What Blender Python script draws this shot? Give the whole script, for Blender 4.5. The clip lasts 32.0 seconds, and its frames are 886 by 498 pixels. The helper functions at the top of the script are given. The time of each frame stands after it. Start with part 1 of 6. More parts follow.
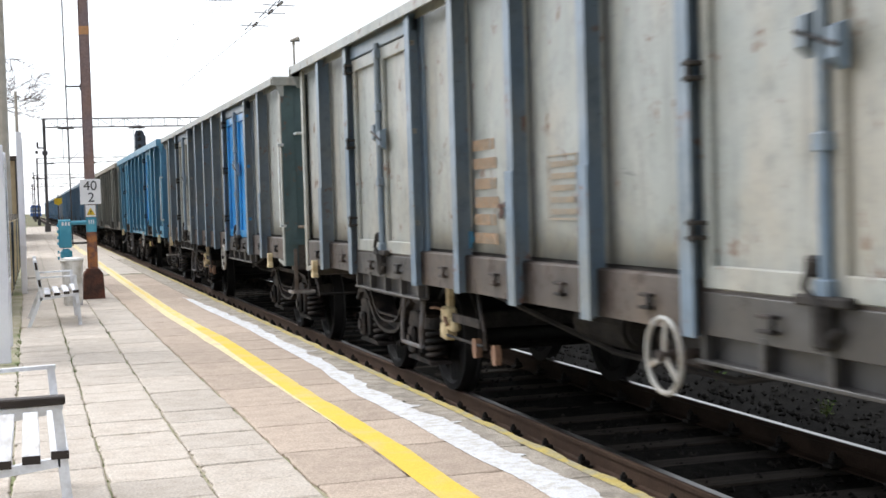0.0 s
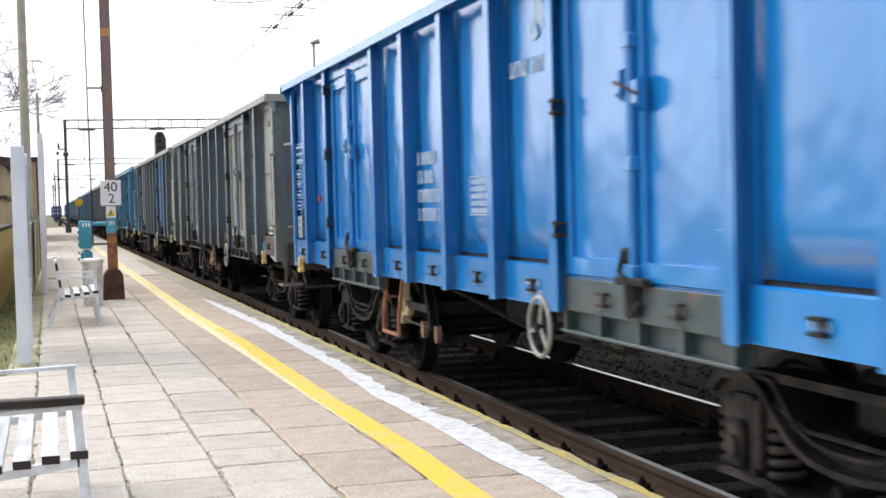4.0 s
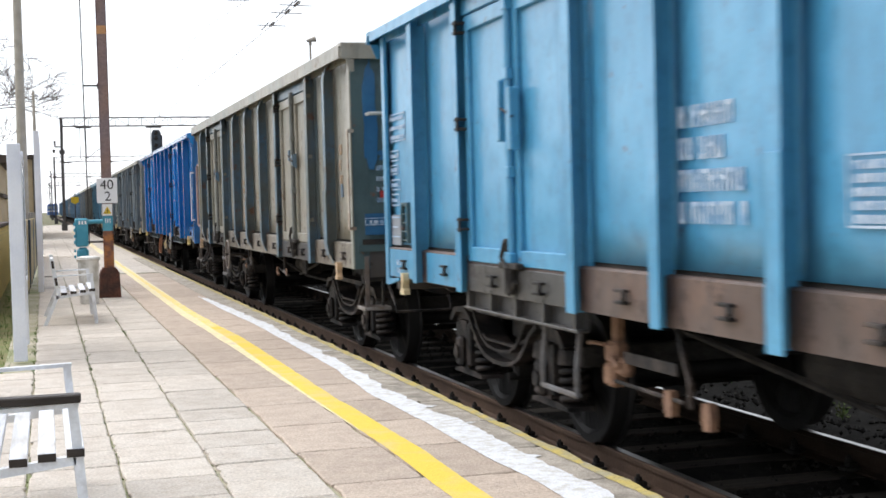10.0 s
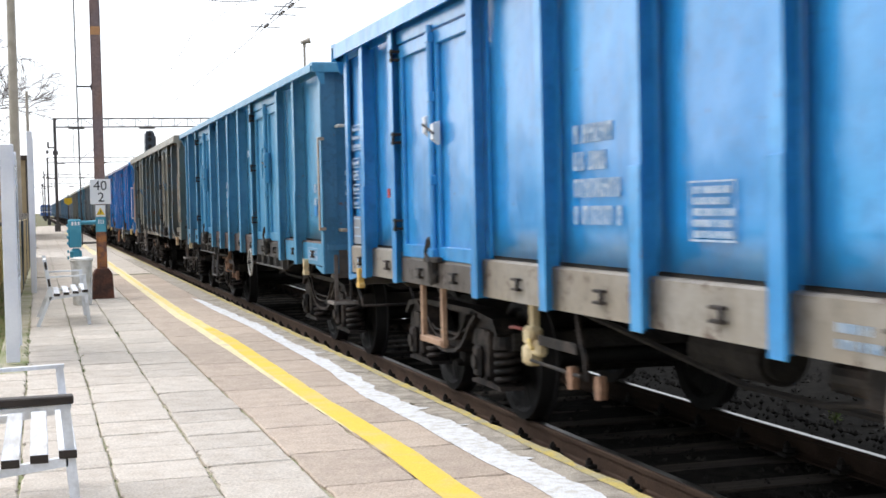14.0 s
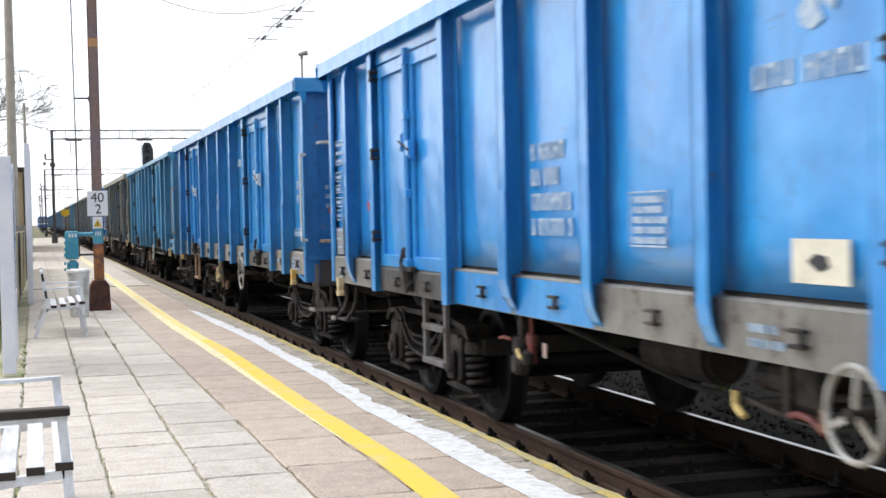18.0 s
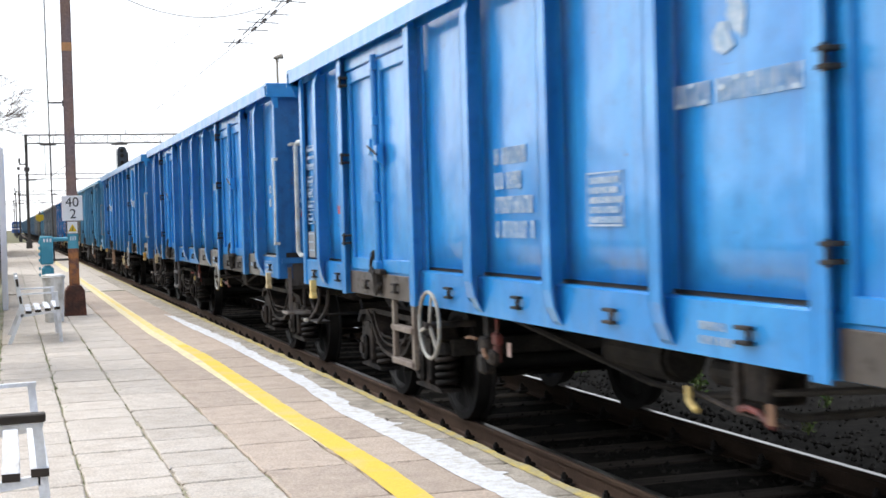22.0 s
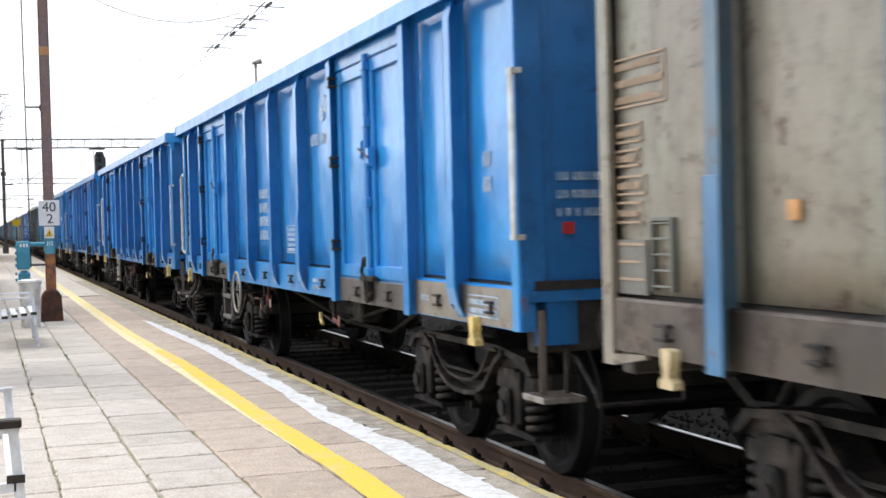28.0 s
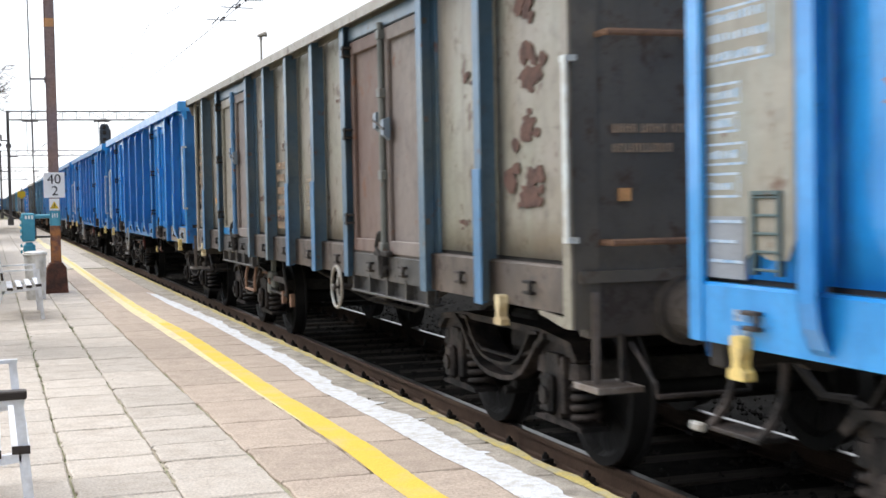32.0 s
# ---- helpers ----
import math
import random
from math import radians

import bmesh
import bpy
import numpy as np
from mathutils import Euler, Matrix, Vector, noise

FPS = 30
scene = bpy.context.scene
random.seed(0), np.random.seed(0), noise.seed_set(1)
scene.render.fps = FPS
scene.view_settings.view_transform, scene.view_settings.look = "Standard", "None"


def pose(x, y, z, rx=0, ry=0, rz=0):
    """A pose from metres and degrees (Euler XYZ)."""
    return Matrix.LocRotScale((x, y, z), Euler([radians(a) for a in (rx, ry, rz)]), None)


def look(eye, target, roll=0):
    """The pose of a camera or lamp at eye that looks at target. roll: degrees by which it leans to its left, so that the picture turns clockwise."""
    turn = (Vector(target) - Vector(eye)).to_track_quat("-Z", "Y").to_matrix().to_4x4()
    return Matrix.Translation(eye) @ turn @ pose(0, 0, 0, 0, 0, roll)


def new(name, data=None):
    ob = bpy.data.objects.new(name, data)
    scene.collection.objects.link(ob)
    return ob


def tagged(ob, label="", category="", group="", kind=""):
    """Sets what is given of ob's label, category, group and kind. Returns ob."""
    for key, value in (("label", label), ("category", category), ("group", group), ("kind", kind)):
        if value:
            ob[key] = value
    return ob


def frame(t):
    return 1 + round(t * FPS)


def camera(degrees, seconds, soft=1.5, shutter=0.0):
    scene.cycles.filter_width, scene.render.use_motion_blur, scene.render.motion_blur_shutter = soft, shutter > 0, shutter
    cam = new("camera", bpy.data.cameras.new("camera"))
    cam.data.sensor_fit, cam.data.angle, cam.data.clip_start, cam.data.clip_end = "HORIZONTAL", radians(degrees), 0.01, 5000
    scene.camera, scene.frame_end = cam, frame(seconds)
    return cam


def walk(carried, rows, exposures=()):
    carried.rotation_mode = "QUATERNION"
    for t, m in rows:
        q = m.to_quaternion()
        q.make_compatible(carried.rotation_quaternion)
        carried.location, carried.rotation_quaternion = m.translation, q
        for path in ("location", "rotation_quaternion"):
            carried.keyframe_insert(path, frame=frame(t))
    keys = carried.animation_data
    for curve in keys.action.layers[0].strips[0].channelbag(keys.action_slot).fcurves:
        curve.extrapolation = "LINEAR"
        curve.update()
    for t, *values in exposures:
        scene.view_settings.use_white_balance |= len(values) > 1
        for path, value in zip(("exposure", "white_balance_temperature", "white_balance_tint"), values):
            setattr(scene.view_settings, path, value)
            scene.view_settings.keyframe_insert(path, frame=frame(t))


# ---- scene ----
# ---- camera ----
cam = camera(36.74, 32.0, soft=1.6, shutter=0.5)
EYE = 1.664
# seconds, yaw, pitch, roll
VIEW = (
    (0, -17.31, -2.07, 1.73),
    (0.5, -17.13, -2.07, 1.64),
    (1, -17.07, -2.11, 1.56),
    (1.5, -17.03, -2.18, 1.47),
    (2, -16.91, -2.20, 1.56),
    (2.5, -16.74, -2.14, 1.50),
    (4.5, -16.45, -1.86, 1.54),
    (5, -16.47, -1.76, 1.62),
    (5.5, -16.56, -1.65, 1.62),
    (6, -16.66, -1.74, 1.70),
    (6.5, -16.76, -1.85, 1.71),
    (7, -16.84, -1.97, 1.57),
    (7.5, -16.83, -2.03, 1.68),
    (8, -16.80, -2.02, 1.61),
    (8.5, -16.74, -2.01, 1.62),
    (9, -16.71, -2.00, 1.42),
    (9.5, -16.67, -2.07, 1.50),
    (10, -16.64, -2.03, 1.47),
    (10.5, -16.66, -1.95, 1.58),
    (11, -16.68, -1.96, 1.59),
    (11.5, -16.73, -1.98, 1.55),
    (12, -16.77, -2.01, 1.46),
    (12.5, -16.84, -2.00, 1.41),
    (13, -16.91, -2.02, 1.41),
    (13.5, -16.91, -2.00, 1.34),
    (15.5, -16.92, -1.77, 1.27),
    (16, -16.97, -1.76, 1.30),
    (16.5, -17.03, -1.71, 1.26),
    (17, -17.01, -1.60, 1.20),
    (17.5, -17.01, -1.54, 1.35),
    (18, -17.03, -1.44, 1.27),
    (18.5, -17.07, -1.34, 1.31),
    (19, -17.14, -1.36, 1.19),
    (19.5, -17.21, -1.47, 1.34),
    (20, -17.31, -1.51, 1.46),
    (20.5, -17.54, -1.47, 1.32),
    (21, -17.69, -1.39, 1.34),
    (21.5, -17.85, -1.31, 1.33),
    (22, -18.04, -1.34, 1.57),
    (22.5, -18.04, -1.29, 1.35),
    (23, -18.11, -1.27, 1.31),
    (23.5, -18.11, -1.19, 1.30),
    (24, -18.14, -1.19, 1.31),
    (24.5, -18.21, -1.26, 1.27),
    (26.5, -18.66, -1.15, 0.93),
    (27, -19.07, -1.09, 1.14),
    (27.5, -19.18, -1.04, 1.18),
    (28, -18.96, -1.12, 1.46),
    (28.5, -18.89, -1.28, 1.29),
    (29, -18.79, -1.56, 1.29),
    (29.5, -18.67, -1.77, 1.14),
    (30, -18.60, -1.96, 1.14),
    (30.5, -18.58, -2.05, 1.19),
    (31, -18.58, -2.15, 1.21),
    (31.5, -18.64, -2.29, 1.11),
    (32, -18.75, -2.22, 1.14),
)
walk(cam, [(t, pose(0, 0, EYE, 90 + p, r, a)) for t, a, p, r in VIEW])

# ---- light: bright overcast sky, veiled sun ahead on the platform side ----
world = bpy.data.worlds.new("overcast")
scene.world = world
world.use_nodes = True
wn, wl = world.node_tree.nodes, world.node_tree.links
sky = wn.new("ShaderNodeTexSky")
sky.sky_type, sky.sun_disc = "NISHITA", False
sky.sun_elevation, sky.sun_rotation = radians(52), radians(-42)
dim = wn.new("ShaderNodeMix")
dim.data_type, dim.blend_type = "RGBA", "MULTIPLY"
dim.inputs["Factor"].default_value = 1.0
dim.inputs["B"].default_value = (0.10, 0.10, 0.10, 1)
veil = wn.new("ShaderNodeMix")
veil.data_type = "RGBA"
veil.inputs["Factor"].default_value = 0.8
veil.inputs["B"].default_value = (1.03, 1.06, 1.13, 1)
wl.new(sky.outputs["Color"], dim.inputs["A"])
wl.new(dim.outputs["Result"], veil.inputs["A"])
# broken cloud: brighter and duller stretches of the same veil
sky_at = wn.new("ShaderNodeTexCoord")
cloud = wn.new("ShaderNodeTexNoise")
cloud.inputs["Scale"].default_value, cloud.inputs["Detail"].default_value = 3.2, 6
wl.new(sky_at.outputs["Generated"], cloud.inputs["Vector"])
thick = wn.new("ShaderNodeMapRange")
thick.inputs["From Min"].default_value, thick.inputs["From Max"].default_value = 0.35, 0.65
thick.inputs["To Min"].default_value, thick.inputs["To Max"].default_value = 0.9, 1.2
wl.new(cloud.outputs["Fac"], thick.inputs["Value"])
cloudy = wn.new("ShaderNodeMix")
cloudy.data_type, cloudy.blend_type = "RGBA", "MULTIPLY"
cloudy.inputs["Factor"].default_value = 1.0
wl.new(veil.outputs["Result"], cloudy.inputs["A"])
wl.new(thick.outputs["Result"], cloudy.inputs["B"])
# the veil glows round the hidden sun and dulls away from it
glow = wn.new("ShaderNodeVectorMath")
glow.operation = "DOT_PRODUCT"
wl.new(sky_at.outputs["Generated"], glow.inputs[0])
glow.inputs[1].default_value = Vector((-18, 26, 32)).normalized()
fall = wn.new("ShaderNodeMapRange")
fall.inputs["From Min"].default_value, fall.inputs["From Max"].default_value = -0.7, 1.0
fall.inputs["To Min"].default_value, fall.inputs["To Max"].default_value = 0.36, 1.54
wl.new(glow.outputs["Value"], fall.inputs["Value"])
lit = wn.new("ShaderNodeMix")
lit.data_type, lit.blend_type = "RGBA", "MULTIPLY"
lit.inputs["Factor"].default_value = 1.0
wl.new(cloudy.outputs["Result"], lit.inputs["A"])
wl.new(fall.outputs["Result"], lit.inputs["B"])
wl.new(lit.outputs["Result"], wn["Background"].inputs["Color"])
wn["Background"].inputs["Strength"].default_value = 0.8
sun = new("sun", bpy.data.lights.new("sun", "SUN"))
sun.data.energy, sun.data.angle, sun.data.color = 1.9, radians(60), (1.0, 0.985, 0.965)
sun.matrix_world = look((-18, 20, 34), (0, 0, 0))
scene.view_settings.exposure = 0.52

# ---- materials ----


def mat(name, base, rough=0.6, metal=0.0, vary=0.25, scale=6.0, second=None, fine=60.0, bump=0.15, spec=0.4, amount=0.5, coord="Object", stretch=(1, 1, 1), each=0.0):
    """A surface with stains at one scale, grain at another, and a fine relief."""
    m = bpy.data.materials.new(name)
    m.use_nodes = True
    n, l = m.node_tree.nodes, m.node_tree.links
    p = n["Principled BSDF"]
    tc, info = n.new("ShaderNodeTexCoord"), n.new("ShaderNodeObjectInfo")
    shift = n.new("ShaderNodeVectorMath")
    shift.operation = "MULTIPLY_ADD"
    l.new(info.outputs["Random"], shift.inputs[0])
    shift.inputs[1].default_value = (31, 17, 53)
    l.new(tc.outputs[coord], shift.inputs[2])
    mp = n.new("ShaderNodeMapping")
    mp.inputs["Scale"].default_value = stretch
    l.new(shift.outputs[0], mp.inputs["Vector"])
    big, small = n.new("ShaderNodeTexNoise"), n.new("ShaderNodeTexNoise")
    for k, s, d in ((big, scale, 5), (small, fine, 4)):
        k.inputs["Scale"].default_value, k.inputs["Detail"].default_value = s, d
        l.new(mp.outputs[0], k.inputs["Vector"])
    ramp = n.new("ShaderNodeValToRGB")
    ramp.color_ramp.elements[0].position, ramp.color_ramp.elements[1].position = 0.62 - amount * 0.45, 0.78 - amount * 0.25
    ramp.color_ramp.elements[0].color = (*base, 1)
    ramp.color_ramp.elements[1].color = (*(second or tuple(c * (1 - vary) for c in base)), 1)
    l.new(big.outputs["Fac"], ramp.inputs["Fac"])
    tone = n.new("ShaderNodeMapRange")
    tone.inputs["From Min"].default_value, tone.inputs["From Max"].default_value = 0.25, 0.75
    tone.inputs["To Min"].default_value, tone.inputs["To Max"].default_value = 1 - vary * 0.6, 1 + vary * 0.6
    l.new(small.outputs["Fac"], tone.inputs["Value"])
    mul = n.new("ShaderNodeMix")
    mul.data_type, mul.blend_type = "RGBA", "MULTIPLY"
    mul.inputs["Factor"].default_value = 1.0
    l.new(ramp.outputs["Color"], mul.inputs["A"])
    l.new(tone.outputs["Result"], mul.inputs["B"])
    # pieces of one kind differ a little in tone
    piece = n.new("ShaderNodeMapRange")
    piece.inputs["To Min"].default_value, piece.inputs["To Max"].default_value = 1 - each, 1 + each * 0.5
    l.new(info.outputs["Random"], piece.inputs["Value"])
    own = n.new("ShaderNodeMix")
    own.data_type, own.blend_type = "RGBA", "MULTIPLY"
    own.inputs["Factor"].default_value = 1.0
    l.new(mul.outputs["Result"], own.inputs["A"])
    l.new(piece.outputs["Result"], own.inputs["B"])
    l.new(own.outputs["Result"], p.inputs["Base Color"])
    p.inputs["Roughness"].default_value, p.inputs["Metallic"].default_value = rough, metal
    p.inputs["Specular IOR Level"].default_value = spec
    bp = n.new("ShaderNodeBump")
    bp.inputs["Strength"].default_value, bp.inputs["Distance"].default_value = bump, 0.01
    l.new(small.outputs["Fac"], bp.inputs["Height"])
    l.new(bp.outputs["Normal"], p.inputs["Normal"])
    return m


def paint(name, base, faded, rust=0.25, rough=0.38, dirt=0.35, rust_colour=(0.17, 0.075, 0.04), coat=0.0, third=None):
    """Old wagon paint on steel: faded patches, vertical dirt runs, rust spots, shallow dents."""
    m = bpy.data.materials.new(name)
    m.use_nodes = True
    n, l = m.node_tree.nodes, m.node_tree.links
    p = n["Principled BSDF"]
    tc, info = n.new("ShaderNodeTexCoord"), n.new("ShaderNodeObjectInfo")
    shift = n.new("ShaderNodeVectorMath")
    shift.operation = "MULTIPLY_ADD"
    l.new(info.outputs["Random"], shift.inputs[0])
    shift.inputs[1].default_value = (31, 17, 53)
    l.new(tc.outputs["Object"], shift.inputs[2])
    runs = n.new("ShaderNodeMapping")
    runs.inputs["Scale"].default_value = (9, 9, 0.7)
    l.new(shift.outputs[0], runs.inputs["Vector"])

    def noise_at(vector, scale, detail=5, rough_=0.6):
        k = n.new("ShaderNodeTexNoise")
        k.inputs["Scale"].default_value, k.inputs["Detail"].default_value, k.inputs["Roughness"].default_value = scale, detail, rough_
        l.new(vector, k.inputs["Vector"])
        return k.outputs["Fac"]

    def between(value, lo, hi, top=1.0):
        k = n.new("ShaderNodeMapRange")
        k.inputs["From Min"].default_value, k.inputs["From Max"].default_value, k.inputs["To Max"].default_value = lo, hi, top
        l.new(value, k.inputs["Value"])
        return k.outputs["Result"]

    def mix(a, b, fac):
        k = n.new("ShaderNodeMix")
        k.data_type = "RGBA"
        for socket, v in ((k.inputs["A"], a), (k.inputs["B"], b)):
            if isinstance(v, tuple):
                socket.default_value = (*v, 1)
            else:
                l.new(v, socket)
        l.new(fac, k.inputs["Factor"])
        return k.outputs["Result"]

    fade = noise_at(shift.outputs[0], 1.3, 3)
    spots = noise_at(shift.outputs[0], 5.5, 8, 0.72)
    streak = noise_at(runs.outputs[0], 1.0, 4)
    rubs = n.new("ShaderNodeMapping")
    rubs.inputs["Scale"].default_value = (3, 2.2, 13)
    rubs.inputs["Rotation"].default_value = (0.35, 0, 0)
    l.new(shift.outputs[0], rubs.inputs["Vector"])
    scratch = noise_at(rubs.outputs[0], 1.0, 7, 0.7)
    fine = noise_at(shift.outputs[0], 38, 3)
    mottle = noise_at(shift.outputs[0], 9, 6, 0.68)
    dents = noise_at(shift.outputs[0], 2.2, 2, 0.4)
    c = mix(base, faded, between(fade, 0.4, 0.68))
    if third:
        # a second tint, in broad upright clouds
        clouds = n.new("ShaderNodeMapping")
        clouds.inputs["Scale"].default_value = (1.7, 1.7, 0.8)
        clouds.inputs["Location"].default_value = (5, 9, 2)
        l.new(shift.outputs[0], clouds.inputs["Vector"])
        c = mix(c, third, between(noise_at(clouds.outputs[0], 1.0, 5, 0.62), 0.44, 0.62, 0.85))
    c = mix(c, tuple(v * 0.42 + 0.02 for v in base), between(streak, 0.55, 0.78, dirt))
    c = mix(c, tuple(v * 0.5 + 0.012 for v in base), between(scratch, 0.655, 0.7, dirt * 1.3))
    c = mix(c, tuple(v * 0.75 for v in base), between(fine, 0.45, 0.75, 0.35 * dirt + 0.08))
    c = mix(c, tuple(v * 0.6 + 0.006 for v in base), between(mottle, 0.5, 0.68, dirt * 0.9))
    rusty = between(spots, 0.70 - rust * 0.22, 0.75 - rust * 0.17, 0.9)
    c = mix(c, rust_colour, rusty)
    l.new(c, p.inputs["Base Color"])
    r = n.new("ShaderNodeMapRange")
    r.inputs["To Min"].default_value, r.inputs["To Max"].default_value = rough, 0.85
    l.new(rusty, r.inputs["Value"])
    l.new(r.outputs["Result"], p.inputs["Roughness"])
    p.inputs["Specular IOR Level"].default_value = 0.65
    p.inputs["Coat Weight"].default_value, p.inputs["Coat Roughness"].default_value = coat, 0.16
    b1, b2 = n.new("ShaderNodeBump"), n.new("ShaderNodeBump")
    b1.inputs["Strength"].default_value, b1.inputs["Distance"].default_value = 0.7, 0.06
    b2.inputs["Strength"].default_value, b2.inputs["Distance"].default_value = 0.25, 0.006
    l.new(dents, b1.inputs["Height"])
    l.new(spots, b2.inputs["Height"])
    l.new(b1.outputs["Normal"], b2.inputs["Normal"])
    l.new(b2.outputs["Normal"], p.inputs["Normal"])
    return m


BLUE = paint("blue_wagon_paint", (0.012, 0.23, 0.62), (0.032, 0.315, 0.73), 0.16, 0.28, 0.45, coat=0.55)
BLUE_B = paint("blue_wagon_paint_dulled", (0.014, 0.235, 0.58), (0.04, 0.32, 0.69), 0.22, 0.28, 0.5, coat=0.6)
BLUE_NEW = paint("fresh_blue_wagon_paint", (0.005, 0.185, 0.53), (0.012, 0.225, 0.60), 0.0, 0.2, 0.12, coat=0.75)
TEAL = paint("dull_teal_blue_paint", (0.05, 0.21, 0.33), (0.09, 0.27, 0.40), 0.35, 0.45, 0.6, coat=0.25)
SLATE = paint("dusty_slate_blue_paint", (0.05, 0.15, 0.26), (0.09, 0.19, 0.29), 0.3, 0.5, 0.6, coat=0.2)
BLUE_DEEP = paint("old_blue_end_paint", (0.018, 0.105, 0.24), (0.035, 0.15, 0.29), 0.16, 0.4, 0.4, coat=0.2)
PALE = paint("faded_light_blue_paint", (0.05, 0.26, 0.455), (0.085, 0.325, 0.53), 0.3, 0.4, 0.55, coat=0.35)
OLIVE = paint("bleached_olive_paint", (0.27, 0.245, 0.195), (0.33, 0.30, 0.245), 0.5, 0.5, 0.7, (0.13, 0.065, 0.04), coat=0.25, third=(0.235, 0.25, 0.215))
GREY = paint("bleached_grey_green_paint", (0.265, 0.285, 0.27), (0.33, 0.335, 0.31), 0.5, 0.5, 0.7, (0.15, 0.08, 0.05), coat=0.25, third=(0.34, 0.315, 0.265))
TAN = paint("rusty_tan_paint", (0.225, 0.195, 0.155), (0.275, 0.245, 0.198), 0.6, 0.5, 0.9, (0.10, 0.06, 0.045), coat=0.2, third=(0.25, 0.245, 0.19))
DARK = paint("dark_grey_wagon_paint", (0.11, 0.12, 0.11), (0.18, 0.18, 0.16), 0.4, 0.55, 0.6, coat=0.15)
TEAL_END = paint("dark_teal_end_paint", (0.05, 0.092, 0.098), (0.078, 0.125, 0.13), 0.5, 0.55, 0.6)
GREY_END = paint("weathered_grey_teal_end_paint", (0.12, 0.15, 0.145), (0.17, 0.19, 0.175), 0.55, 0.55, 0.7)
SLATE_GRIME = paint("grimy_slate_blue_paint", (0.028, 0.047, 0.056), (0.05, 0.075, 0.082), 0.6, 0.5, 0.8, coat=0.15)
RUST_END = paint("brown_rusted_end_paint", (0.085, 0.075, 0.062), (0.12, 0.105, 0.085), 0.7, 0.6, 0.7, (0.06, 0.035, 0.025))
# Ends: side blues darkened, so the shade between wagons is in the paint
BLUE_END = paint("shaded_blue_end_paint", (0.010, 0.125, 0.36), (0.02, 0.16, 0.43), 0.3, 0.45, 0.8)
PALE_END = paint("shaded_light_blue_end_paint", (0.033, 0.15, 0.27), (0.055, 0.19, 0.33), 0.4, 0.5, 0.8)
POST_BLUE = paint("chipped_blue_post_paint", (0.06, 0.14, 0.23), (0.12, 0.16, 0.18), 0.45, 0.45, 0.7, coat=0.3)
COVER_BLUE = paint("blue_cover_plate_paint", (0.045, 0.165, 0.34), (0.085, 0.21, 0.36), 0.3, 0.45, 0.6, coat=0.3)
POST_CHIP = paint("chipped_grey_green_and_blue_post_paint", (0.105, 0.125, 0.12), (0.06, 0.165, 0.28), 0.6, 0.45, 0.7, coat=0.3)
POST_GREY = paint("worn_blue_grey_post_paint", (0.13, 0.19, 0.26), (0.19, 0.215, 0.225), 0.45, 0.45, 0.7, coat=0.3)
SILL_RUST = paint("rusty_sill_paint", (0.05, 0.039, 0.033), (0.11, 0.08, 0.06), 0.75, 0.6, 0.8, (0.04, 0.025, 0.019), coat=0.1)
GRIME = paint("grimy_door_sill", (0.055, 0.046, 0.04), (0.10, 0.08, 0.065), 0.7, 0.6, 0.8, (0.03, 0.02, 0.016), coat=0.1)
GRIME_DARK = paint("oily_black_door_sill", (0.026, 0.025, 0.025), (0.055, 0.048, 0.043), 0.6, 0.5, 0.8, (0.02, 0.015, 0.013), coat=0.15)
SILL_DUST = paint("dusty_grey_sill_paint", (0.15, 0.145, 0.13), (0.20, 0.19, 0.17), 0.6, 0.6, 0.8, (0.08, 0.06, 0.05), coat=0.1)
SILL_RED = paint("red_brown_rusted_sill_paint", (0.07, 0.045, 0.036), (0.15, 0.082, 0.055), 0.75, 0.6, 0.8, (0.04, 0.024, 0.018), coat=0.1)
SILL_BROWN = paint("brown_stained_olive_sill_paint", (0.15, 0.125, 0.10), (0.25, 0.225, 0.18), 0.7, 0.6, 0.9, (0.05, 0.032, 0.024), coat=0.1)
SILL_PALE = paint("dusty_beige_sill_paint", (0.22, 0.19, 0.15), (0.27, 0.25, 0.22), 0.6, 0.6, 0.8, (0.09, 0.055, 0.04), coat=0.1)
MAUVE_DOOR = paint("greyed_mauve_door_paint", (0.155, 0.125, 0.113), (0.20, 0.168, 0.148), 0.5, 0.65, 0.6)
RED_DOOR = paint("primer_red_door_paint", (0.125, 0.075, 0.06), (0.165, 0.125, 0.10), 0.5, 0.65, 0.6)
IRON = mat("grimy_bogie_iron", (0.013, 0.012, 0.012), 0.62, 0.0, 0.7, 6, (0.066, 0.052, 0.046), 50, 0.6, 0.22, 0.42)
BLACK = mat("sooty_black_iron", (0.028, 0.026, 0.025), 0.8, 0.0, 0.5, 5, (0.05, 0.045, 0.041), 50, 0.4, 0.15)
WHEEL = mat("wheel_steel", (0.024, 0.0225, 0.022), 0.6, 0.2, 0.4, 4, None, 40, 0.2, 0.4)
TREAD = mat("polished_tread_steel", (0.32, 0.31, 0.30), 0.28, 0.9, 0.2, 8, None, 60, 0.05, 0.5)
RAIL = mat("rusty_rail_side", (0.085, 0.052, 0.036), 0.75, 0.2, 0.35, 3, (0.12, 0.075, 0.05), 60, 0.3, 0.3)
# Far rail: the shade under the train is put into a darker rail colour
RAIL_SHADED = mat("shade_dark_rail_side", (0.03, 0.021, 0.016), 0.8, 0.1, 0.35, 3, (0.05, 0.033, 0.024), 60, 0.3, 0.1)
SLEEPER = mat("tarred_sleeper_wood", (0.036, 0.031, 0.027), 0.9, 0, 0.5, 4, (0.06, 0.051, 0.042), 40, 0.5, 0.08, stretch=(0.4, 3, 3))
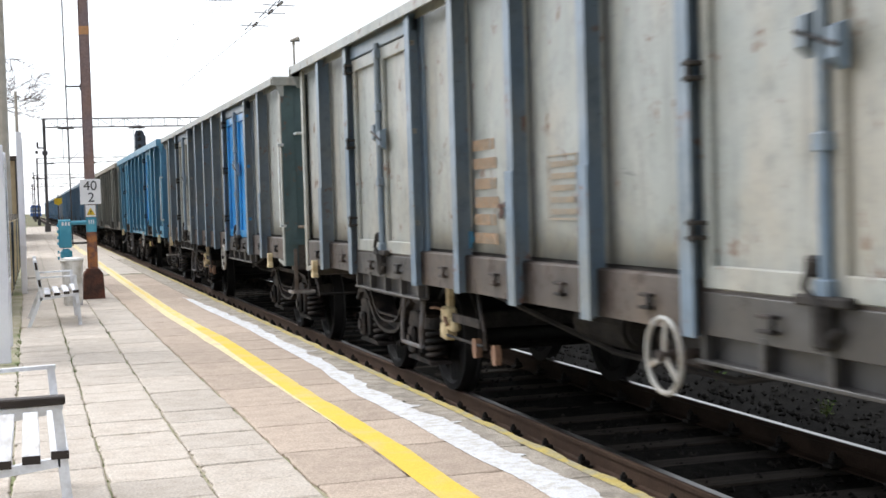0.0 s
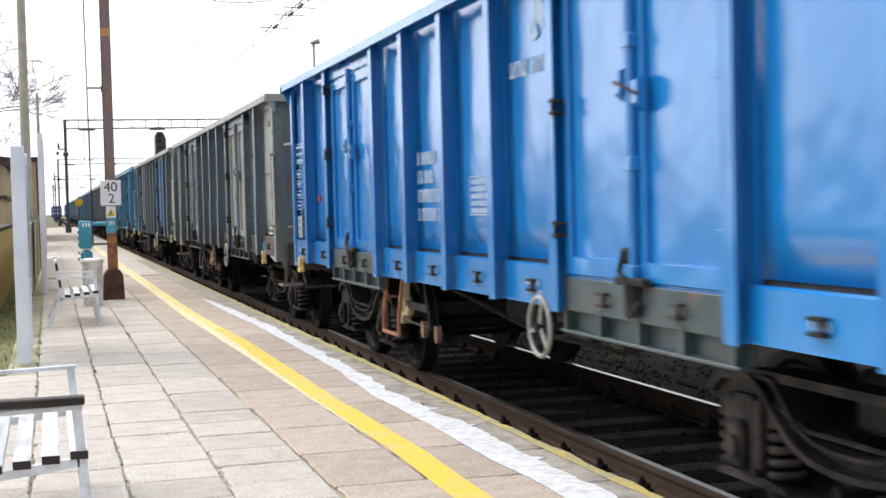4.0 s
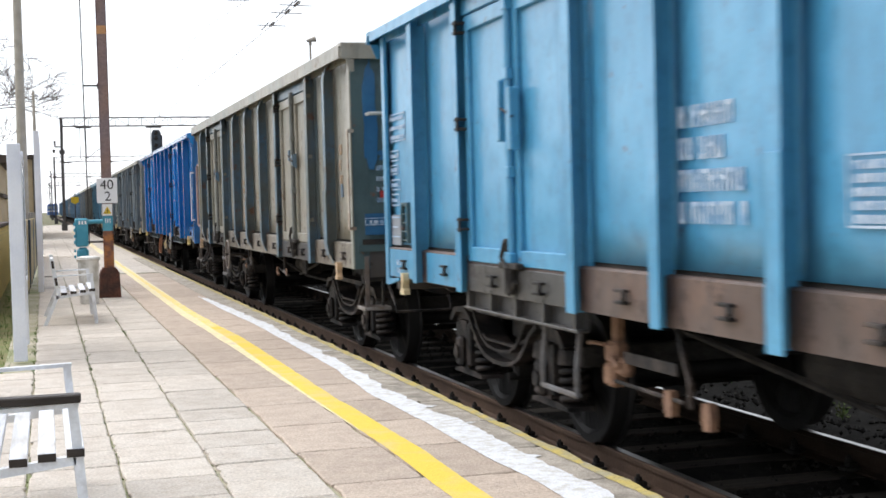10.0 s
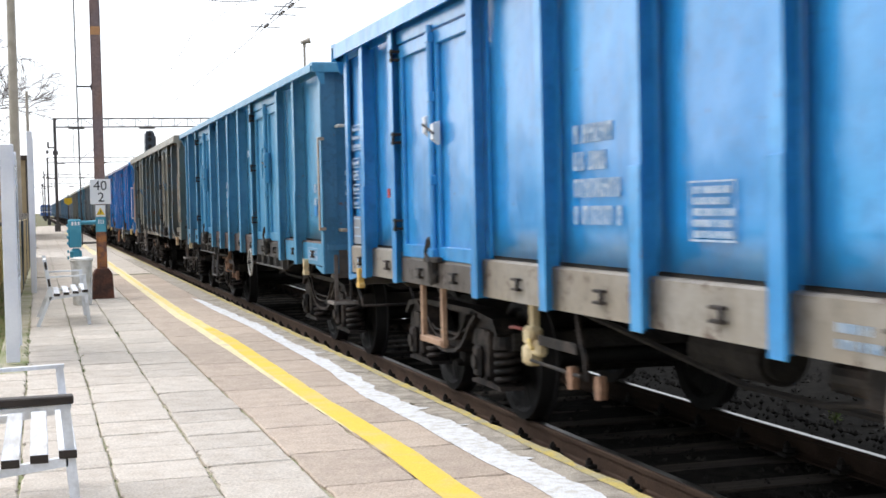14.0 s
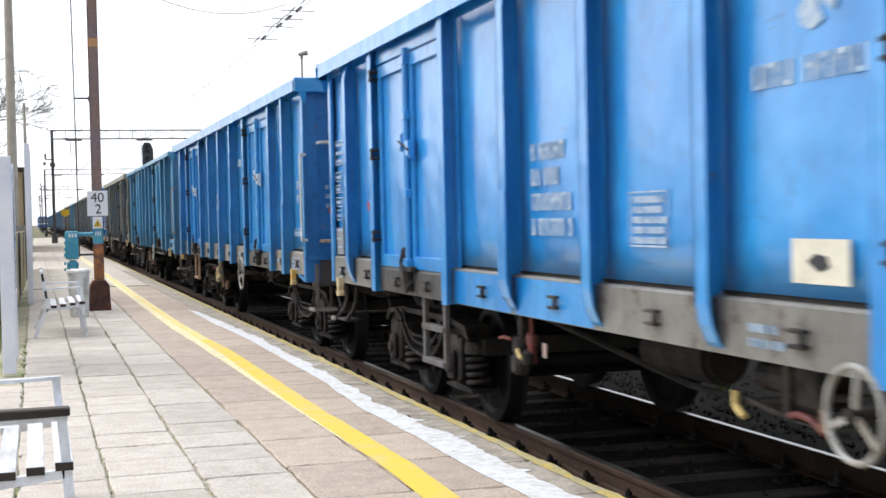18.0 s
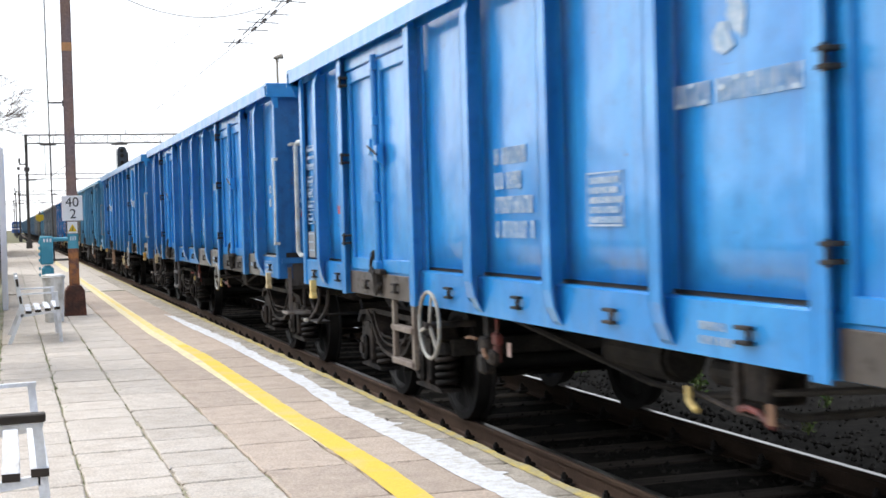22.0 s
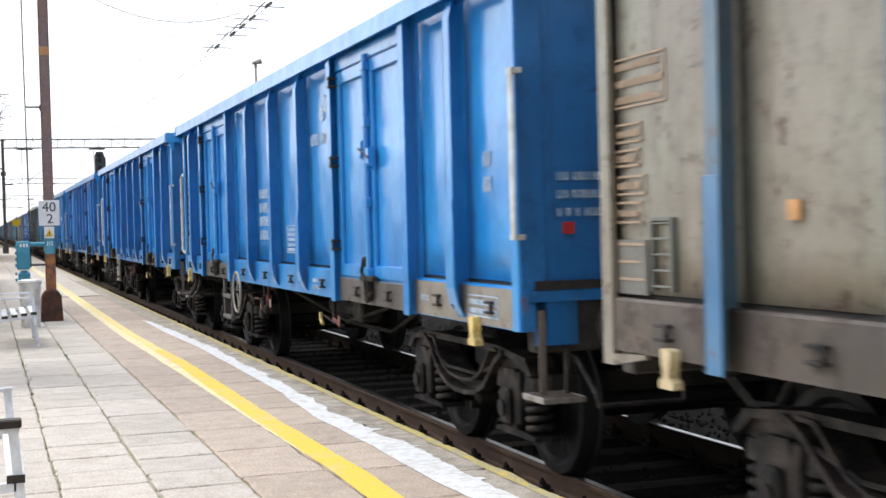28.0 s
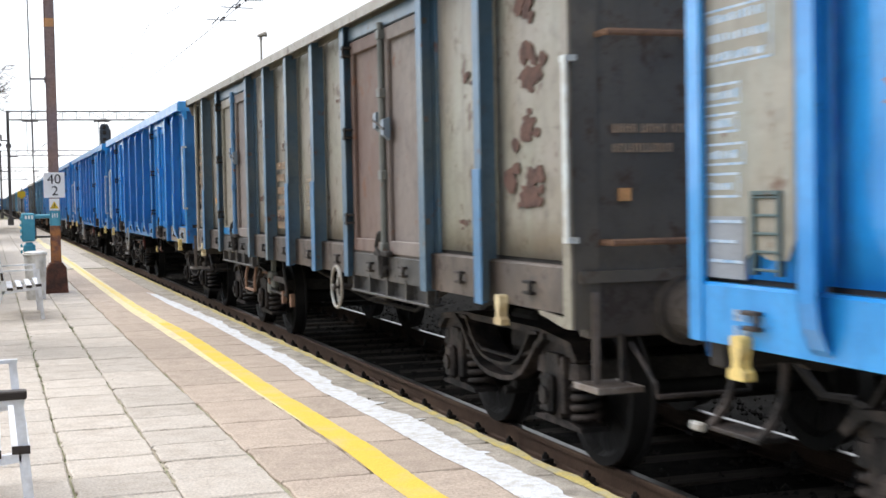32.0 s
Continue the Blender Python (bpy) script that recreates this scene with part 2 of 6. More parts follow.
# Ballast and stones: shade under the train is put into their near-black colours
BALLAST = mat("shade_dark_ballast", (0.009, 0.0085, 0.0075), 0.95, 0, 0.6, 9, (0.018, 0.0165, 0.0145), 60, 0.8, 0.03)
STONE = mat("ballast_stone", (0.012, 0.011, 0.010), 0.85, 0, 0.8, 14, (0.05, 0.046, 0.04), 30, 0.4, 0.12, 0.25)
RUNG = mat("dusty_ladder_steel", (0.15, 0.13, 0.12), 0.7, 0.1, 0.3, 6, (0.12, 0.09, 0.07), 50, 0.3)
LADDER_GREY = mat("dusty_grey_ladder_paint", (0.10, 0.10, 0.105), 0.7, 0, 0.4, 6, (0.075, 0.06, 0.052), 40, 0.3)
LADDER_DUST = mat("pale_dusty_ladder_paint", (0.21, 0.18, 0.155), 0.7, 0, 0.4, 6, (0.13, 0.10, 0.085), 40, 0.3)
LADDER_TAN = mat("pale_tan_ladder", (0.34, 0.22, 0.145), 0.75, 0, 0.4, 6, (0.24, 0.15, 0.10), 40, 0.3)
TREAD_EDGE = mat("scuffed_tread_steel", (0.25, 0.235, 0.22), 0.55, 0.2, 0.35, 8, (0.14, 0.11, 0.09), 50, 0.2)
ORANGE_GREY = mat("pinkish_grey_rail_paint", (0.42, 0.30, 0.27), 0.5, 0, 0.25, 8, None, 60, 0.1)
RAIL_TAN = mat("rust_tinged_handrail_paint", (0.40, 0.35, 0.29), 0.55, 0, 0.3, 8, (0.27, 0.19, 0.14), 60, 0.1)
CREAM = mat("cream_enamel", (0.62, 0.52, 0.32), 0.5, 0, 0.2, 9, (0.42, 0.32, 0.18), 60, 0.1)
HOOK_YELLOW = mat("faded_yellow_paint", (0.70, 0.53, 0.19), 0.6, 0, 0.3, 9, (0.48, 0.36, 0.16), 60, 0.2, amount=0.4)
HOOK_AMBER = mat("amber_hook_paint", (0.60, 0.38, 0.10), 0.6, 0, 0.3, 9, (0.42, 0.33, 0.2), 60, 0.2, amount=0.4)
YELLOW = mat("yellow_enamel", (0.75, 0.52, 0.03), 0.45, 0, 0.2, 9, (0.5, 0.33, 0.03), 60, 0.1, amount=0.3)
WHITE = mat("white_enamel", (0.72, 0.74, 0.76), 0.4, 0, 0.12, 6, None, 60, 0.05)
STENCIL = mat("worn_white_stencil", (0.46, 0.54, 0.63), 0.5, 0, 0.3, 22, (0.20, 0.34, 0.52), 90, 0.05, 0.3, 0.5)
IVORY = mat("ivory_enamel", (0.70, 0.66, 0.54), 0.5, 0, 0.15, 8, (0.58, 0.54, 0.44), 60, 0.05)
GREYPLATE = mat("grey_label_plate", (0.25, 0.27, 0.30), 0.5, 0, 0.2, 6, None, 60, 0.05)
RAIL_WHITE = mat("pale_handrail_paint", (0.58, 0.63, 0.64), 0.5, 0, 0.25, 8, (0.42, 0.40, 0.36), 60, 0.1)
WHEEL_WHITE = mat("grey_white_handwheel_paint", (0.33, 0.335, 0.32), 0.5, 0, 0.3, 8, (0.24, 0.21, 0.175), 60, 0.1)
RED = mat("red_signal_paint", (0.42, 0.035, 0.03), 0.45, 0, 0.2, 8, None, 60, 0.05)
LEVER_RED = mat("dull_red_lever_paint", (0.20, 0.045, 0.04), 0.6, 0, 0.4, 9, (0.09, 0.04, 0.035), 50, 0.2)
ORANGE = mat("orange_stencil_paint", (0.62, 0.33, 0.14), 0.6, 0, 0.3, 20, None, 80, 0.05)
ORANGE_PALE = mat("pale_orange_stencil", (0.52, 0.36, 0.22), 0.6, 0, 0.3, 18, (0.36, 0.28, 0.2), 80, 0.05, 0.3, 0.4)
ORANGE_FADE = mat("washed_out_orange_stencil", (0.40, 0.275, 0.185), 0.6, 0, 0.4, 18, (0.31, 0.25, 0.19), 80, 0.05, 0.3, 0.5)
FAINT = mat("faded_orange_stencil", (0.33, 0.265, 0.195), 0.6, 0, 0.4, 18, (0.26, 0.235, 0.195), 80, 0.05, 0.3, 0.5)
SLAB = mat("pale_concrete_slab", (0.545, 0.49, 0.43), 0.88, 0, 0.42, 7.0, (0.48, 0.42, 0.36), 62, 1.0, 0.2, 0.5, each=0.12)
SLAB_TAN = mat("sandy_concrete_slab", (0.49, 0.40, 0.325), 0.88, 0, 0.42, 7.0, (0.43, 0.345, 0.28), 62, 1.0, 0.2, 0.5, each=0.12)
KERB = mat("worn_edge_concrete", (0.46, 0.41, 0.35), 0.9, 0, 0.6, 7.0, (0.29, 0.26, 0.22), 110, 1.0, 0.2)
JOINT = mat("earthy_joint_sand", (0.40, 0.36, 0.28), 0.95, 0, 0.4, 1.6, (0.22, 0.24, 0.12), 70, 0.5, 0.2)
LINE_YELLOW = mat("worn_yellow_line_paint", (0.72, 0.51, 0.07), 0.75, 0, 0.18, 4, (0.66, 0.50, 0.17), 70, 0.4, 0.3, 0.4)
LINE_MID = mat("far_paled_yellow_line_paint", (0.74, 0.56, 0.14), 0.8, 0, 0.25, 12, (0.70, 0.58, 0.33), 70, 0.4, 0.3, 0.5)
LINE_PALE = mat("faded_old_yellow_line_paint", (0.76, 0.66, 0.36), 0.8, 0, 0.2, 8, (0.6, 0.5, 0.36), 70, 0.2, 0.3, 0.5)
LINE_WHITE = mat("worn_white_line_paint", (0.70, 0.71, 0.74), 0.85, 0, 0.3, 16, (0.55, 0.53, 0.49), 75, 0.6, 0.25, 0.42)
EDGE_YELLOW = mat("dull_yellow_edge_paint", (0.54, 0.43, 0.14), 0.85, 0, 0.4, 9, (0.40, 0.36, 0.24), 70, 0.6, 0.2, 0.5)
GRASS = mat("short_grass", (0.13, 0.155, 0.05), 0.9, 0, 0.5, 3, (0.20, 0.17, 0.085), 50, 0.8, 0.2)
EARTH = mat("trodden_earth", (0.17, 0.145, 0.10), 0.95, 0, 0.4, 1.5, (0.10, 0.12, 0.045), 30, 0.5, 0.2)

# ---- mesh helpers ----
MESHES = {}


def box(bm, x0, x1, y0, y1, z0, z1, bevel=0.0):
    b = bmesh.ops.create_cube(bm, size=1.0)
    vs = b["verts"]
    for v in vs:
        v.co = Vector((x0 + (v.co.x + 0.5) * (x1 - x0), y0 + (v.co.y + 0.5) * (y1 - y0), z0 + (v.co.z + 0.5) * (z1 - z0)))
    if bevel:
        es = {e for v in vs for e in v.link_edges}
        bmesh.ops.bevel(bm, geom=list(es), offset=bevel, segments=1, affect="EDGES")


def tube(bm, a, b, r, n=10, r2=None):
    a, b = Vector(a), Vector(b)
    turn = (b - a).to_track_quat("Z", "Y").to_matrix().to_4x4()
    m = Matrix.Translation((a + b) / 2) @ turn
    bmesh.ops.create_cone(bm, cap_ends=True, segments=n, radius1=r, radius2=r if r2 is None else r2, depth=(b - a).length, matrix=m)


def rod(bm, points, r, n=7):
    """A bent round bar through the points, in one piece."""
    pts = [Vector(p) for p in points]
    rows, side = [], None
    for i, p in enumerate(pts):
        d = (pts[min(i + 1, len(pts) - 1)] - pts[max(i - 1, 0)]).normalized()
        if side is None:
            side = d.orthogonal().normalized()
        side = (side - d * side.dot(d)).normalized()
        up = d.cross(side)
        rows.append([bm.verts.new(p + side * (r * math.cos(2 * math.pi * k / n)) + up * (r * math.sin(2 * math.pi * k / n))) for k in range(n)])
    for a, b in zip(rows, rows[1:]):
        for k in range(n):
            bm.faces.new((a[k], a[(k + 1) % n], b[(k + 1) % n], b[k]))
    bm.faces.new(rows[0][::-1])
    bm.faces.new(rows[-1])


def ring(bm, centre, axis, radius, thick, n=28, k=7):
    """A round hoop about an axis through the centre."""
    turn = Vector(axis).to_track_quat("Z", "Y").to_matrix().to_4x4()
    m = Matrix.Translation(centre) @ turn
    rows = []
    for i in range(n):
        a = 2 * math.pi * i / n
        row = []
        for j in range(k):
            b = 2 * math.pi * j / k
            q = radius + thick * math.cos(b)
            row.append(bm.verts.new(m @ Vector((q * math.cos(a), q * math.sin(a), thick * math.sin(b)))))
        rows.append(row)
    for i in range(n):
        for j in range(k):
            bm.faces.new((rows[i][j], rows[(i + 1) % n][j], rows[(i + 1) % n][(j + 1) % k], rows[i][(j + 1) % k]))


def prism(bm, outline, axis, a, b):
    """An outline of (u, v) pushed from a to b along an axis: 'x' takes u, v as y, z; 'y' as x, z; 'z' as x, y."""
    def at(u, v, w):
        return {"x": (w, u, v), "y": (u, w, v), "z": (u, v, w)}[axis]
    lo = [bm.verts.new(at(u, v, a)) for u, v in outline]
    hi = [bm.verts.new(at(u, v, b)) for u, v in outline]
    fs = [bm.faces.new(lo), bm.faces.new(hi)]
    for i in range(len(lo)):
        j = (i + 1) % len(lo)
        fs.append(bm.faces.new((lo[i], lo[j], hi[j], hi[i])))
    bmesh.ops.recalc_face_normals(bm, faces=fs)


def mesh_of(name, fill, smooth=False):
    """A mesh that is made once and shared under its name."""
    if name not in MESHES:
        bm = bmesh.new()
        fill(bm)
        bmesh.ops.recalc_face_normals(bm, faces=bm.faces)
        me = bpy.data.meshes.new(name)
        bm.to_mesh(me)
        bm.free()
        if smooth:
            me.polygons.foreach_set("use_smooth", [True] * len(me.polygons))
        MESHES[name] = me
    return MESHES[name]


def put(name, me, material, parent=None, at=(0, 0, 0), turn=(0, 0, 0), label=""):
    """One mesh object under a thing or part, with a material of its own."""
    ob = new(name, me)
    if not me.materials:
        me.materials.append(None)
    ob.material_slots[0].link = "OBJECT"
    ob.material_slots[0].material = material
    ob.parent = parent
    ob.matrix_basis = pose(*at, *turn)
    return tagged(ob, label)


def part(name, fill, material, parent=None, label="", at=(0, 0, 0), turn=(0, 0, 0), smooth=False):
    """A mesh of its own that is used once."""
    key = name + str(len(MESHES))
    return put(name, mesh_of(key, fill, smooth), material, parent, at, turn, label)


def thing(name, label, category, group="", at=(0, 0, 0), turn=(0, 0, 0), kind=""):
    ob = new(name)
    ob.empty_display_size = 0.2
    ob.matrix_basis = pose(*at, *turn)
    return tagged(ob, label, category, group, kind)


# ---- ground, track and platform ----
TRACK = 4.33
TOP = 0.20
EDGE = 2.85


def ground_fill(bm):
    xs = [-600, -60, -20, -6, -1.2, 2.4, 2.75, 6.2, 9, 20, 80, 600]
    ys = [-300, -40, -8, 0, 10, 25, 50, 100, 200, 400, 2500]
    g = [[bm.verts.new((x, y, -0.36 if x > 2.5 else -0.05)) for x in xs] for y in ys]
    for i in range(len(ys) - 1):
        for j in range(len(xs) - 1):
            bm.faces.new((g[i][j], g[i][j + 1], g[i + 1][j + 1], g[i + 1][j]))


ground = part("ground", ground_fill, EARTH)
tagged(ground, "trodden earth and thin grass beside the railway line", "ground", kind="structure")


def ballast_fill(bm):
    rng = random.Random(3)
    prof = [(2.55, -0.33), (2.9, -0.22), (3.3, -0.2), (3.9, -0.19), (4.7, -0.19), (5.4, -0.2), (5.9, -0.22), (6.5, -0.34), (7.2, -0.34), (9.5, -0.3), (13, -0.3)]
    ys = [-25 + 0.28 * i for i in range(260)] + [50 + 8 * i for i in range(60)]
    rows = [[bm.verts.new((x, y, z + rng.uniform(-0.02, 0.02))) for x, z in prof] for y in ys]
    for a, b in zip(rows, rows[1:]):
        for j in range(len(prof) - 1):
            bm.faces.new((a[j], a[j + 1], b[j + 1], b[j]))


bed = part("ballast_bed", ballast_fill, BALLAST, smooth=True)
tagged(bed, "ballast bed under the sleepers, coloured dark for the train's shade", "ballast", kind="structure")


def stones_fill(bm):
    rng = random.Random(5)
    verts = bm.verts
    for _ in range(8500):
        y = 2.5 + 32 * rng.random() ** 1.6
        x = rng.uniform(2.95, 8.6)
        s = rng.uniform(0.014, 0.034)
        z = -0.2 if x < 6 else -0.2 - min(0.14, (x - 6) * 0.3)
        c = Vector((x, y, z + s * 0.5))
        p = [verts.new(c + Vector((d[0] * s * rng.uniform(0.7, 1.3), d[1] * s * rng.uniform(0.7, 1.3), d[2] * s * rng.uniform(0.6, 1.1))))
             for d in ((1, 0, 0), (0, 1, 0), (-1, 0, 0), (0, -1, 0), (0.2, 0.1, 1), (-0.1, 0.2, -1))]
        for i in range(4):
            bm.faces.new((p[i], p[(i + 1) % 4], p[4]))
            bm.faces.new((p[(i + 1) % 4], p[i], p[5]))


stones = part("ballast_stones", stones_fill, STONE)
tagged(stones, "loose broken ballast stones between the rails", "gravel", kind="stuff")

track = thing("railway_track", "rusty rails on tarred sleepers with screwed clamps", "railway track", kind="structure")
RAIL_PROFILE = [(-0.075, -0.172), (-0.075, -0.16), (-0.02, -0.145), (-0.009, -0.13), (-0.009, -0.045), (-0.036, -0.032), (-0.036, -0.006),
                (-0.03, 0.0), (0.03, 0.0), (0.036, -0.006), (0.036, -0.032), (0.009, -0.045), (0.009, -0.13), (0.02, -0.145), (0.075, -0.16), (0.075, -0.172)]
rail_mesh = mesh_of("rail", lambda bm: prism(bm, RAIL_PROFILE, "y", -40, 700))
tread_mesh = mesh_of("running_band", lambda bm: box(bm, -0.024, 0.024, -40, 700, 0.0005, 0.0025))
for s in (-1, 1):
    rail = put("rail", rail_mesh, RAIL if s < 0 else RAIL_SHADED, track, (TRACK + s * 0.7535, 0, -0.003))
    put("running_band", tread_mesh, TREAD, rail, (-s * 0.008, 0, 0), label="bright worn running band")
sleeper_mesh = mesh_of("sleeper", lambda bm: box(bm, -1.3, 1.3, -0.12, 0.12, -0.33, -0.178, 0.012))


def clamp_fill(bm):
    box(bm, -0.05, 0.06, -0.055, 0.055, -0.178, -0.15, 0.006)
    box(bm, -0.02, 0.05, -0.03, 0.03, -0.152, -0.12, 0.006)
    tube(bm, (0.0, 0, -0.13), (0.0, 0, -0.075), 0.013, 8)
    tube(bm, (0.0, 0, -0.118), (0.0, 0, -0.092), 0.024, 6)


clamp_mesh = mesh_of("rail_clamp", clamp_fill)
STEP = 0.66
for i in range(-3, 100):
    y = 7.58 + STEP * (i - 8)
    put("sleeper", sleeper_mesh, SLEEPER, track, (TRACK, y, 0))
    for s in (-1, 1):
        if -1 < i < 60:
            put("rail_clamp", clamp_mesh, BLACK, track, (TRACK + s * 0.7535 - 0.088, y, 0.012))
            if i < 30:
                put("rail_clamp", clamp_mesh, BLACK, track, (TRACK + s * 0.7535 + 0.088, y, 0.012), (0, 0, 180))


def far_sleepers(bm):
    for i in range(100, 700):
        y = 7.58 + STEP * (i - 8)
        box(bm, TRACK - 1.3, TRACK + 1.3, y - 0.12, y + 0.12, -0.33, -0.178)


tagged(part("far_sleepers", far_sleepers, SLEEPER, track), kind="stuff")

# platform body and its slabs
platform = thing("platform", "low platform of pale concrete slabs with worn painted lines", "platform", kind="structure")
part("platform_body", lambda bm: box(bm, -0.42, EDGE - 0.02, -12, 150, -0.4, TOP - 0.02), JOINT, platform, "earthy bed showing in the joints")


def slab_mesh(w, d, key):
    """A cast slab with slightly chipped, uneven edges and a rounded arris."""
    def fill(bm):
        r = random.Random(key)
        ring_ = []
        for (x0, y0), (x1, y1) in (((-1, -1), (1, -1)), ((1, -1), (1, 1)), ((1, 1), (-1, 1)), ((-1, 1), (-1, -1))):
            for i in range(7):
                f = i / 7
                chip = r.uniform(0, 0.004) + (r.uniform(0.006, 0.016) if r.random() < 0.12 else 0)
                cut = 1 - chip / (w / 2)
                ring_.append(((x0 + (x1 - x0) * f) * w / 2 * cut, (y0 + (y1 - y0) * f) * d / 2 * cut))
        low = [bm.verts.new((x, y, -0.07)) for x, y in ring_]
        mid = [bm.verts.new((x, y, -0.007)) for x, y in ring_]
        top = [bm.verts.new((x * (1 - 0.009 / (w / 2)), y * (1 - 0.009 / (d / 2)), 0)) for x, y in ring_]
        for a, b in ((low, mid), (mid, top)):
            for i in range(len(a)):
                q = (i + 1) % len(a)
                bm.faces.new((a[i], a[q], b[q], b[i]))
        bm.faces.new(top)
    return mesh_of("slab_%s" % key, fill)


rng = random.Random(11)


def lay(x0, x1, y0, y1, length, material, key, offset=0.0, loose=1.0):
    """One lane of slabs, each a little out of level and out of line."""
    sizes = [slab_mesh(x1 - x0 - a, length - b, key + str(n)) for n, (a, b) in enumerate(((0.009, 0.008), (0.013, 0.011), (0.008, 0.013), (0.011, 0.007), (0.009, 0.010)))]
    y = y0 + offset
    while y < y1:
        put("slab", rng.choice(sizes), material, platform, ((x0 + x1) / 2 + rng.uniform(-0.006, 0.006), y + length / 2 + rng.uniform(-0.004, 0.004), TOP + rng.uniform(-0.004, 0.002) * loose),
            (rng.uniform(-0.2, 0.2) * loose, rng.uniform(-0.2, 0.2) * loose, rng.uniform(-0.5, 0.5)))
        y += length


ROW = 0.531
lay(-0.66, -0.14, 3, 12.6, ROW, SLAB, "z", 0.22)
lay(-0.14, 0.36, 3, 31, ROW, SLAB, "a", 0.05)
lay(0.36, 0.87, 3, 31, ROW, SLAB, "b", 0.10)
lay(0.87, 1.38, 3, 31, ROW, SLAB, "c", 0.39)
LANE = 0.975
lay(1.38, 1.903, 3, 31, LANE, SLAB_TAN, "d", 0.89, 0.15)
lay(1.899, 2.50, 3, 31, LANE, SLAB_TAN, "e", 0.82, 0.12)
lay(2.50, EDGE, 3, 41, 1.0, KERB, "kerb", 0.4, 0.1)


def far_slabs(bm):
    r = random.Random(2)
    for x0, x1, step in ((-0.14, 0.36, ROW), (0.36, 0.87, ROW), (0.87, 1.38, ROW), (1.38, 1.90, LANE), (1.90, 2.50, LANE), (2.50, EDGE, 1)):
        y = 41.5 if step >= 1 else 31.7
        while y < 150:
            box(bm, x0 + 0.007, x1 - 0.007, y + 0.007, y + step - 0.007, TOP - 0.07, TOP + r.uniform(-0.004, 0.003))
            y += step
    for y in [-12 + k for k in range(15)]:
        box(bm, -0.14, EDGE, y + 0.007, y + 0.993, TOP - 0.07, TOP)


tagged(part("far_slabs", far_slabs, SLAB, platform), kind="stuff")


def stripe(name, path, material, ragged, seed, z=0.0035, step=0.05, holes=0.0, label="", right=1.0):
    """A band of paint with uneven edges; path gives (y, left, right) along it."""
    r = random.Random(seed)

    def fill(bm):
        rows, y = [], path[0][0]
        while y <= path[-1][0]:
            k = max(i for i in range(len(path) - 1) if path[i][0] <= y + 1e-6)
            (ya, la, ra), (yb, lb, rb) = path[k], path[k + 1]
            s = (y - ya) / (yb - ya)
            s = s * s * (3 - 2 * s)
            a = la + (lb - la) * s + ragged * (noise.noise(Vector((y * 1.3, seed, 0))) * 0.8 + 0.25 * noise.noise(Vector((y * 9, seed, 3))) + 0.3 * noise.noise(Vector((y * 31, seed, 5))))
            b = ra + (rb - ra) * s + ragged * right * (noise.noise(Vector((y * 2.3, seed, 7))) + 0.45 * noise.noise(Vector((y * 8, seed, 5))) + 0.3 * noise.noise(Vector((y * 29, seed, 9))))
            rows.append((bm.verts.new((a, y, TOP + z)), bm.verts.new((b, y, TOP + z))))
            y += step if y < 30 else step * 8
        for (a, b), (c, d) in zip(rows, rows[1:]):
            if r.random() >= holes:
                bm.faces.new((a, b, d, c))
    return part(name, fill, material, platform, label)


def splash_fill(w, d, seed):
    """A tongue of paint that ran out sideways from the line."""
    def fill(bm):
        r = random.Random(seed)
        upper = [(w * q / 7, d * 0.5 * (1 - q / 7) ** 0.6 * r.uniform(0.5, 1.0)) for q in range(8)]
        lower = [(w * q / 7 * 0.93, -d * 0.5 * (1 - q / 7) ** 0.6 * r.uniform(0.3, 1.0)) for q in range(7)]
        bm.faces.new([bm.verts.new((x, y, 0)) for x, y in lower + upper[::-1]])
    return fill


stripe("yellow_line", ((2, 1.875, 2.06), (6.5, 1.885, 2.068), (7.5, 1.912, 2.095), (8.6, 1.908, 2.085), (10.1, 1.898, 2.062), (12.0, 1.905, 2.07), (14.8, 1.92, 2.075), (16.5, 1.895, 2.02)), LINE_YELLOW, 0.008, 1, label="bright yellow safety line")
# Far stretch: washing-out by distance is put into a paler yellow
stripe("worn_yellow_line", ((15.6, 1.91, 2.05), (17, 1.885, 2.01), (20, 1.855, 1.965), (26, 1.85, 1.93), (40, 1.855, 1.92)), LINE_MID, 0.02, 8, 0.0028, label="worn yellow safety line, coloured paler for the distance")
stripe("old_yellow_line", ((8.4, 1.90, 1.95), (9.2, 1.888, 1.95), (10.1, 1.876, 1.95), (12, 1.852, 1.98), (13.3, 1.84, 1.99), (15, 1.81, 2.01), (19, 1.75, 1.97), (30, 1.75, 1.97), (100, 1.8, 2.02)), LINE_PALE, 0.008, 4, 0.0022, label="faded yellow safety line")
stripe("white_line", ((2, 2.385, 2.632), (6.0, 2.385, 2.642), (6.45, 2.395, 2.622), (7.3, 2.365, 2.607), (8.4, 2.38, 2.617), (9.0, 2.37, 2.572), (9.85, 2.345, 2.542), (10.8, 2.385, 2.562), (11.7, 2.435, 2.582), (13.2, 2.44, 2.602), (14.5, 2.45, 2.592), (16.4, 2.455, 2.622), (17.8, 2.425, 2.582), (19, 2.395, 2.552), (21.4, 2.385, 2.48), (22.3, 2.385, 2.40)), LINE_WHITE, 0.02, 3, 0.0045, step=0.03, right=2.7, label="ragged white painted line")
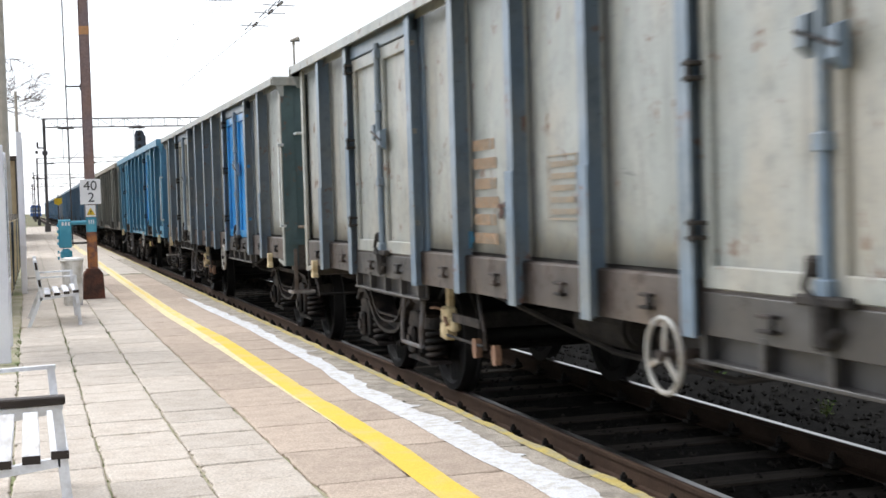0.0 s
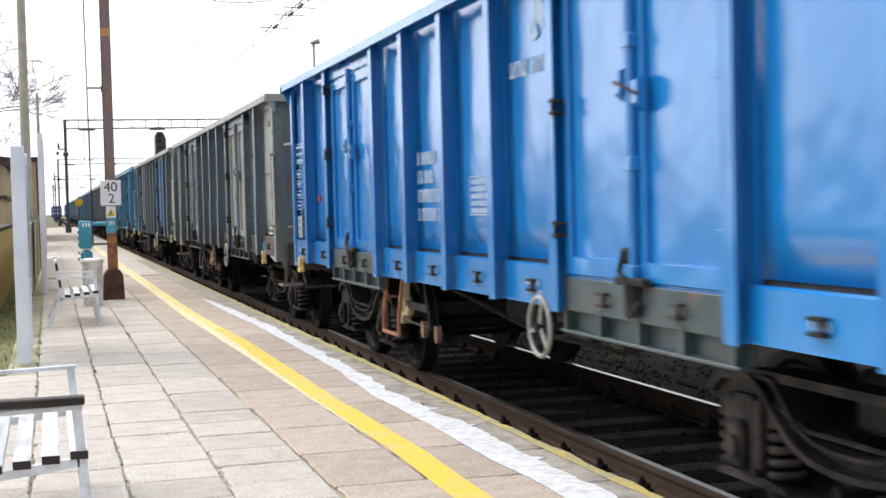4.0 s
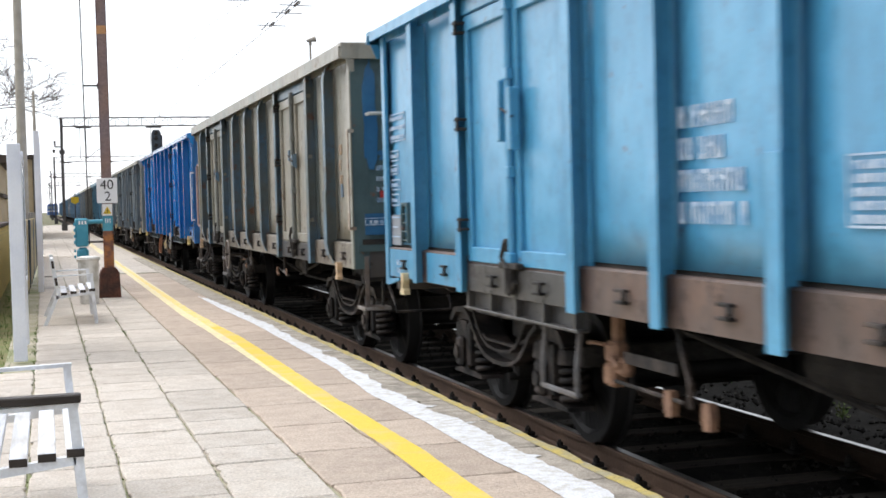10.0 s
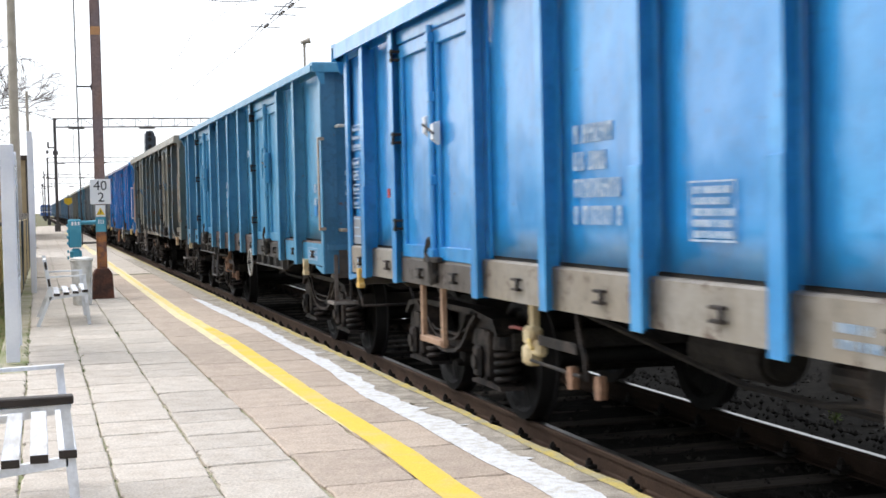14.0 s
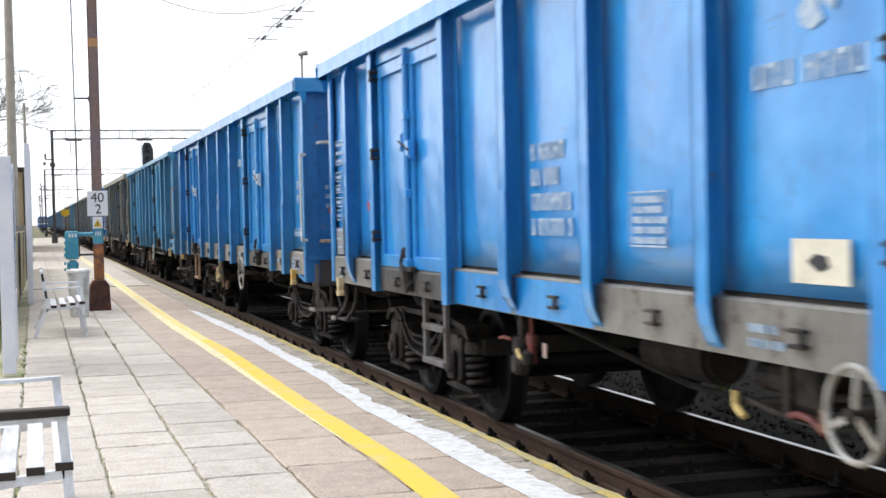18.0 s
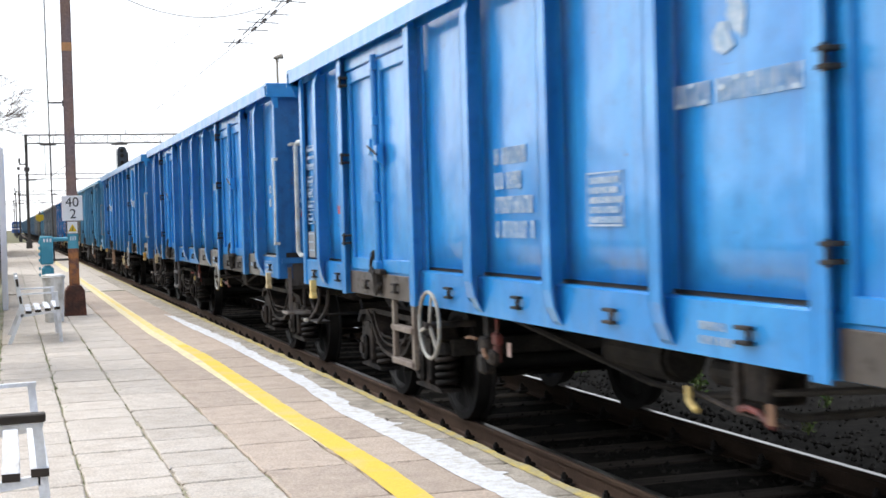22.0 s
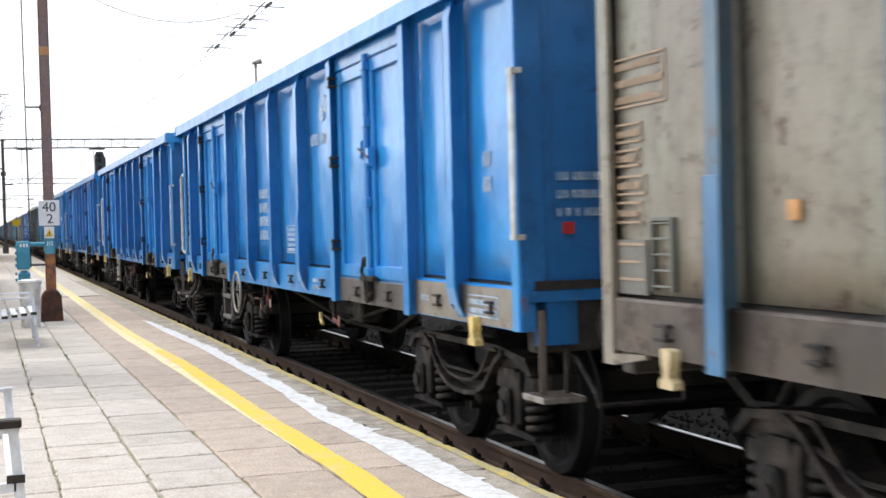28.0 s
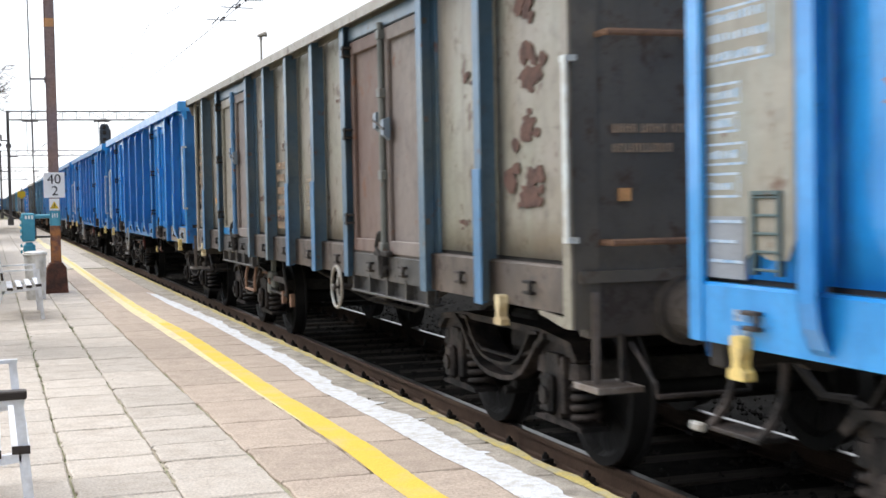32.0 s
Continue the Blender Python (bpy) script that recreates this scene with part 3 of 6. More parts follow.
for y, x, w_, d in ((13.1, 2.57, 0.16, 0.12), (15.45, 2.58, 0.2, 0.10), (9.15, 2.52, 0.13, 0.2), (7.1, 2.57, 0.1, 0.16), (8.35, 2.57, 0.12, 0.14), (17.9, 2.53, 0.12, 0.2)):
    part("paint_splash", splash_fill(w_, d, int(y * 10)), LINE_WHITE, platform, at=(x, y, TOP + 0.0048))
stripe("edge_line", ((2, 2.765, 2.832), (20, 2.765, 2.832), (60, 2.775, 2.832)), EDGE_YELLOW, 0.03, 6, 0.0045, label="dull yellow line along the platform edge")


# ---- the wagons ----
LONG, PITCH, HALF = 12.84, 14.04, 1.47
FLOOR, SILL, RIM = 1.285, 1.052, 3.11
WIDE = 1.038  # bodies stretched sideways to fit the camera's view
PLANE = -1.45  # the side sheets; posts stand proud of them
# builds of the wagon: plain posts, door openings, and whether the posts run straight to the sill's foot
STRAIGHT = dict(posts=(1.15, 5.34, 6.42, 7.50, 11.69), doors=((2.26, 4.28), (8.56, 10.58)), straight=True)
TAPERED = dict(posts=(0.94, 5.17, 6.42, 7.67, 11.90), doors=((1.90, 3.92), (8.92, 10.94)), straight=False)
STRAIGHT_WIDE = dict(TAPERED, straight=True)


def bays_of(build):
    ends = sorted([0.0, LONG] + list(build["posts"]) + [y for d in build["doors"] for y in d])
    return [(a, b) for a, b in zip(ends, ends[1:]) if (a, b) not in build["doors"]]


def panel_fill(w):
    def fill(bm):
        # a sheet with slight hollows pressed in by years of loading
        nx, nz = 7, 9
        r = random.Random(int(w * 1000))
        front = [[bm.verts.new((-0.014 * math.sin(math.pi * i / (nx - 1)) * math.sin(math.pi * j / (nz - 1)) * (1 if r.random() > 0.1 else 0.5) - 0.001,
                                w * i / (nx - 1), 0.034 + (RIM - FLOOR - 0.054) * j / (nz - 1))) for j in range(nz)] for i in range(nx)]
        back = [[bm.verts.new((v.co.x + 0.012, v.co.y, v.co.z)) for v in row] for row in front]
        for i in range(nx - 1):
            for j in range(nz - 1):
                bm.faces.new((front[i][j], front[i + 1][j], front[i + 1][j + 1], front[i][j + 1]))
                bm.faces.new((back[i][j], back[i][j + 1], back[i + 1][j + 1], back[i + 1][j]))
        for i in range(nx - 1):
            for j in (0, nz - 1):
                bm.faces.new((front[i][j], front[i + 1][j], back[i + 1][j], back[i][j]))
        for j in range(nz - 1):
            for i in (0, nx - 1):
                bm.faces.new((front[i][j], front[i][j + 1], back[i][j + 1], back[i][j]))
    return fill


def post_fill(bm):
    # an open pressed channel, tapering in at the foot and the head; its web is on the far side
    foot = [(-0.03, SILL), (-0.072, SILL + 0.045), (-0.104, SILL + 0.12), (-0.12, FLOOR - 0.02)]
    prism(bm, [(-0.004, SILL + 0.002)] + foot + [(-0.12, RIM - 0.2), (-0.09, RIM - 0.07), (-0.004, RIM - 0.06)], "y", 0.05, 0.06)
    prism(bm, foot + [(-0.12, RIM - 0.2), (-0.09, RIM - 0.07), (-0.082, RIM - 0.075), (-0.111, RIM - 0.205), (-0.111, FLOOR - 0.02), (-0.096, SILL + 0.122), (-0.065, SILL + 0.05), (-0.022, SILL + 0.004)], "y", -0.055, 0.06)


def straight_post_fill(bm):
    # a plain open channel that runs down over the solebar
    box(bm, -0.125, -0.002, 0.045, 0.055, SILL - 0.005, RIM - 0.06)
    box(bm, -0.125, -0.116, -0.05, 0.055, SILL - 0.005, RIM - 0.06, 0.003)


def straight_cover_fill(bm):
    box(bm, -0.137, -0.1255, -0.06, 0.065, SILL - 0.015, FLOOR + 0.54, 0.003)
    box(bm, -0.137, -0.06, 0.057, 0.065, SILL - 0.015, FLOOR + 0.54)


def post_cover_fill(bm):
    # a doubling plate on the lower part of some posts
    prism(bm, [(-0.109, SILL + 0.11), (-0.131, FLOOR - 0.02), (-0.131, FLOOR + 0.52), (-0.1215, FLOOR + 0.52), (-0.1215, FLOOR - 0.015), (-0.103, SILL + 0.112)], "y", -0.07, 0.072)
    prism(bm, [(-0.051, SILL + 0.02), (-0.109, SILL + 0.11), (-0.131, FLOOR - 0.02), (-0.131, FLOOR + 0.52), (-0.051, FLOOR + 0.52)], "y", 0.063, 0.072)


def door_post_fill(bm):
    # a closed half next to the door, an open half towards the bay
    box(bm, -0.118, -0.005, 0.03, 0.06, SILL - 0.01, RIM - 0.06, 0.004)
    box(bm, -0.118, -0.106, -0.06, 0.03, SILL - 0.01, RIM - 0.06, 0.003)
    box(bm, -0.025, -0.004, -0.065, 0.065, SILL, RIM - 0.06)


def rim_fill(top):
    """The top rail; its upper face lies at the given height."""
    def fill(bm):
        prism(bm, [(-1.6, RIM - 0.085), (-1.6, top - 0.012), (-1.588, top), (-1.49, top), (-1.475, top - 0.012), (-1.475, RIM - 0.07), (-1.487, RIM - 0.07), (-1.487, top - 0.02), (-1.585, top - 0.02), (-1.585, RIM - 0.085)], "y", -0.005, LONG + 0.005)
        box(bm, -1.49, -1.475, 0, LONG, RIM - 0.1, RIM - 0.06)
    return fill


def solebar_fill(bm):
    prism(bm, [(-1.5, SILL), (-1.5, FLOOR + 0.0), (-1.485, FLOOR + 0.012), (-1.43, FLOOR + 0.012), (-1.43, FLOOR - 0.01), (-1.48, FLOOR - 0.01), (-1.48, SILL + 0.02), (-1.43, SILL + 0.015), (-1.43, SILL)], "y", 0.02, LONG - 0.02)


def ledge_fill(w):
    def fill(bm):
        box(bm, -1.53, -1.46, 0.0, w, 0.93, 0.948, 0.004)
        box(bm, -1.465, -1.455, 0.0, w, 0.94, SILL + 0.01)
        for k in range(5):
            y = 0.06 + (w - 0.12) * k / 4
            box(bm, -1.525, -1.475, y - 0.02, y + 0.02, 0.945, SILL + 0.03)
    return fill


def corner_fill(low):
    """Corner pillar; on some wagons a bracket drops below the sill to the headstock."""
    foot = [(0.1, SILL - 0.002)] if low > SILL - 0.01 else [(0.1, SILL - 0.02), (0.42, SILL), (0.42, SILL - 0.02), (0.1, low)]
    return lambda bm: prism(bm, [(0.0, low), (0.0, RIM - 0.06), (0.1, RIM - 0.06)] + foot, "x", -1.51, -1.485)


def corner_flange_fill(low):
    return lambda bm: box(bm, -1.498, -1.36, -0.012, 0.002, low, RIM - 0.06)


def leaf_fill(w):
    def fill(bm):
        z0, z1 = FLOOR - 0.03, RIM - 0.2
        box(bm, -0.03, -0.012, 0, w, z0, z1)
        for a, b, c, d in ((0, 0.075, z0, z1), (w - 0.075, w, z0, z1), (0.075, w - 0.075, z0, z0 + 0.1), (0.075, w - 0.075, z1 - 0.1, z1)):
            box(bm, -0.062, -0.029, a, b, c, d, 0.006)
    return fill


def header_fill(w):
    return lambda bm: box(bm, -0.07, -0.01, 0.03, w - 0.03, RIM - 0.19, RIM - 0.085, 0.006)


def door_sill_fill(w):
    return lambda bm: box(bm, -1.52, -1.499, 0.05, w - 0.05, SILL + 0.004, FLOOR - 0.045, 0.004)


def lock_fill(bm):
    tube(bm, (-0.085, 0, FLOOR + 0.0), (-0.085, 0, RIM - 0.16), 0.024, 8)
    for z in (FLOOR + 0.02, FLOOR + 0.55, FLOOR + 1.15, RIM - 0.25):
        box(bm, -0.112, -0.06, -0.04, 0.04, z - 0.035, z + 0.035, 0.006)


def latch_fill(bm):
    prism(bm, [(-0.112, FLOOR + 0.84), (-0.062, FLOOR + 0.80), (-0.062, FLOOR + 0.97), (-0.112, FLOOR + 0.95)], "y", -0.034, 0.034)


def tall_latch_fill(bm):
    box(bm, -0.125, -0.06, -0.03, 0.03, FLOOR + 0.68, FLOOR + 1.06, 0.008)


def latch_bar_fill(bm):
    tube(bm, (-0.112, -0.14, FLOOR + 0.88), (-0.112, 0.13, FLOOR + 0.96), 0.009, 6)


def handle_fill(bm):
    box(bm, -0.125, -0.068, -0.045, 0.045, FLOOR - 0.2, FLOOR - 0.02, 0.012)
    tube(bm, (-0.1, 0.03, FLOOR - 0.2), (-0.1, -0.1, FLOOR - 0.12), 0.016, 7)
    rod(bm, [(-0.115, 0.05, FLOOR + 0.12), (-0.125, 0.08, FLOOR + 0.02), (-0.13, -0.02, FLOOR - 0.04), (-0.11, -0.02, FLOOR - 0.2)], 0.014, 7)
    box(bm, -0.115, -0.07, 0.03, 0.1, FLOOR + 0.06, FLOOR + 0.14, 0.012)
    box(bm, -0.12, -0.07, -0.17, 0.17, FLOOR - 0.045, FLOOR - 0.005, 0.008)


def hinge_fill(bm):
    for z in (-0.032, 0.032):
        box(bm, -0.13, -0.05, -0.04, 0.03, z - 0.009, z + 0.009, 0.003)
    tube(bm, (-0.12, -0.01, -0.05), (-0.12, -0.01, 0.05), 0.011, 7)


def hinge_near_fill(bm):
    box(bm, -0.09, -0.05, -0.03, 0.1, -0.02, 0.02, 0.005)


def bracket_fill(bm):
    # rope eye on the solebar: a bent flat standing off on two ears
    for z in (SILL + 0.075, SILL + 0.135):
        box(bm, -1.532, -1.498, -0.062, 0.055, z, z + 0.016, 0.003)
    rod(bm, [(-1.525, -0.05, SILL + 0.08), (-1.532, -0.068, SILL + 0.113), (-1.525, -0.05, SILL + 0.145)], 0.012, 6)


def tow_hook_fill(bm):
    # a waisted cast hook on a small foot plate
    half = [(0.052, -0.02), (0.06, -0.01), (0.058, 0.014), (0.03, 0.03), (0.026, 0.06), (0.037, 0.09), (0.04, 0.11), (0.039, 0.142), (0.032, 0.152)]
    prism(bm, half + [(-y, z) for y, z in reversed(half)], "x", -0.05, 0.0)


def end_wall_fill(bm):
    box(bm, -1.48, 1.48, 0.0, 0.012, FLOOR - 0.05, RIM - 0.05)
    for x in (-0.5, 0.5):
        box(bm, x - 0.06, x + 0.06, -0.075, 0.001, FLOOR - 0.05, RIM - 0.07, 0.01)
    box(bm, -1.47, 1.47, -0.03, 0.001, FLOOR - 0.07, FLOOR - 0.01)


def end_rail_fill(top):
    def fill(bm):
        prism(bm, [(-0.11, RIM - 0.1), (-0.11, top - 0.01), (-0.1, top), (0.02, top), (0.02, top - 0.03), (-0.09, top - 0.03), (-0.09, RIM - 0.1)], "x", -1.6, 1.6)
        prism(bm, [(-1.6, top - 0.02), (-1.48, top - 0.02), (-1.48, RIM - 0.22), (-1.52, RIM - 0.22)], "y", -0.1, -0.09)
        prism(bm, [(1.6, top - 0.02), (1.48, top - 0.02), (1.48, RIM - 0.22), (1.52, RIM - 0.22)], "y", -0.1, -0.09)
    return fill


def headstock_fill(bm):
    box(bm, -1.42, 1.42, 0.0, 0.12, 0.93, FLOOR - 0.05, 0.01)


def buffer_fill(bm):
    tube(bm, (0, 0.02, 1.06), (0, -0.06, 1.06), 0.19, 16)
    tube(bm, (0, -0.05, 1.06), (0, -0.3, 1.06), 0.16, 22, 0.15)
    tube(bm, (0, -0.28, 1.06), (0, -0.52, 1.06), 0.095, 16)


def buffer_head_fill(bm):
    tube(bm, (0, -0.5, 1.06), (0, -0.535, 1.06), 0.23, 28)
    tube(bm, (0, -0.535, 1.06), (0, -0.555, 1.06), 0.23, 28, 0.16)


def hook_fill(bm):
    rod(bm, [(0, 0.05, 1.06), (0, -0.3, 1.06), (0, -0.38, 1.02), (0, -0.36, 0.96), (0, -0.28, 0.97)], 0.035, 8)
    rod(bm, [(0, -0.3, 1.0), (0.03, -0.42, 0.86), (0, -0.58, 0.82)], 0.022, 7)
    rod(bm, [(-0.4, 0, 0.92), (-0.4, -0.2, 0.8), (-0.35, -0.4, 0.62), (-0.3, -0.6, 0.62)], 0.026, 7)
    rod(bm, [(0.4, 0, 0.92), (0.4, -0.2, 0.78), (0.36, -0.4, 0.6), (0.3, -0.6, 0.6)], 0.026, 7)


def grab_fill(bm):
    rod(bm, [(-1.2, -0.02, 0.9), (-1.2, -0.28, 0.72), (-1.2, -0.3, 0.66), (-0.7, -0.3, 0.66), (-0.68, -0.25, 0.72), (-0.68, -0.02, 0.9)], 0.014, 7)


def step_fill(bm):
    # a grating tread in one welded piece
    box(bm, -1.465, -1.45, -0.2, 0.1, 0.672, 0.705, 0.003)
    box(bm, -1.235, -1.22, -0.2, 0.1, 0.672, 0.705, 0.003)
    for y in (-0.2, 0.086):
        box(bm, -1.455, -1.225, y, y + 0.014, 0.674, 0.703)


def step_iron_fill(bm):
    box(bm, -1.415, -1.375, -0.035, -0.023, 0.69, 1.17, 0.003)


def step_back_iron_fill(bm):
    box(bm, -1.26, -1.24, -0.035, 0.0, 0.68, 0.95)


def stile_fill(low):
    return lambda bm: rod(bm, [(-1.44, 0, SILL + 0.02), (-1.455, 0, SILL - 0.08), (-1.485, 0, low + 0.14), (-1.485, 0, low)], 0.017, 7)


def flat_stile_fill(low):
    return lambda bm: box(bm, -1.5, -1.465, -0.028, 0.028, low - 0.01, SILL + 0.02, 0.004)


def flat_rung_fill(bm):
    box(bm, -1.515, -1.45, -0.27, 0.27, 0, 0.045, 0.006)


def rung_fill(bm):
    rod(bm, [(-1.485, -0.275, 0.012), (-1.485, -0.255, 0), (-1.485, 0.255, 0), (-1.485, 0.275, 0.012)], 0.017, 7)


def handwheel_rim_fill(r):
    return lambda bm: ring(bm, (0, 0, 0), (1, 0, 0), r, 0.0135)


def spoke_fill(r):
    return lambda bm: prism(bm, [(-0.014, 0.02), (0.014, 0.02), (0.011, r - 0.006), (-0.011, r - 0.006)], "x", -0.006, 0.006)


def wheel_shaft_fill(bm):
    tube(bm, (-0.03, 0, 0), (0.32, 0, 0), 0.024, 10)


def handrail_fill(bm):
    box(bm, -1.556, -1.544, -0.075, -0.015, 1.42, 2.36, 0.003)
    for z in (1.42, 2.33):
        box(bm, -1.546, -1.49, -0.06, 0.02, z, z + 0.03)


def bent_handrail_fill(bm):
    # the same flat bar, knocked in at its middle
    for (y0, z0), (y1, z1) in (((-0.055, 2.36), (-0.14, 1.88)), ((-0.14, 1.88), (-0.055, 1.42))):
        prism(bm, [(y0, z0), (y0 + 0.05, z0), (y1 + 0.05, z1), (y1, z1)], "x", -1.548, -1.538)
    for z in (1.42, 2.33):
        box(bm, -1.546, -1.49, -0.05, 0.02, z, z + 0.03)


def end_handrail_fill(bm):
    # a long hoop standing off the corner
    y = LONG
    rod(bm, [(-1.44, y, 2.46), (-1.5, y + 0.17, 2.46), (-1.515, y + 0.2, 2.42), (-1.515, y + 0.2, 1.37), (-1.5, y + 0.17, 1.33), (-1.44, y, 1.33)], 0.022, 7)


def end_grab_fill(bm):
    rod(bm, [(-0.24, 0.0, 0), (-0.24, -0.12, 0), (0.24, -0.12, 0), (0.24, 0.0, 0)], 0.018, 7)


def underframe_fill(bm):
    box(bm, -0.32, 0.32, 0.1, LONG - 0.1, 0.86, FLOOR - 0.12)
    for y in (0.5, 1.92, 3.6, 4.8, 6.42, 8.0, 9.2, 10.92, 12.3):
        box(bm, -1.45, 1.45, y - 0.06, y + 0.06, FLOOR - 0.24, FLOOR - 0.1)
    for x in (-0.8, 0.8):
        box(bm, x - 0.05, x + 0.05, 0.1, LONG - 0.1, FLOOR - 0.26, FLOOR - 0.11)
    # truss rods of the brake gear
    rod(bm, [(-0.9, 3.6, 0.98), (-0.6, 5.6, 0.62), (-0.6, 7.2, 0.62), (-0.9, 9.2, 0.98)], 0.022, 6)
    rod(bm, [(-1.0, 4.3, 0.94), (-0.95, 5.9, 0.72)], 0.018, 6)


def tank_fill(bm):
    tube(bm, (-0.55, 6.9, 0.8), (-0.55, 7.7, 0.8), 0.15, 18)
    tube(bm, (-0.55, 6.86, 0.8), (-0.55, 6.92, 0.8), 0.12, 18)


def brake_box_fill(bm):
    box(bm, -1.0, -0.8, 5.2, 5.5, 0.75, 0.98, 0.02)
    tube(bm, (-0.9, 5.45, 0.86), (-0.9, 5.8, 0.86), 0.08, 14)


def lever_fill(bm):
    rod(bm, [(-1.32, 0.42, 0.84), (-1.32, 0.1, 0.80), (-1.32, -0.36, 0.78)], 0.011, 6)
    box(bm, -1.33, -1.3, 0.0, 0.05, 0.78, SILL + 0.02, 0.004)


def lever_handle_fill(bm):
    rod(bm, [(-1.335, -0.02, 0.81), (-1.35, -0.1, 0.83), (-1.35, -0.2, 0.82), (-1.34, -0.29, 0.77)], 0.015, 7)


def knob_fill(bm):
    rod(bm, [(-1.34, 0.42, 0.86), (-1.35, 0.4, 0.80), (-1.35, 0.33, 0.76)], 0.018, 7)


def tag_fill(bm):
    box(bm, -1.36, -1.352, -0.03, 0.03, 0.78, 0.87, 0.003)


def release_fill(bm):
    tube(bm, (-1.3, 0, 0.75), (-1.3, 0, 0.87), 0.03, 10, 0.026)
    box(bm, -1.325, -1.275, -0.05, 0.05, 0.86, 0.94, 0.012)
    tube(bm, (-1.3, 0, 0.93), (-1.3, 0, SILL + 0.02), 0.014, 8)


def valve_fill(bm):
    # two cast lobes side by side, the lower one bored
    box(bm, -1.36, -1.27, -0.03, 0.12, 0.76, 0.88, 0.02)
    box(bm, -1.365, -1.27, 0.0, 0.13, 0.63, 0.765, 0.022)
    box(bm, -1.35, -1.28, -0.13, 0.0, 0.70, 0.80, 0.02)
    box(bm, -1.32, -1.28, 0.02, 0.1, 0.87, SILL + 0.02)


def valve_handle_fill(bm):
    rod(bm, [(-1.365, -0.02, 0.80), (-1.38, -0.07, 0.785), (-1.38, -0.12, 0.755)], 0.014, 7)


def valve_grip_fill(bm):
    rod(bm, [(-1.365, 0.1, 0.86), (-1.38, 0.2, 0.865), (-1.38, 0.27, 0.855)], 0.012, 7)


def brake_beam_fill(bm):
    box(bm, -1.34, -1.325, -0.72, -0.1, 0.775, 0.84, 0.004)
    rod(bm, [(-1.345, 0.0, 0.67), (-1.345, -0.8, 0.66)], 0.012, 6)


def strap_fill(bm):
    rod(bm, [(-1.36, -0.78, SILL + 0.01), (-1.37, -0.86, 0.9), (-1.37, -0.93, 0.77), (-1.36, -0.91, 0.65)], 0.016, 7)


def link_fill(bm):
    prism(bm, [(-0.035, 0.475), (0.025, 0.465), (0.045, 0.53), (0.035, 0.6), (-0.03, 0.605), (-0.045, 0.54)], "x", -1.36, -1.32)


def front_step_fill(bm):
    box(bm, -1.50, -1.36, -0.50, -0.12, 0.685, 0.705, 0.004)


def front_tip_fill(bm):
    box(bm, -1.535, -1.5, -0.12, -0.03, 0.675, 0.712, 0.008)


def front_iron_fill(bm):
    rod(bm, [(-1.39, 0, 1.0), (-1.40, 0, 0.87), (-1.43, 0.01, 0.78), (-1.49, 0.02, 0.70)], 0.02, 7)


# bogie parts, about the bogie's centre at rail level
def side_frame_fill(bm):
    # a welded beam: a straight top flange, and a deep web with proud flanges that dips between the axle boxes
    prism(bm, [(-1.26, 0.70), (-1.16, 0.80), (-0.7, 0.845), (0.7, 0.845), (1.16, 0.80), (1.26, 0.70), (1.22, 0.68), (1.1, 0.765), (0.68, 0.80), (-0.68, 0.80), (-1.1, 0.765), (-1.22, 0.68)], "x", -1.10, -0.92)
    low = [(-0.82, 0.79), (-0.68, 0.72), (-0.57, 0.62), (-0.45, 0.53), (-0.29, 0.472), (-0.1, 0.45), (0.1, 0.45), (0.29, 0.472), (0.45, 0.53), (0.57, 0.62), (0.68, 0.72), (0.82, 0.79)]
    high = [(y * 0.87, min(z + 0.075 + 0.025 * (1 - abs(y) / 0.82), 0.805)) for y, z in low]
    prism(bm, low + high[::-1], "x", -1.03, -0.97)
    for line, t in ((low, 0.032), (high, 0.02)):
        prism(bm, line + [(y * 0.985, z + t) for y, z in line[::-1]], "x", -1.12, -0.92)
    rod(bm, [(-1.09, -0.62, 0.70), (-1.1, -0.3, 0.615), (-1.1, 0.3, 0.615), (-1.09, 0.62, 0.70)], 0.013, 6)
    for s in (-1, 1):
        prism(bm, [(s * 0.64, 0.66), (s * 1.16, 0.66), (s * 1.2, 0.71), (s * 1.14, 0.78), (s * 0.66, 0.80)], "x", -1.06, -0.90)


def axle_box_fill(bm):
    # a tall cast box with guide cheeks, between its springs
    prism(bm, [(-0.115, 0.33), (0.115, 0.33), (0.12, 0.6), (0.085, 0.71), (-0.085, 0.71), (-0.12, 0.6)], "x", -1.10, -0.86)
    for y in (-0.14, 0.14):
        box(bm, -1.1, -0.92, y - 0.03, y + 0.03, 0.36, 0.70, 0.008)


def axle_cover_fill(bm):
    box(bm, -1.15, -1.095, -0.07, 0.07, 0.345, 0.585, 0.022)
    tube(bm, (-1.166, 0, 0.462), (-1.145, 0, 0.462), 0.054, 14)


def spring_seat_fill(bm):
    prism(bm, [(-0.34, 0.272), (0.34, 0.272), (0.33, 0.298), (0.16, 0.318), (-0.16, 0.318), (-0.33, 0.298)], "x", -1.07, -0.89)


def spring_cup_fill(bm):
    tube(bm, (0, 0, 0.575), (0, 0, 0.67), 0.108, 14, 0.098)


def spring_fill(bm):
    turns, n = 4.2, 42
    pts = []
    for i in range(n + 1):
        a = 2 * math.pi * turns * i / n
        pts.append((0.083 * math.cos(a), 0.083 * math.sin(a), 0.315 + 0.255 * i / n))
    rod(bm, pts, 0.0225, 6)


def bolster_fill(bm):
    box(bm, -0.94, 0.94, -0.2, 0.2, 0.62, 0.9, 0.03)
    tube(bm, (0, 0, 0.88), (0, 0, 1.0), 0.22, 16)


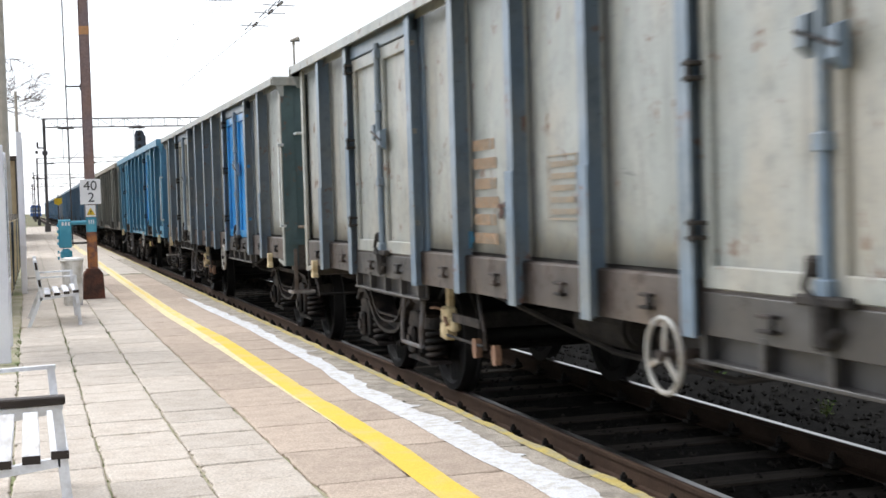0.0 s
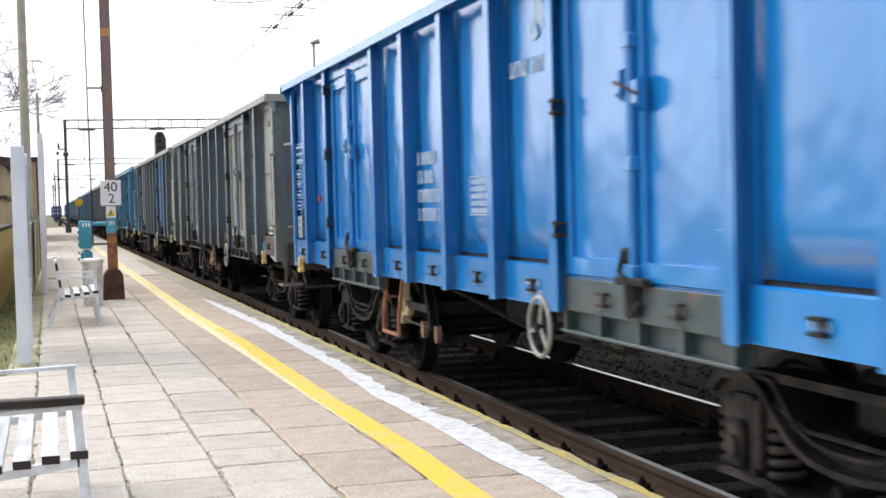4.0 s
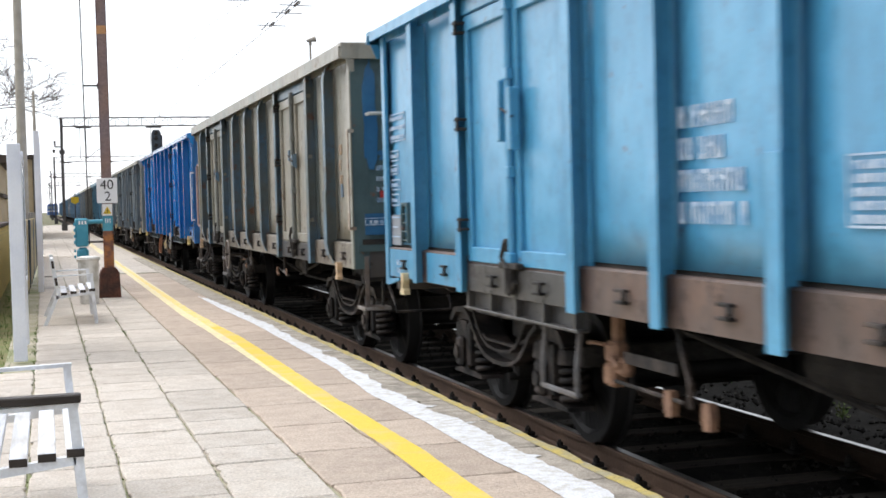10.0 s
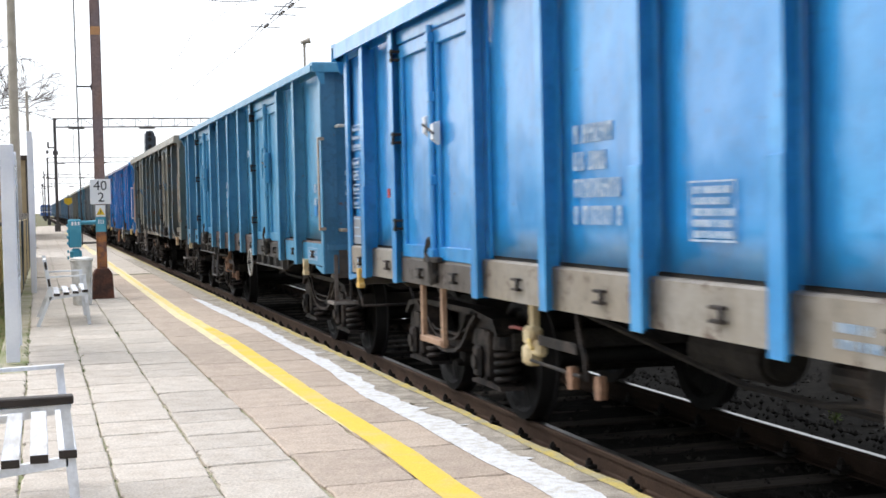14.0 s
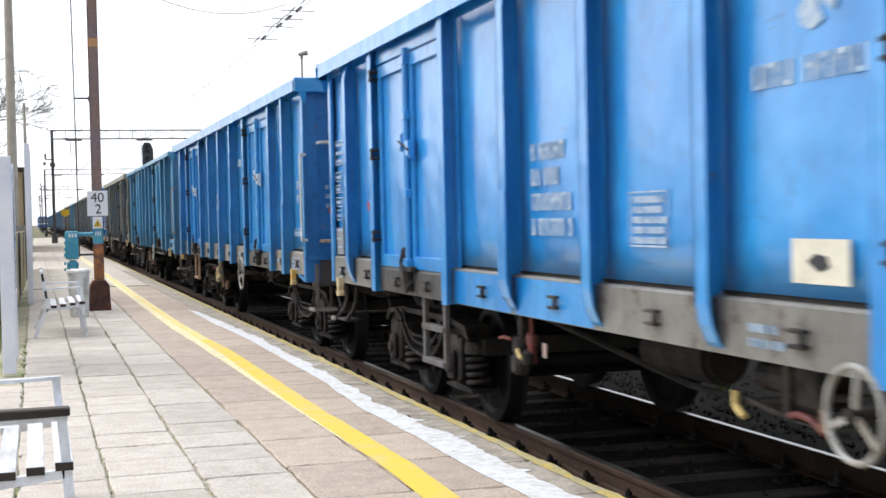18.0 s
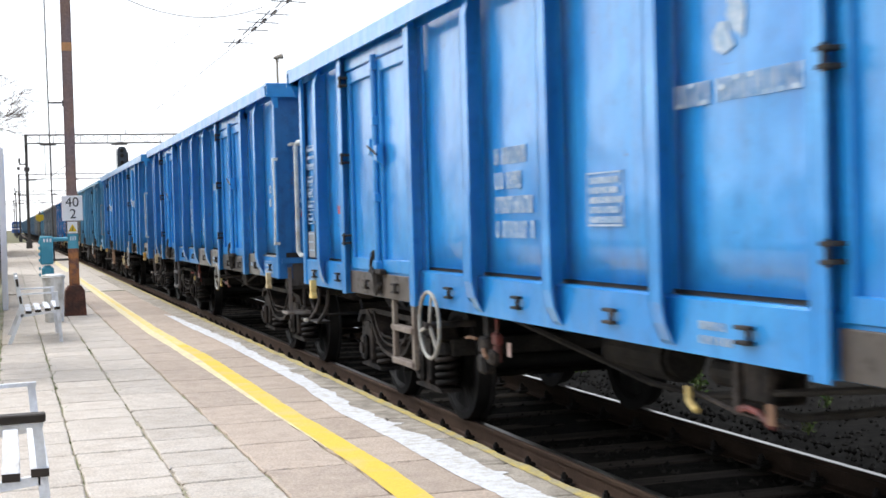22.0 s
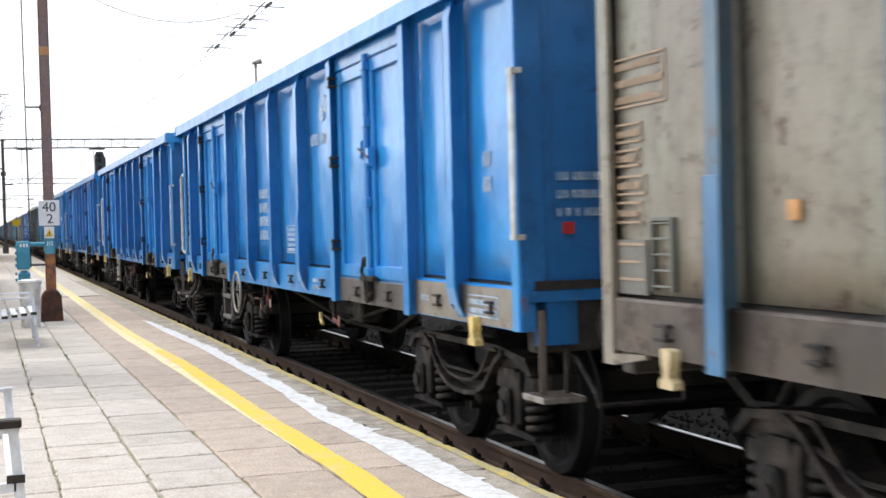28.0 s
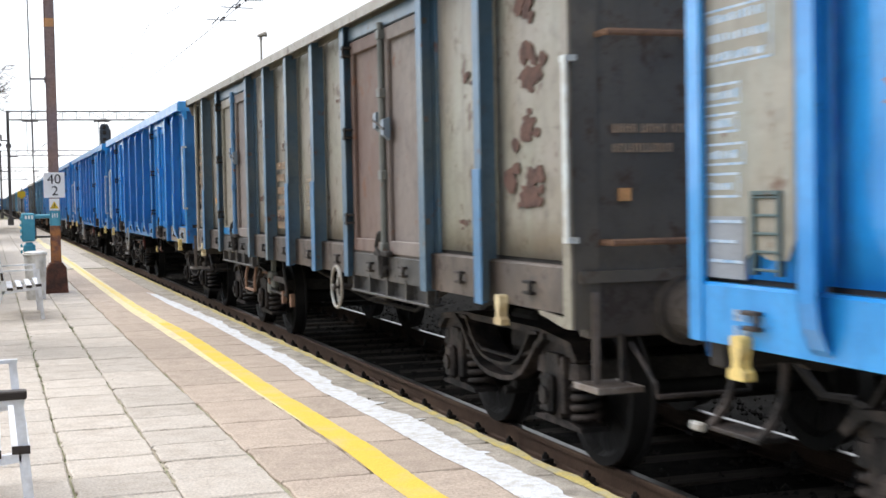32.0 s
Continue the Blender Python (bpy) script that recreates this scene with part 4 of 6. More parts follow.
def shoe_fill(bm):
    for s in (-1, 1):
        y = s * 0.42
        box(bm, -0.85, -0.66, y - 0.05, y + 0.05, 0.3, 0.62, 0.015)
        tube(bm, (-0.9, y, 0.3), (0.9, y, 0.3), 0.03, 8)


def wheelset_fill(bm):
    # axle and both wheels turned in one piece; the webs are slightly corrugated
    half = [(0.0, 0.075), (0.69, 0.085), (0.70, 0.16), (0.745, 0.20), (0.735, 0.36), (0.697, 0.40), (0.695, 0.487), (0.714, 0.487), (0.722, 0.463), (0.832, 0.457), (0.834, 0.40), (0.80, 0.37), (0.815, 0.20), (0.85, 0.16), (0.855, 0.09), (1.05, 0.075)]
    half = [(x / WIDE, r) for x, r in half]
    prof = [(-x, r) for x, r in reversed(half[1:])] + half
    n, rows = 36, []
    for i in range(n):
        a = 2 * math.pi * i / n
        row = []
        for x, r in prof:
            bend = 0.012 * math.cos(6 * a) if 0.18 < r < 0.38 else 0.0
            row.append(bm.verts.new((x + bend, r * math.cos(a), r * math.sin(a))))
        rows.append(row)
    for i in range(n):
        a, b = rows[i], rows[(i + 1) % n]
        for j in range(len(a) - 1):
            bm.faces.new((a[j], a[j + 1], b[j + 1], b[j]))
    bm.faces.new([r[0] for r in rows])
    bm.faces.new([r[-1] for r in rows][::-1])


def sign_at(bm, y, q, z0, z1, r):
    """One worn sign: two upright strokes and a cross stroke, no letter."""
    t = (q - y) * 0.3
    box(bm, -0.002, 0.002, -y - t, -y, z0, z1)
    box(bm, -0.002, 0.002, -q, -q + t, z0, z1)
    c = r.choice((z0, z1 - (z1 - z0) * 0.2, (z0 + z1) / 2))
    box(bm, -0.0015, 0.0015, -q, -y, c, c + (z1 - z0) * 0.2)


def bars_fill(rows, w, h, gap, seed):
    """Short painted lines of writing that is too worn to read."""
    def fill(bm):
        r = random.Random(seed)
        for i in range(rows):
            z, y = -i * (h + gap), 0.0
            end = w * r.uniform(0.66, 1.0)
            while y < end - 0.01:
                q = min(end, y + r.uniform(0.5, 0.7) * h)
                sign_at(bm, y, q, z - h, z, r)
                y = q + h * (r.uniform(0.15, 0.25) if r.random() < 0.8 else 0.6)
    return fill


def rules_fill(rows, w, gap, seed, thick=0.008):
    """Thin ruled lines, some shorter."""
    def fill(bm):
        r = random.Random(seed)
        for i in range(rows):
            box(bm, -0.002, 0.002, -w * r.choice((1.0, 1.0, 0.8, 0.6)), 0, -i * gap - thick, -i * gap)
    return fill


def stack_fill(seed):
    """A column of small framed data boxes with worn writing in them."""
    def fill(bm):
        r = random.Random(seed)
        for w, z0, z1, rows in ((0.5, 0.53, 0.76, 3), (0.27, 0.37, 0.46, 1), (0.25, 0.26, 0.34, 1), (0.3, 0.13, 0.22, 1), (0.26, 0.0, 0.1, 1)):
            for a, b, c, d in ((-w, 0, z1 - 0.01, z1), (-w, 0, z0, z0 + 0.01), (-0.008, 0, z0, z1), (-w, -w + 0.008, z0, z1)):
                box(bm, -0.002, 0.002, a, b, c, d)
            for i in range(rows):
                mid = z0 + (z1 - z0) * (i + 0.5) / rows
                y = 0.03
                while y < w - 0.05:
                    q = y + r.uniform(0.018, 0.04)
                    box(bm, -0.002, 0.002, -q, -y, mid - 0.018, mid + r.uniform(0.008, 0.018))
                    y = q + r.uniform(0.008, 0.02)
    return fill


def flakes_fill(w, h, seed, count=16):
    """Paint flaked off in small ragged spots that crowd towards the middle."""
    def fill(bm):
        r = random.Random(seed)
        for k in range(count):
            y, z, q = r.gauss(0, w * 0.27), r.gauss(0, h * 0.24), r.uniform(0.08, 0.3) * h
            n = 9
            pts = [(y + q * 1.5 * r.uniform(0.55, 1.1) * math.cos(2 * math.pi * i / n), z + q * r.uniform(0.55, 1.1) * math.sin(2 * math.pi * i / n)) for i in range(n)]
            prism(bm, pts, "x", -0.001 - 0.0001 * k, 0.0015)
    return fill


def framed_fill(w, h, rows, seed):
    """A thin frame with worn lines of writing in it."""
    def fill(bm):
        r = random.Random(seed)
        for a, b, c, d in ((-w, 0, -0.008, 0), (-w, 0, -h, -h + 0.01), (-0.007, 0, -h, 0), (-w, -w + 0.007, -h, 0)):
            box(bm, -0.002, 0.002, a, b, c, d)
        for i in range(rows):
            z, y = -h * (i + 0.75) / (rows + 0.5), 0.04
            while y < w - 0.05:
                q = y + r.uniform(0.02, 0.04)
                box(bm, -0.002, 0.002, -q, -y, z - 0.02, z + 0.012)
                y = q + r.uniform(0.008, 0.016)
    return fill


def strip_fill(bm):
    r = random.Random(4)
    for k in range(9):
        y = 0.108 * k + (0.05 if k > 2 else 0)
        sign_at(bm, y, y + 0.082, -0.1, 0.0, r)


def emblem_fill(bm):
    # the owner's sign as two plain lobes
    prism(bm, [(0.12, 0.06), (0.10, 0.0), (0.02, -0.03), (-0.06, 0.0), (-0.02, 0.05), (0.0, 0.1), (0.06, 0.11)], "x", -0.002, 0.002)
    prism(bm, [(-0.13, 0.02), (-0.03, 0.07), (0.0, 0.13), (-0.02, 0.2), (-0.10, 0.2), (-0.15, 0.14)], "x", -0.002, 0.002)


def plate_fill(w, h):
    def fill(bm):
        box(bm, -0.006, 0.006, -w / 2, w / 2, -h / 2, h / 2)
    return fill


def grille_fill(bm):
    for y in (-0.09, 0.09):
        box(bm, -0.03, 0.0, y - 0.008, y + 0.008, -0.16, 0.16)
    for i in range(5):
        tube(bm, (-0.02, -0.09, -0.14 + i * 0.07), (-0.02, 0.09, -0.14 + i * 0.07), 0.006, 6)
    box(bm, -0.03, 0.0, -0.1, 0.1, 0.15, 0.165)


def once(key, fill, smooth=False):
    return mesh_of(key, fill, smooth)


WHEELSETS = []
WAGONS = []


def bogie(wagon, y, near):
    b = new("bogie")
    b.parent = wagon
    b.matrix_basis = pose(0, y, 0)
    frame_mesh = once("side_frame", side_frame_fill)
    put("side_frame", frame_mesh, IRON, b)
    put("side_frame", frame_mesh, IRON, b, (0, 0, 0), (0, 0, 180))
    put("bolster", once("bolster", bolster_fill), BLACK, b)
    for y in (-1.22, 1.22):
        put("end_beam", once("end_beam", lambda bm: box(bm, -0.98, 0.98, -0.05, 0.05, 0.56, 0.7, 0.01)), BLACK, b, (0, y, 0))
    for x in (-0.78, 0.78):
        put("side_bearer", once("side_bearer", lambda bm: box(bm, -0.09, 0.09, -0.12, 0.12, 0.88, 1.02, 0.01)), BLACK, b, (x, 0, 0))
    for s in (-0.9, 0.9):
        w = put("wheelset", once("wheelset", wheelset_fill), WHEEL, b, (0, s, 0.46))
        if near:
            WHEELSETS.append((w, s))
        for side in (0, 180):
            d = 1 if side else -1
            put("axle_box", once("axle_box", axle_box_fill), IRON, b, (0, s, 0), (0, 0, side))
            if near and side == 0:
                put("axle_cover", once("axle_cover", axle_cover_fill), IRON, b, (0, s, 0))
            if near or side == 0:
                put("spring_seat", once("spring_seat", spring_seat_fill), IRON, b, (0, s, 0), (0, 0, side))
            for k in (-0.235, 0.235):
                if near or side == 0:
                    put("coil_spring", once("coil_spring", spring_fill, True), IRON, b, (d * 0.98, s + k, 0))
                    if near and side == 0:
                        put("spring_cup", once("spring_cup", spring_cup_fill), IRON, b, (d * 0.98, s + k, 0))
    if near:
        put("brake_gear", once("brake_gear", shoe_fill), BLACK, b)
    return b


def open_wagon(j, look_, near=True):
    """An open bogie wagon with two pairs of side doors. Its origin is under its rear end, on the track's middle."""
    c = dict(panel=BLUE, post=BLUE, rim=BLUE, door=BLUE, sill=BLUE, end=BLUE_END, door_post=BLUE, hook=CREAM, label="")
    c.update(look_)
    build = c.get("build", TAPERED)
    straight = build["straight"]
    low_corner = 0.98 if straight else SILL
    top = RIM if build is STRAIGHT else RIM + 0.05
    w = thing("open_wagon", c["label"], "railway wagon", "wagons of the train", (TRACK, 0, 0))
    w.scale = (WIDE, 1, 1)
    put("floor", once("wagon_floor", lambda bm: box(bm, -1.44, 1.44, 0.02, LONG - 0.02, FLOOR - 0.09, FLOOR + 0.05)), BLACK, w)
    put("underframe", once("underframe", underframe_fill), BLACK, w)
    for side in (0, 180):
        # the far side is the near one turned half round
        def at(x, y, z):
            return (x, y, z) if side == 0 else (-x, LONG - y, z)
        for a, b in bays_of(build):
            wide = round(b - a, 2)
            put("side_panel", once("panel_%.2f" % wide, panel_fill(wide), True), c["panel"], w, at(PLANE, a, FLOOR), (0, 0, side))
        if near or side == 0:
            for k, y in enumerate(build["posts"]):
                p = put("side_post", once("straight_post", straight_post_fill) if straight else once("side_post", post_fill), c["post"], w, at(PLANE, y, 0), (0, 0, side))
                if k in c.get("covers", ()) and side == 0:
                    put("cover_plate", once("straight_cover", straight_cover_fill) if straight else once("post_cover", post_cover_fill), c.get("cover", c["post"]), p)
            for y in [y for d in build["doors"] for y in d]:
                put("door_post", once("door_post", door_post_fill), c["door_post"], w, at(PLANE, y, 0), (0, 0, side))
        put("top_rail", once("top_rail_%.2f" % top, rim_fill(top)), c["rim"], w, at(0, 0, 0), (0, 0, side))
        put("solebar", once("solebar", solebar_fill), c["sill"], w, at(0, 0, 0), (0, 0, side))
        if side == 0 and c.get("end_sill"):
            spans = ((0.11, 1.15), (1.29, 2.2), (10.68, 11.6), (11.76, LONG - 0.12)) if straight else ((0.11, 0.93), (1.07, 1.9))
            for a, b in c.get("spans", spans):
                put("sill_plate", once("sill_plate_%.2f" % a, lambda bm: box(bm, -1.5035, -1.4995, a, b, SILL + 0.005, FLOOR - 0.004)), c["end_sill"], w, label="end of the solebar in another paint")
        for k, (a, b) in enumerate(build["doors"]):
            wide = round(b - a, 2)
            half = round(wide / 2 - 0.065, 3)
            for q, y in enumerate((a + 0.055, a + 0.075 + half)):
                material = c["doors"][2 * k + q] if "doors" in c else c["door"]
                leaf = put("door_leaf", once("door_leaf_%.3f" % half, leaf_fill(half)), material, w, at(PLANE, y, 0), (0, 0, side))
                if c.get("blue_rail") and side == 0 and k == 1 and q == 1:
                    put("foot_rail", once("foot_rail", lambda bm: box(bm, -0.068, -0.063, 0.02, half - 0.02, FLOOR - 0.02, FLOOR + 0.06, 0.002)), BLUE_B, leaf, label="bright blue foot rail")
                if near and side == 0:
                    for z in (FLOOR + 0.22, FLOOR + 0.9, FLOOR + 1.55):
                        put("hinge", once("hinge_near" if q == 0 else "hinge", hinge_near_fill if q == 0 else hinge_fill), material if q == 0 else BLACK, leaf, (0, 0.0 if q == 0 else half, z))
            if near or side == 0:
                put("door_header", once("door_header_%.2f" % wide, header_fill(wide)), c["post"], w, at(PLANE, a, 0), (0, 0, side))
                lock = put("lock_bar", once("lock_bar", lock_fill), c["locks"][k] if "locks" in c else c.get("lock", c["post"]), w, at(PLANE, (a + b) / 2, 0), (0, 0, side))
                if side == 0:
                    for dy in (-0.1, 0.1):
                        put("latch", once("tall_latch", tall_latch_fill) if c.get("tall") else once("latch", latch_fill), c.get("latch", c["post"]), lock, (0, dy, 0.06 * (dy > 0)))
                    put("latch_bar", once("latch_bar", latch_bar_fill), IRON, lock)
                    put("door_handle", once("door_handle", handle_fill), BLACK, lock)
            if side == 0:
                put("door_sill", once("door_sill_%.2f" % wide, door_sill_fill(wide)), c.get("door_sill", GRIME), w, at(0, a, 0), (0, 0, side))
                if build is STRAIGHT and near:
                    put("lower_ledge", once("ledge_%.2f" % wide, ledge_fill(wide)), c.get("ledge", GRIME), w, at(0, a, 0), (0, 0, side))
        for y in (0.0,):
            put("corner_pillar", once("corner_pillar_%.2f" % low_corner, corner_fill(low_corner)), c["post"] if c.get("corner") is None else c["corner"], w, at(0, y, 0), (0, 0, side))
    for flip in (False, True):
        turn = (0, 0, 180) if flip else (0, 0, 0)
        at_ = (0, LONG, 0) if flip else (0, 0, 0)
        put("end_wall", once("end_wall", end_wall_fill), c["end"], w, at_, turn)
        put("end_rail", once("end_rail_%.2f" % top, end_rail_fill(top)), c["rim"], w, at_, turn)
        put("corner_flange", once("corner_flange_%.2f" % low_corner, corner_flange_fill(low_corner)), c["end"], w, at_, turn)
        if near or not flip:
            put("headstock", once("headstock", headstock_fill), GRIME if straight else BLACK, w, at_, turn)
            if not straight:
                for x in (-1.30, 1.30):
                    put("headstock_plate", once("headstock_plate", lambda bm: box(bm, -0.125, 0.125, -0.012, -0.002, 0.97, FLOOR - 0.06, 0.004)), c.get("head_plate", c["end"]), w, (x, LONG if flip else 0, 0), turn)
            for x in (-0.875, 0.875):
                b = put("buffer", once("buffer", buffer_fill), c.get("buffer", GRIME), w, (x, LONG if flip else 0, 0), turn)
                put("buffer_head", once("buffer_head", buffer_head_fill), IRON, b)
            put("coupling", once("coupling", hook_fill), BLACK, w, at_, turn)
    # far-end corner on the near side, mirrored
    put("corner_pillar", once("corner_mirror_%.2f" % low_corner, lambda bm: (corner_fill(low_corner)(bm), bmesh.ops.transform(bm, matrix=Matrix.Translation((0, LONG, 0)) @ Matrix.Diagonal((1, -1, 1, 1)), verts=bm.verts))), c.get("corner") or c["post"], w)
    put("corner_pillar", once("corner_mirror_far_%.2f" % low_corner, lambda bm: (corner_fill(low_corner)(bm), bmesh.ops.transform(bm, matrix=Matrix.Diagonal((-1, 1, 1, 1)), verts=bm.verts))), c["post"], w)
    for y in (2.15, 11.15):
        bogie(w, y, near)
    if near:
        eyes = [a + (b - a) * 0.48 for a, b in bays_of(build)] + [a + (b - a) * q for a, b in build["doors"] for q in (0.28, 0.7)]
        for y in eyes:
            door = any(a < y < b for a, b in build["doors"])
            put("rope_eye", once("rope_eye", bracket_fill), IRON, w, (-0.022 if door else 0, y, -0.02 if door else 0))
        put("tow_hook", once("tow_hook", tow_hook_fill), c["hook"], w, (-1.5, c.get("hook_at", 0.9), 0.95), label="painted towing hook")
        put("tow_hook", once("tow_hook", tow_hook_fill), c["hook"], w, (-1.5, LONG - c.get("hook_far", 0.5), 0.95), label="painted towing hook")
        step = put("corner_step", once("corner_step", step_fill), TREAD_EDGE, w, (0, 0.0, 0))
        for i in range(7):
            put("tread_bar", once("tread_bar", lambda bm: box(bm, -1.452, -1.232, 0, 0.012, 0.676, 0.702)), RUNG, step, (0, -0.16 + i * 0.036, 0))
        put("step_iron", once("step_iron", step_iron_fill), RUNG, step)
        put("step_iron", once("step_back_iron", step_back_iron_fill), IRON, step)
        low, flat = c.get("rung_low", 0.57), build is not STRAIGHT
        for dy in (-0.26, 0.26):
            put("ladder_stile", once("flat_stile_%.2f" % low, flat_stile_fill(low)) if flat else once("ladder_stile_%.2f" % low, stile_fill(low)), c.get("ladder", LADDER_GREY), w, (0, c.get("ladder_at", 8.95 if straight else 9.42) + dy, 0))
        for z in (low, low + 0.25) if flat and not c.get("one_rung") else (low,):
            put("ladder_rung", once("flat_rung", flat_rung_fill) if flat else once("ladder_rung", rung_fill), c.get("ladder", LADDER_GREY), w, (0, c.get("ladder_at", 8.95 if straight else 9.42), z))
        hw, hr = c.get("wheel_at", 4.5), c.get("wheel_r", 0.17)
        rim = put("handwheel", once("handwheel_%.3f" % hr, handwheel_rim_fill(hr), True), c.get("wheel", WHEEL_WHITE), w, (-1.57, hw, 0.94 if hr < 0.2 else 0.935), label="pale painted brake handwheel")
        for k in range(3):
            put("spoke", once("spoke_%.3f" % hr, spoke_fill(hr)), c.get("wheel", WHEEL_WHITE), rim, (0, 0, 0), (120 * k + 8 * (j % 5), 0, 0))
        put("wheel_shaft", once("wheel_shaft", wheel_shaft_fill), IRON, rim)
        put("handrail", once("bent_handrail", bent_handrail_fill) if c.get("bent") else once("handrail", handrail_fill), c.get("rail", RAIL_WHITE), w, (0, 0, c.get("rail_up", 0)))
        put("end_handrail", once("end_handrail", end_handrail_fill), c.get("loop", RAIL_WHITE), w) if c.get("end_bar") else None
        if not straight:
            # Black strip laid on the wall in place of the slot's shade
            put("end_slot", once("end_slot", lambda bm: box(bm, -1.43, 1.43, -0.034, -0.03, FLOOR - 0.005, FLOOR + 0.045)), BLACK, w, label="black strip for the shaded slot along the foot of the end wall")
        for x, z in ((-1.12, 2.47), (-1.1, 1.42)) if straight else () if c.get("no_grab") else ((-1.12, 2.5),):
            put("end_grab", once("end_grab", end_grab_fill), c.get("grab", RAIL_WHITE if z > 2 else RAIL_TAN), w, (x, 0, z))
        put("coupling_grab", once("coupling_grab", grab_fill), IRON, w)
        put("coupling_grab", once("coupling_grab", grab_fill), IRON, w, (0, LONG, 0), (0, 0, 180))
        put("air_tank", once("air_tank", tank_fill), BLACK, w)
        put("brake_box", once("brake_box", brake_box_fill), IRON, w)
        plate_paint = c.get("plate", CREAM if straight else WHITE)
        gear = 8.5 if straight else 8.05
        valve = put("brake_valve", once("brake_valve", valve_fill), plate_paint if straight else IRON, w, (0, gear, 0), label="pale brake changeover casting")
        put("valve_handle", once("valve_handle", valve_handle_fill), HOOK_YELLOW if c.get("changeover") else RUNG_TAN, valve)
        put("valve_grip", once("valve_grip", valve_grip_fill), LEVER_RED if c.get("changeover") else RUNG_TAN, valve)
        if straight:
            put("brake_beam", once("brake_beam", brake_beam_fill), IRON, w, (0, gear, 0), label="grimy brake linkage plate")
            put("hanger_strap", once("hanger_strap", strap_fill), IRON, w, (0, gear, 0))
            for dy, dz in ((-0.66, 0.1), (-1.06, 0.09)):
                put("hanging_link", once("hanging_link", link_fill), RUNG_TAN, w, (0, gear + dy, dz), label="rusty hanging brake link")
        else:
            put("release_handle", once("release_handle", release_fill), c.get("lever", LEVER_RED), w, (0, 7.95, -0.03), label="painted release handle")
            put("release_tag", once("release_tag", tag_fill), c.get("tag", ORANGE_GREY), w, (0, 7.58, 0.01))
            step = put("front_step", once("front_step", front_step_fill), IRON, w, (0, LONG, 0), label="shunter's step on bent irons")
            # Pale corner piece: the tread's lit edge is painted on
            put("step_tip", once("step_tip", front_tip_fill), WHEEL_WHITE, step, label="pale step corner standing in for the lit tread edge")
            for dy in (-0.15, -0.52):
                put("step_iron", once("front_step_iron", front_iron_fill), IRON, step, (0, dy, 0))
        if not straight:
            lev = put("brake_lever", once("brake_lever", lever_fill), IRON, w, (0, 4.9, 0))
            put("lever_handle", once("lever_handle", lever_handle_fill), c.get("lever", LEVER_RED), lev)
            put("lever_knob", once("lever_knob", knob_fill), HOOK_YELLOW if c.get("lever") is None else RUNG_TAN, lev)
            put("lever_tag", once("lever_tag", tag_fill), RUNG_TAN, lev, (0, -0.3, 0.0))
    WAGONS.append((w, j))
    return w


def patch_fill(w, h, seed, ragged=0.25):
    """An uneven patch of paint or bare metal."""
    def fill(bm):
        n, r = 26, random.Random(seed)
        pts = []
        for i in range(n):
            a = 2 * math.pi * i / n
            q = 1 + ragged * noise.noise(Vector((math.cos(a) * 1.7, math.sin(a) * 1.7, seed * 3.1))) + ragged * 0.4 * r.uniform(-1, 1)
            u, v = math.cos(a), math.sin(a)
            k = max(abs(u), abs(v)) ** 0.6
            pts.append((u / k * w / 2 * q, v / k * h / 2 * q))
        prism(bm, pts, "x", -0.0015, 0.0015)
    return fill


FACE = PLANE - 0.019


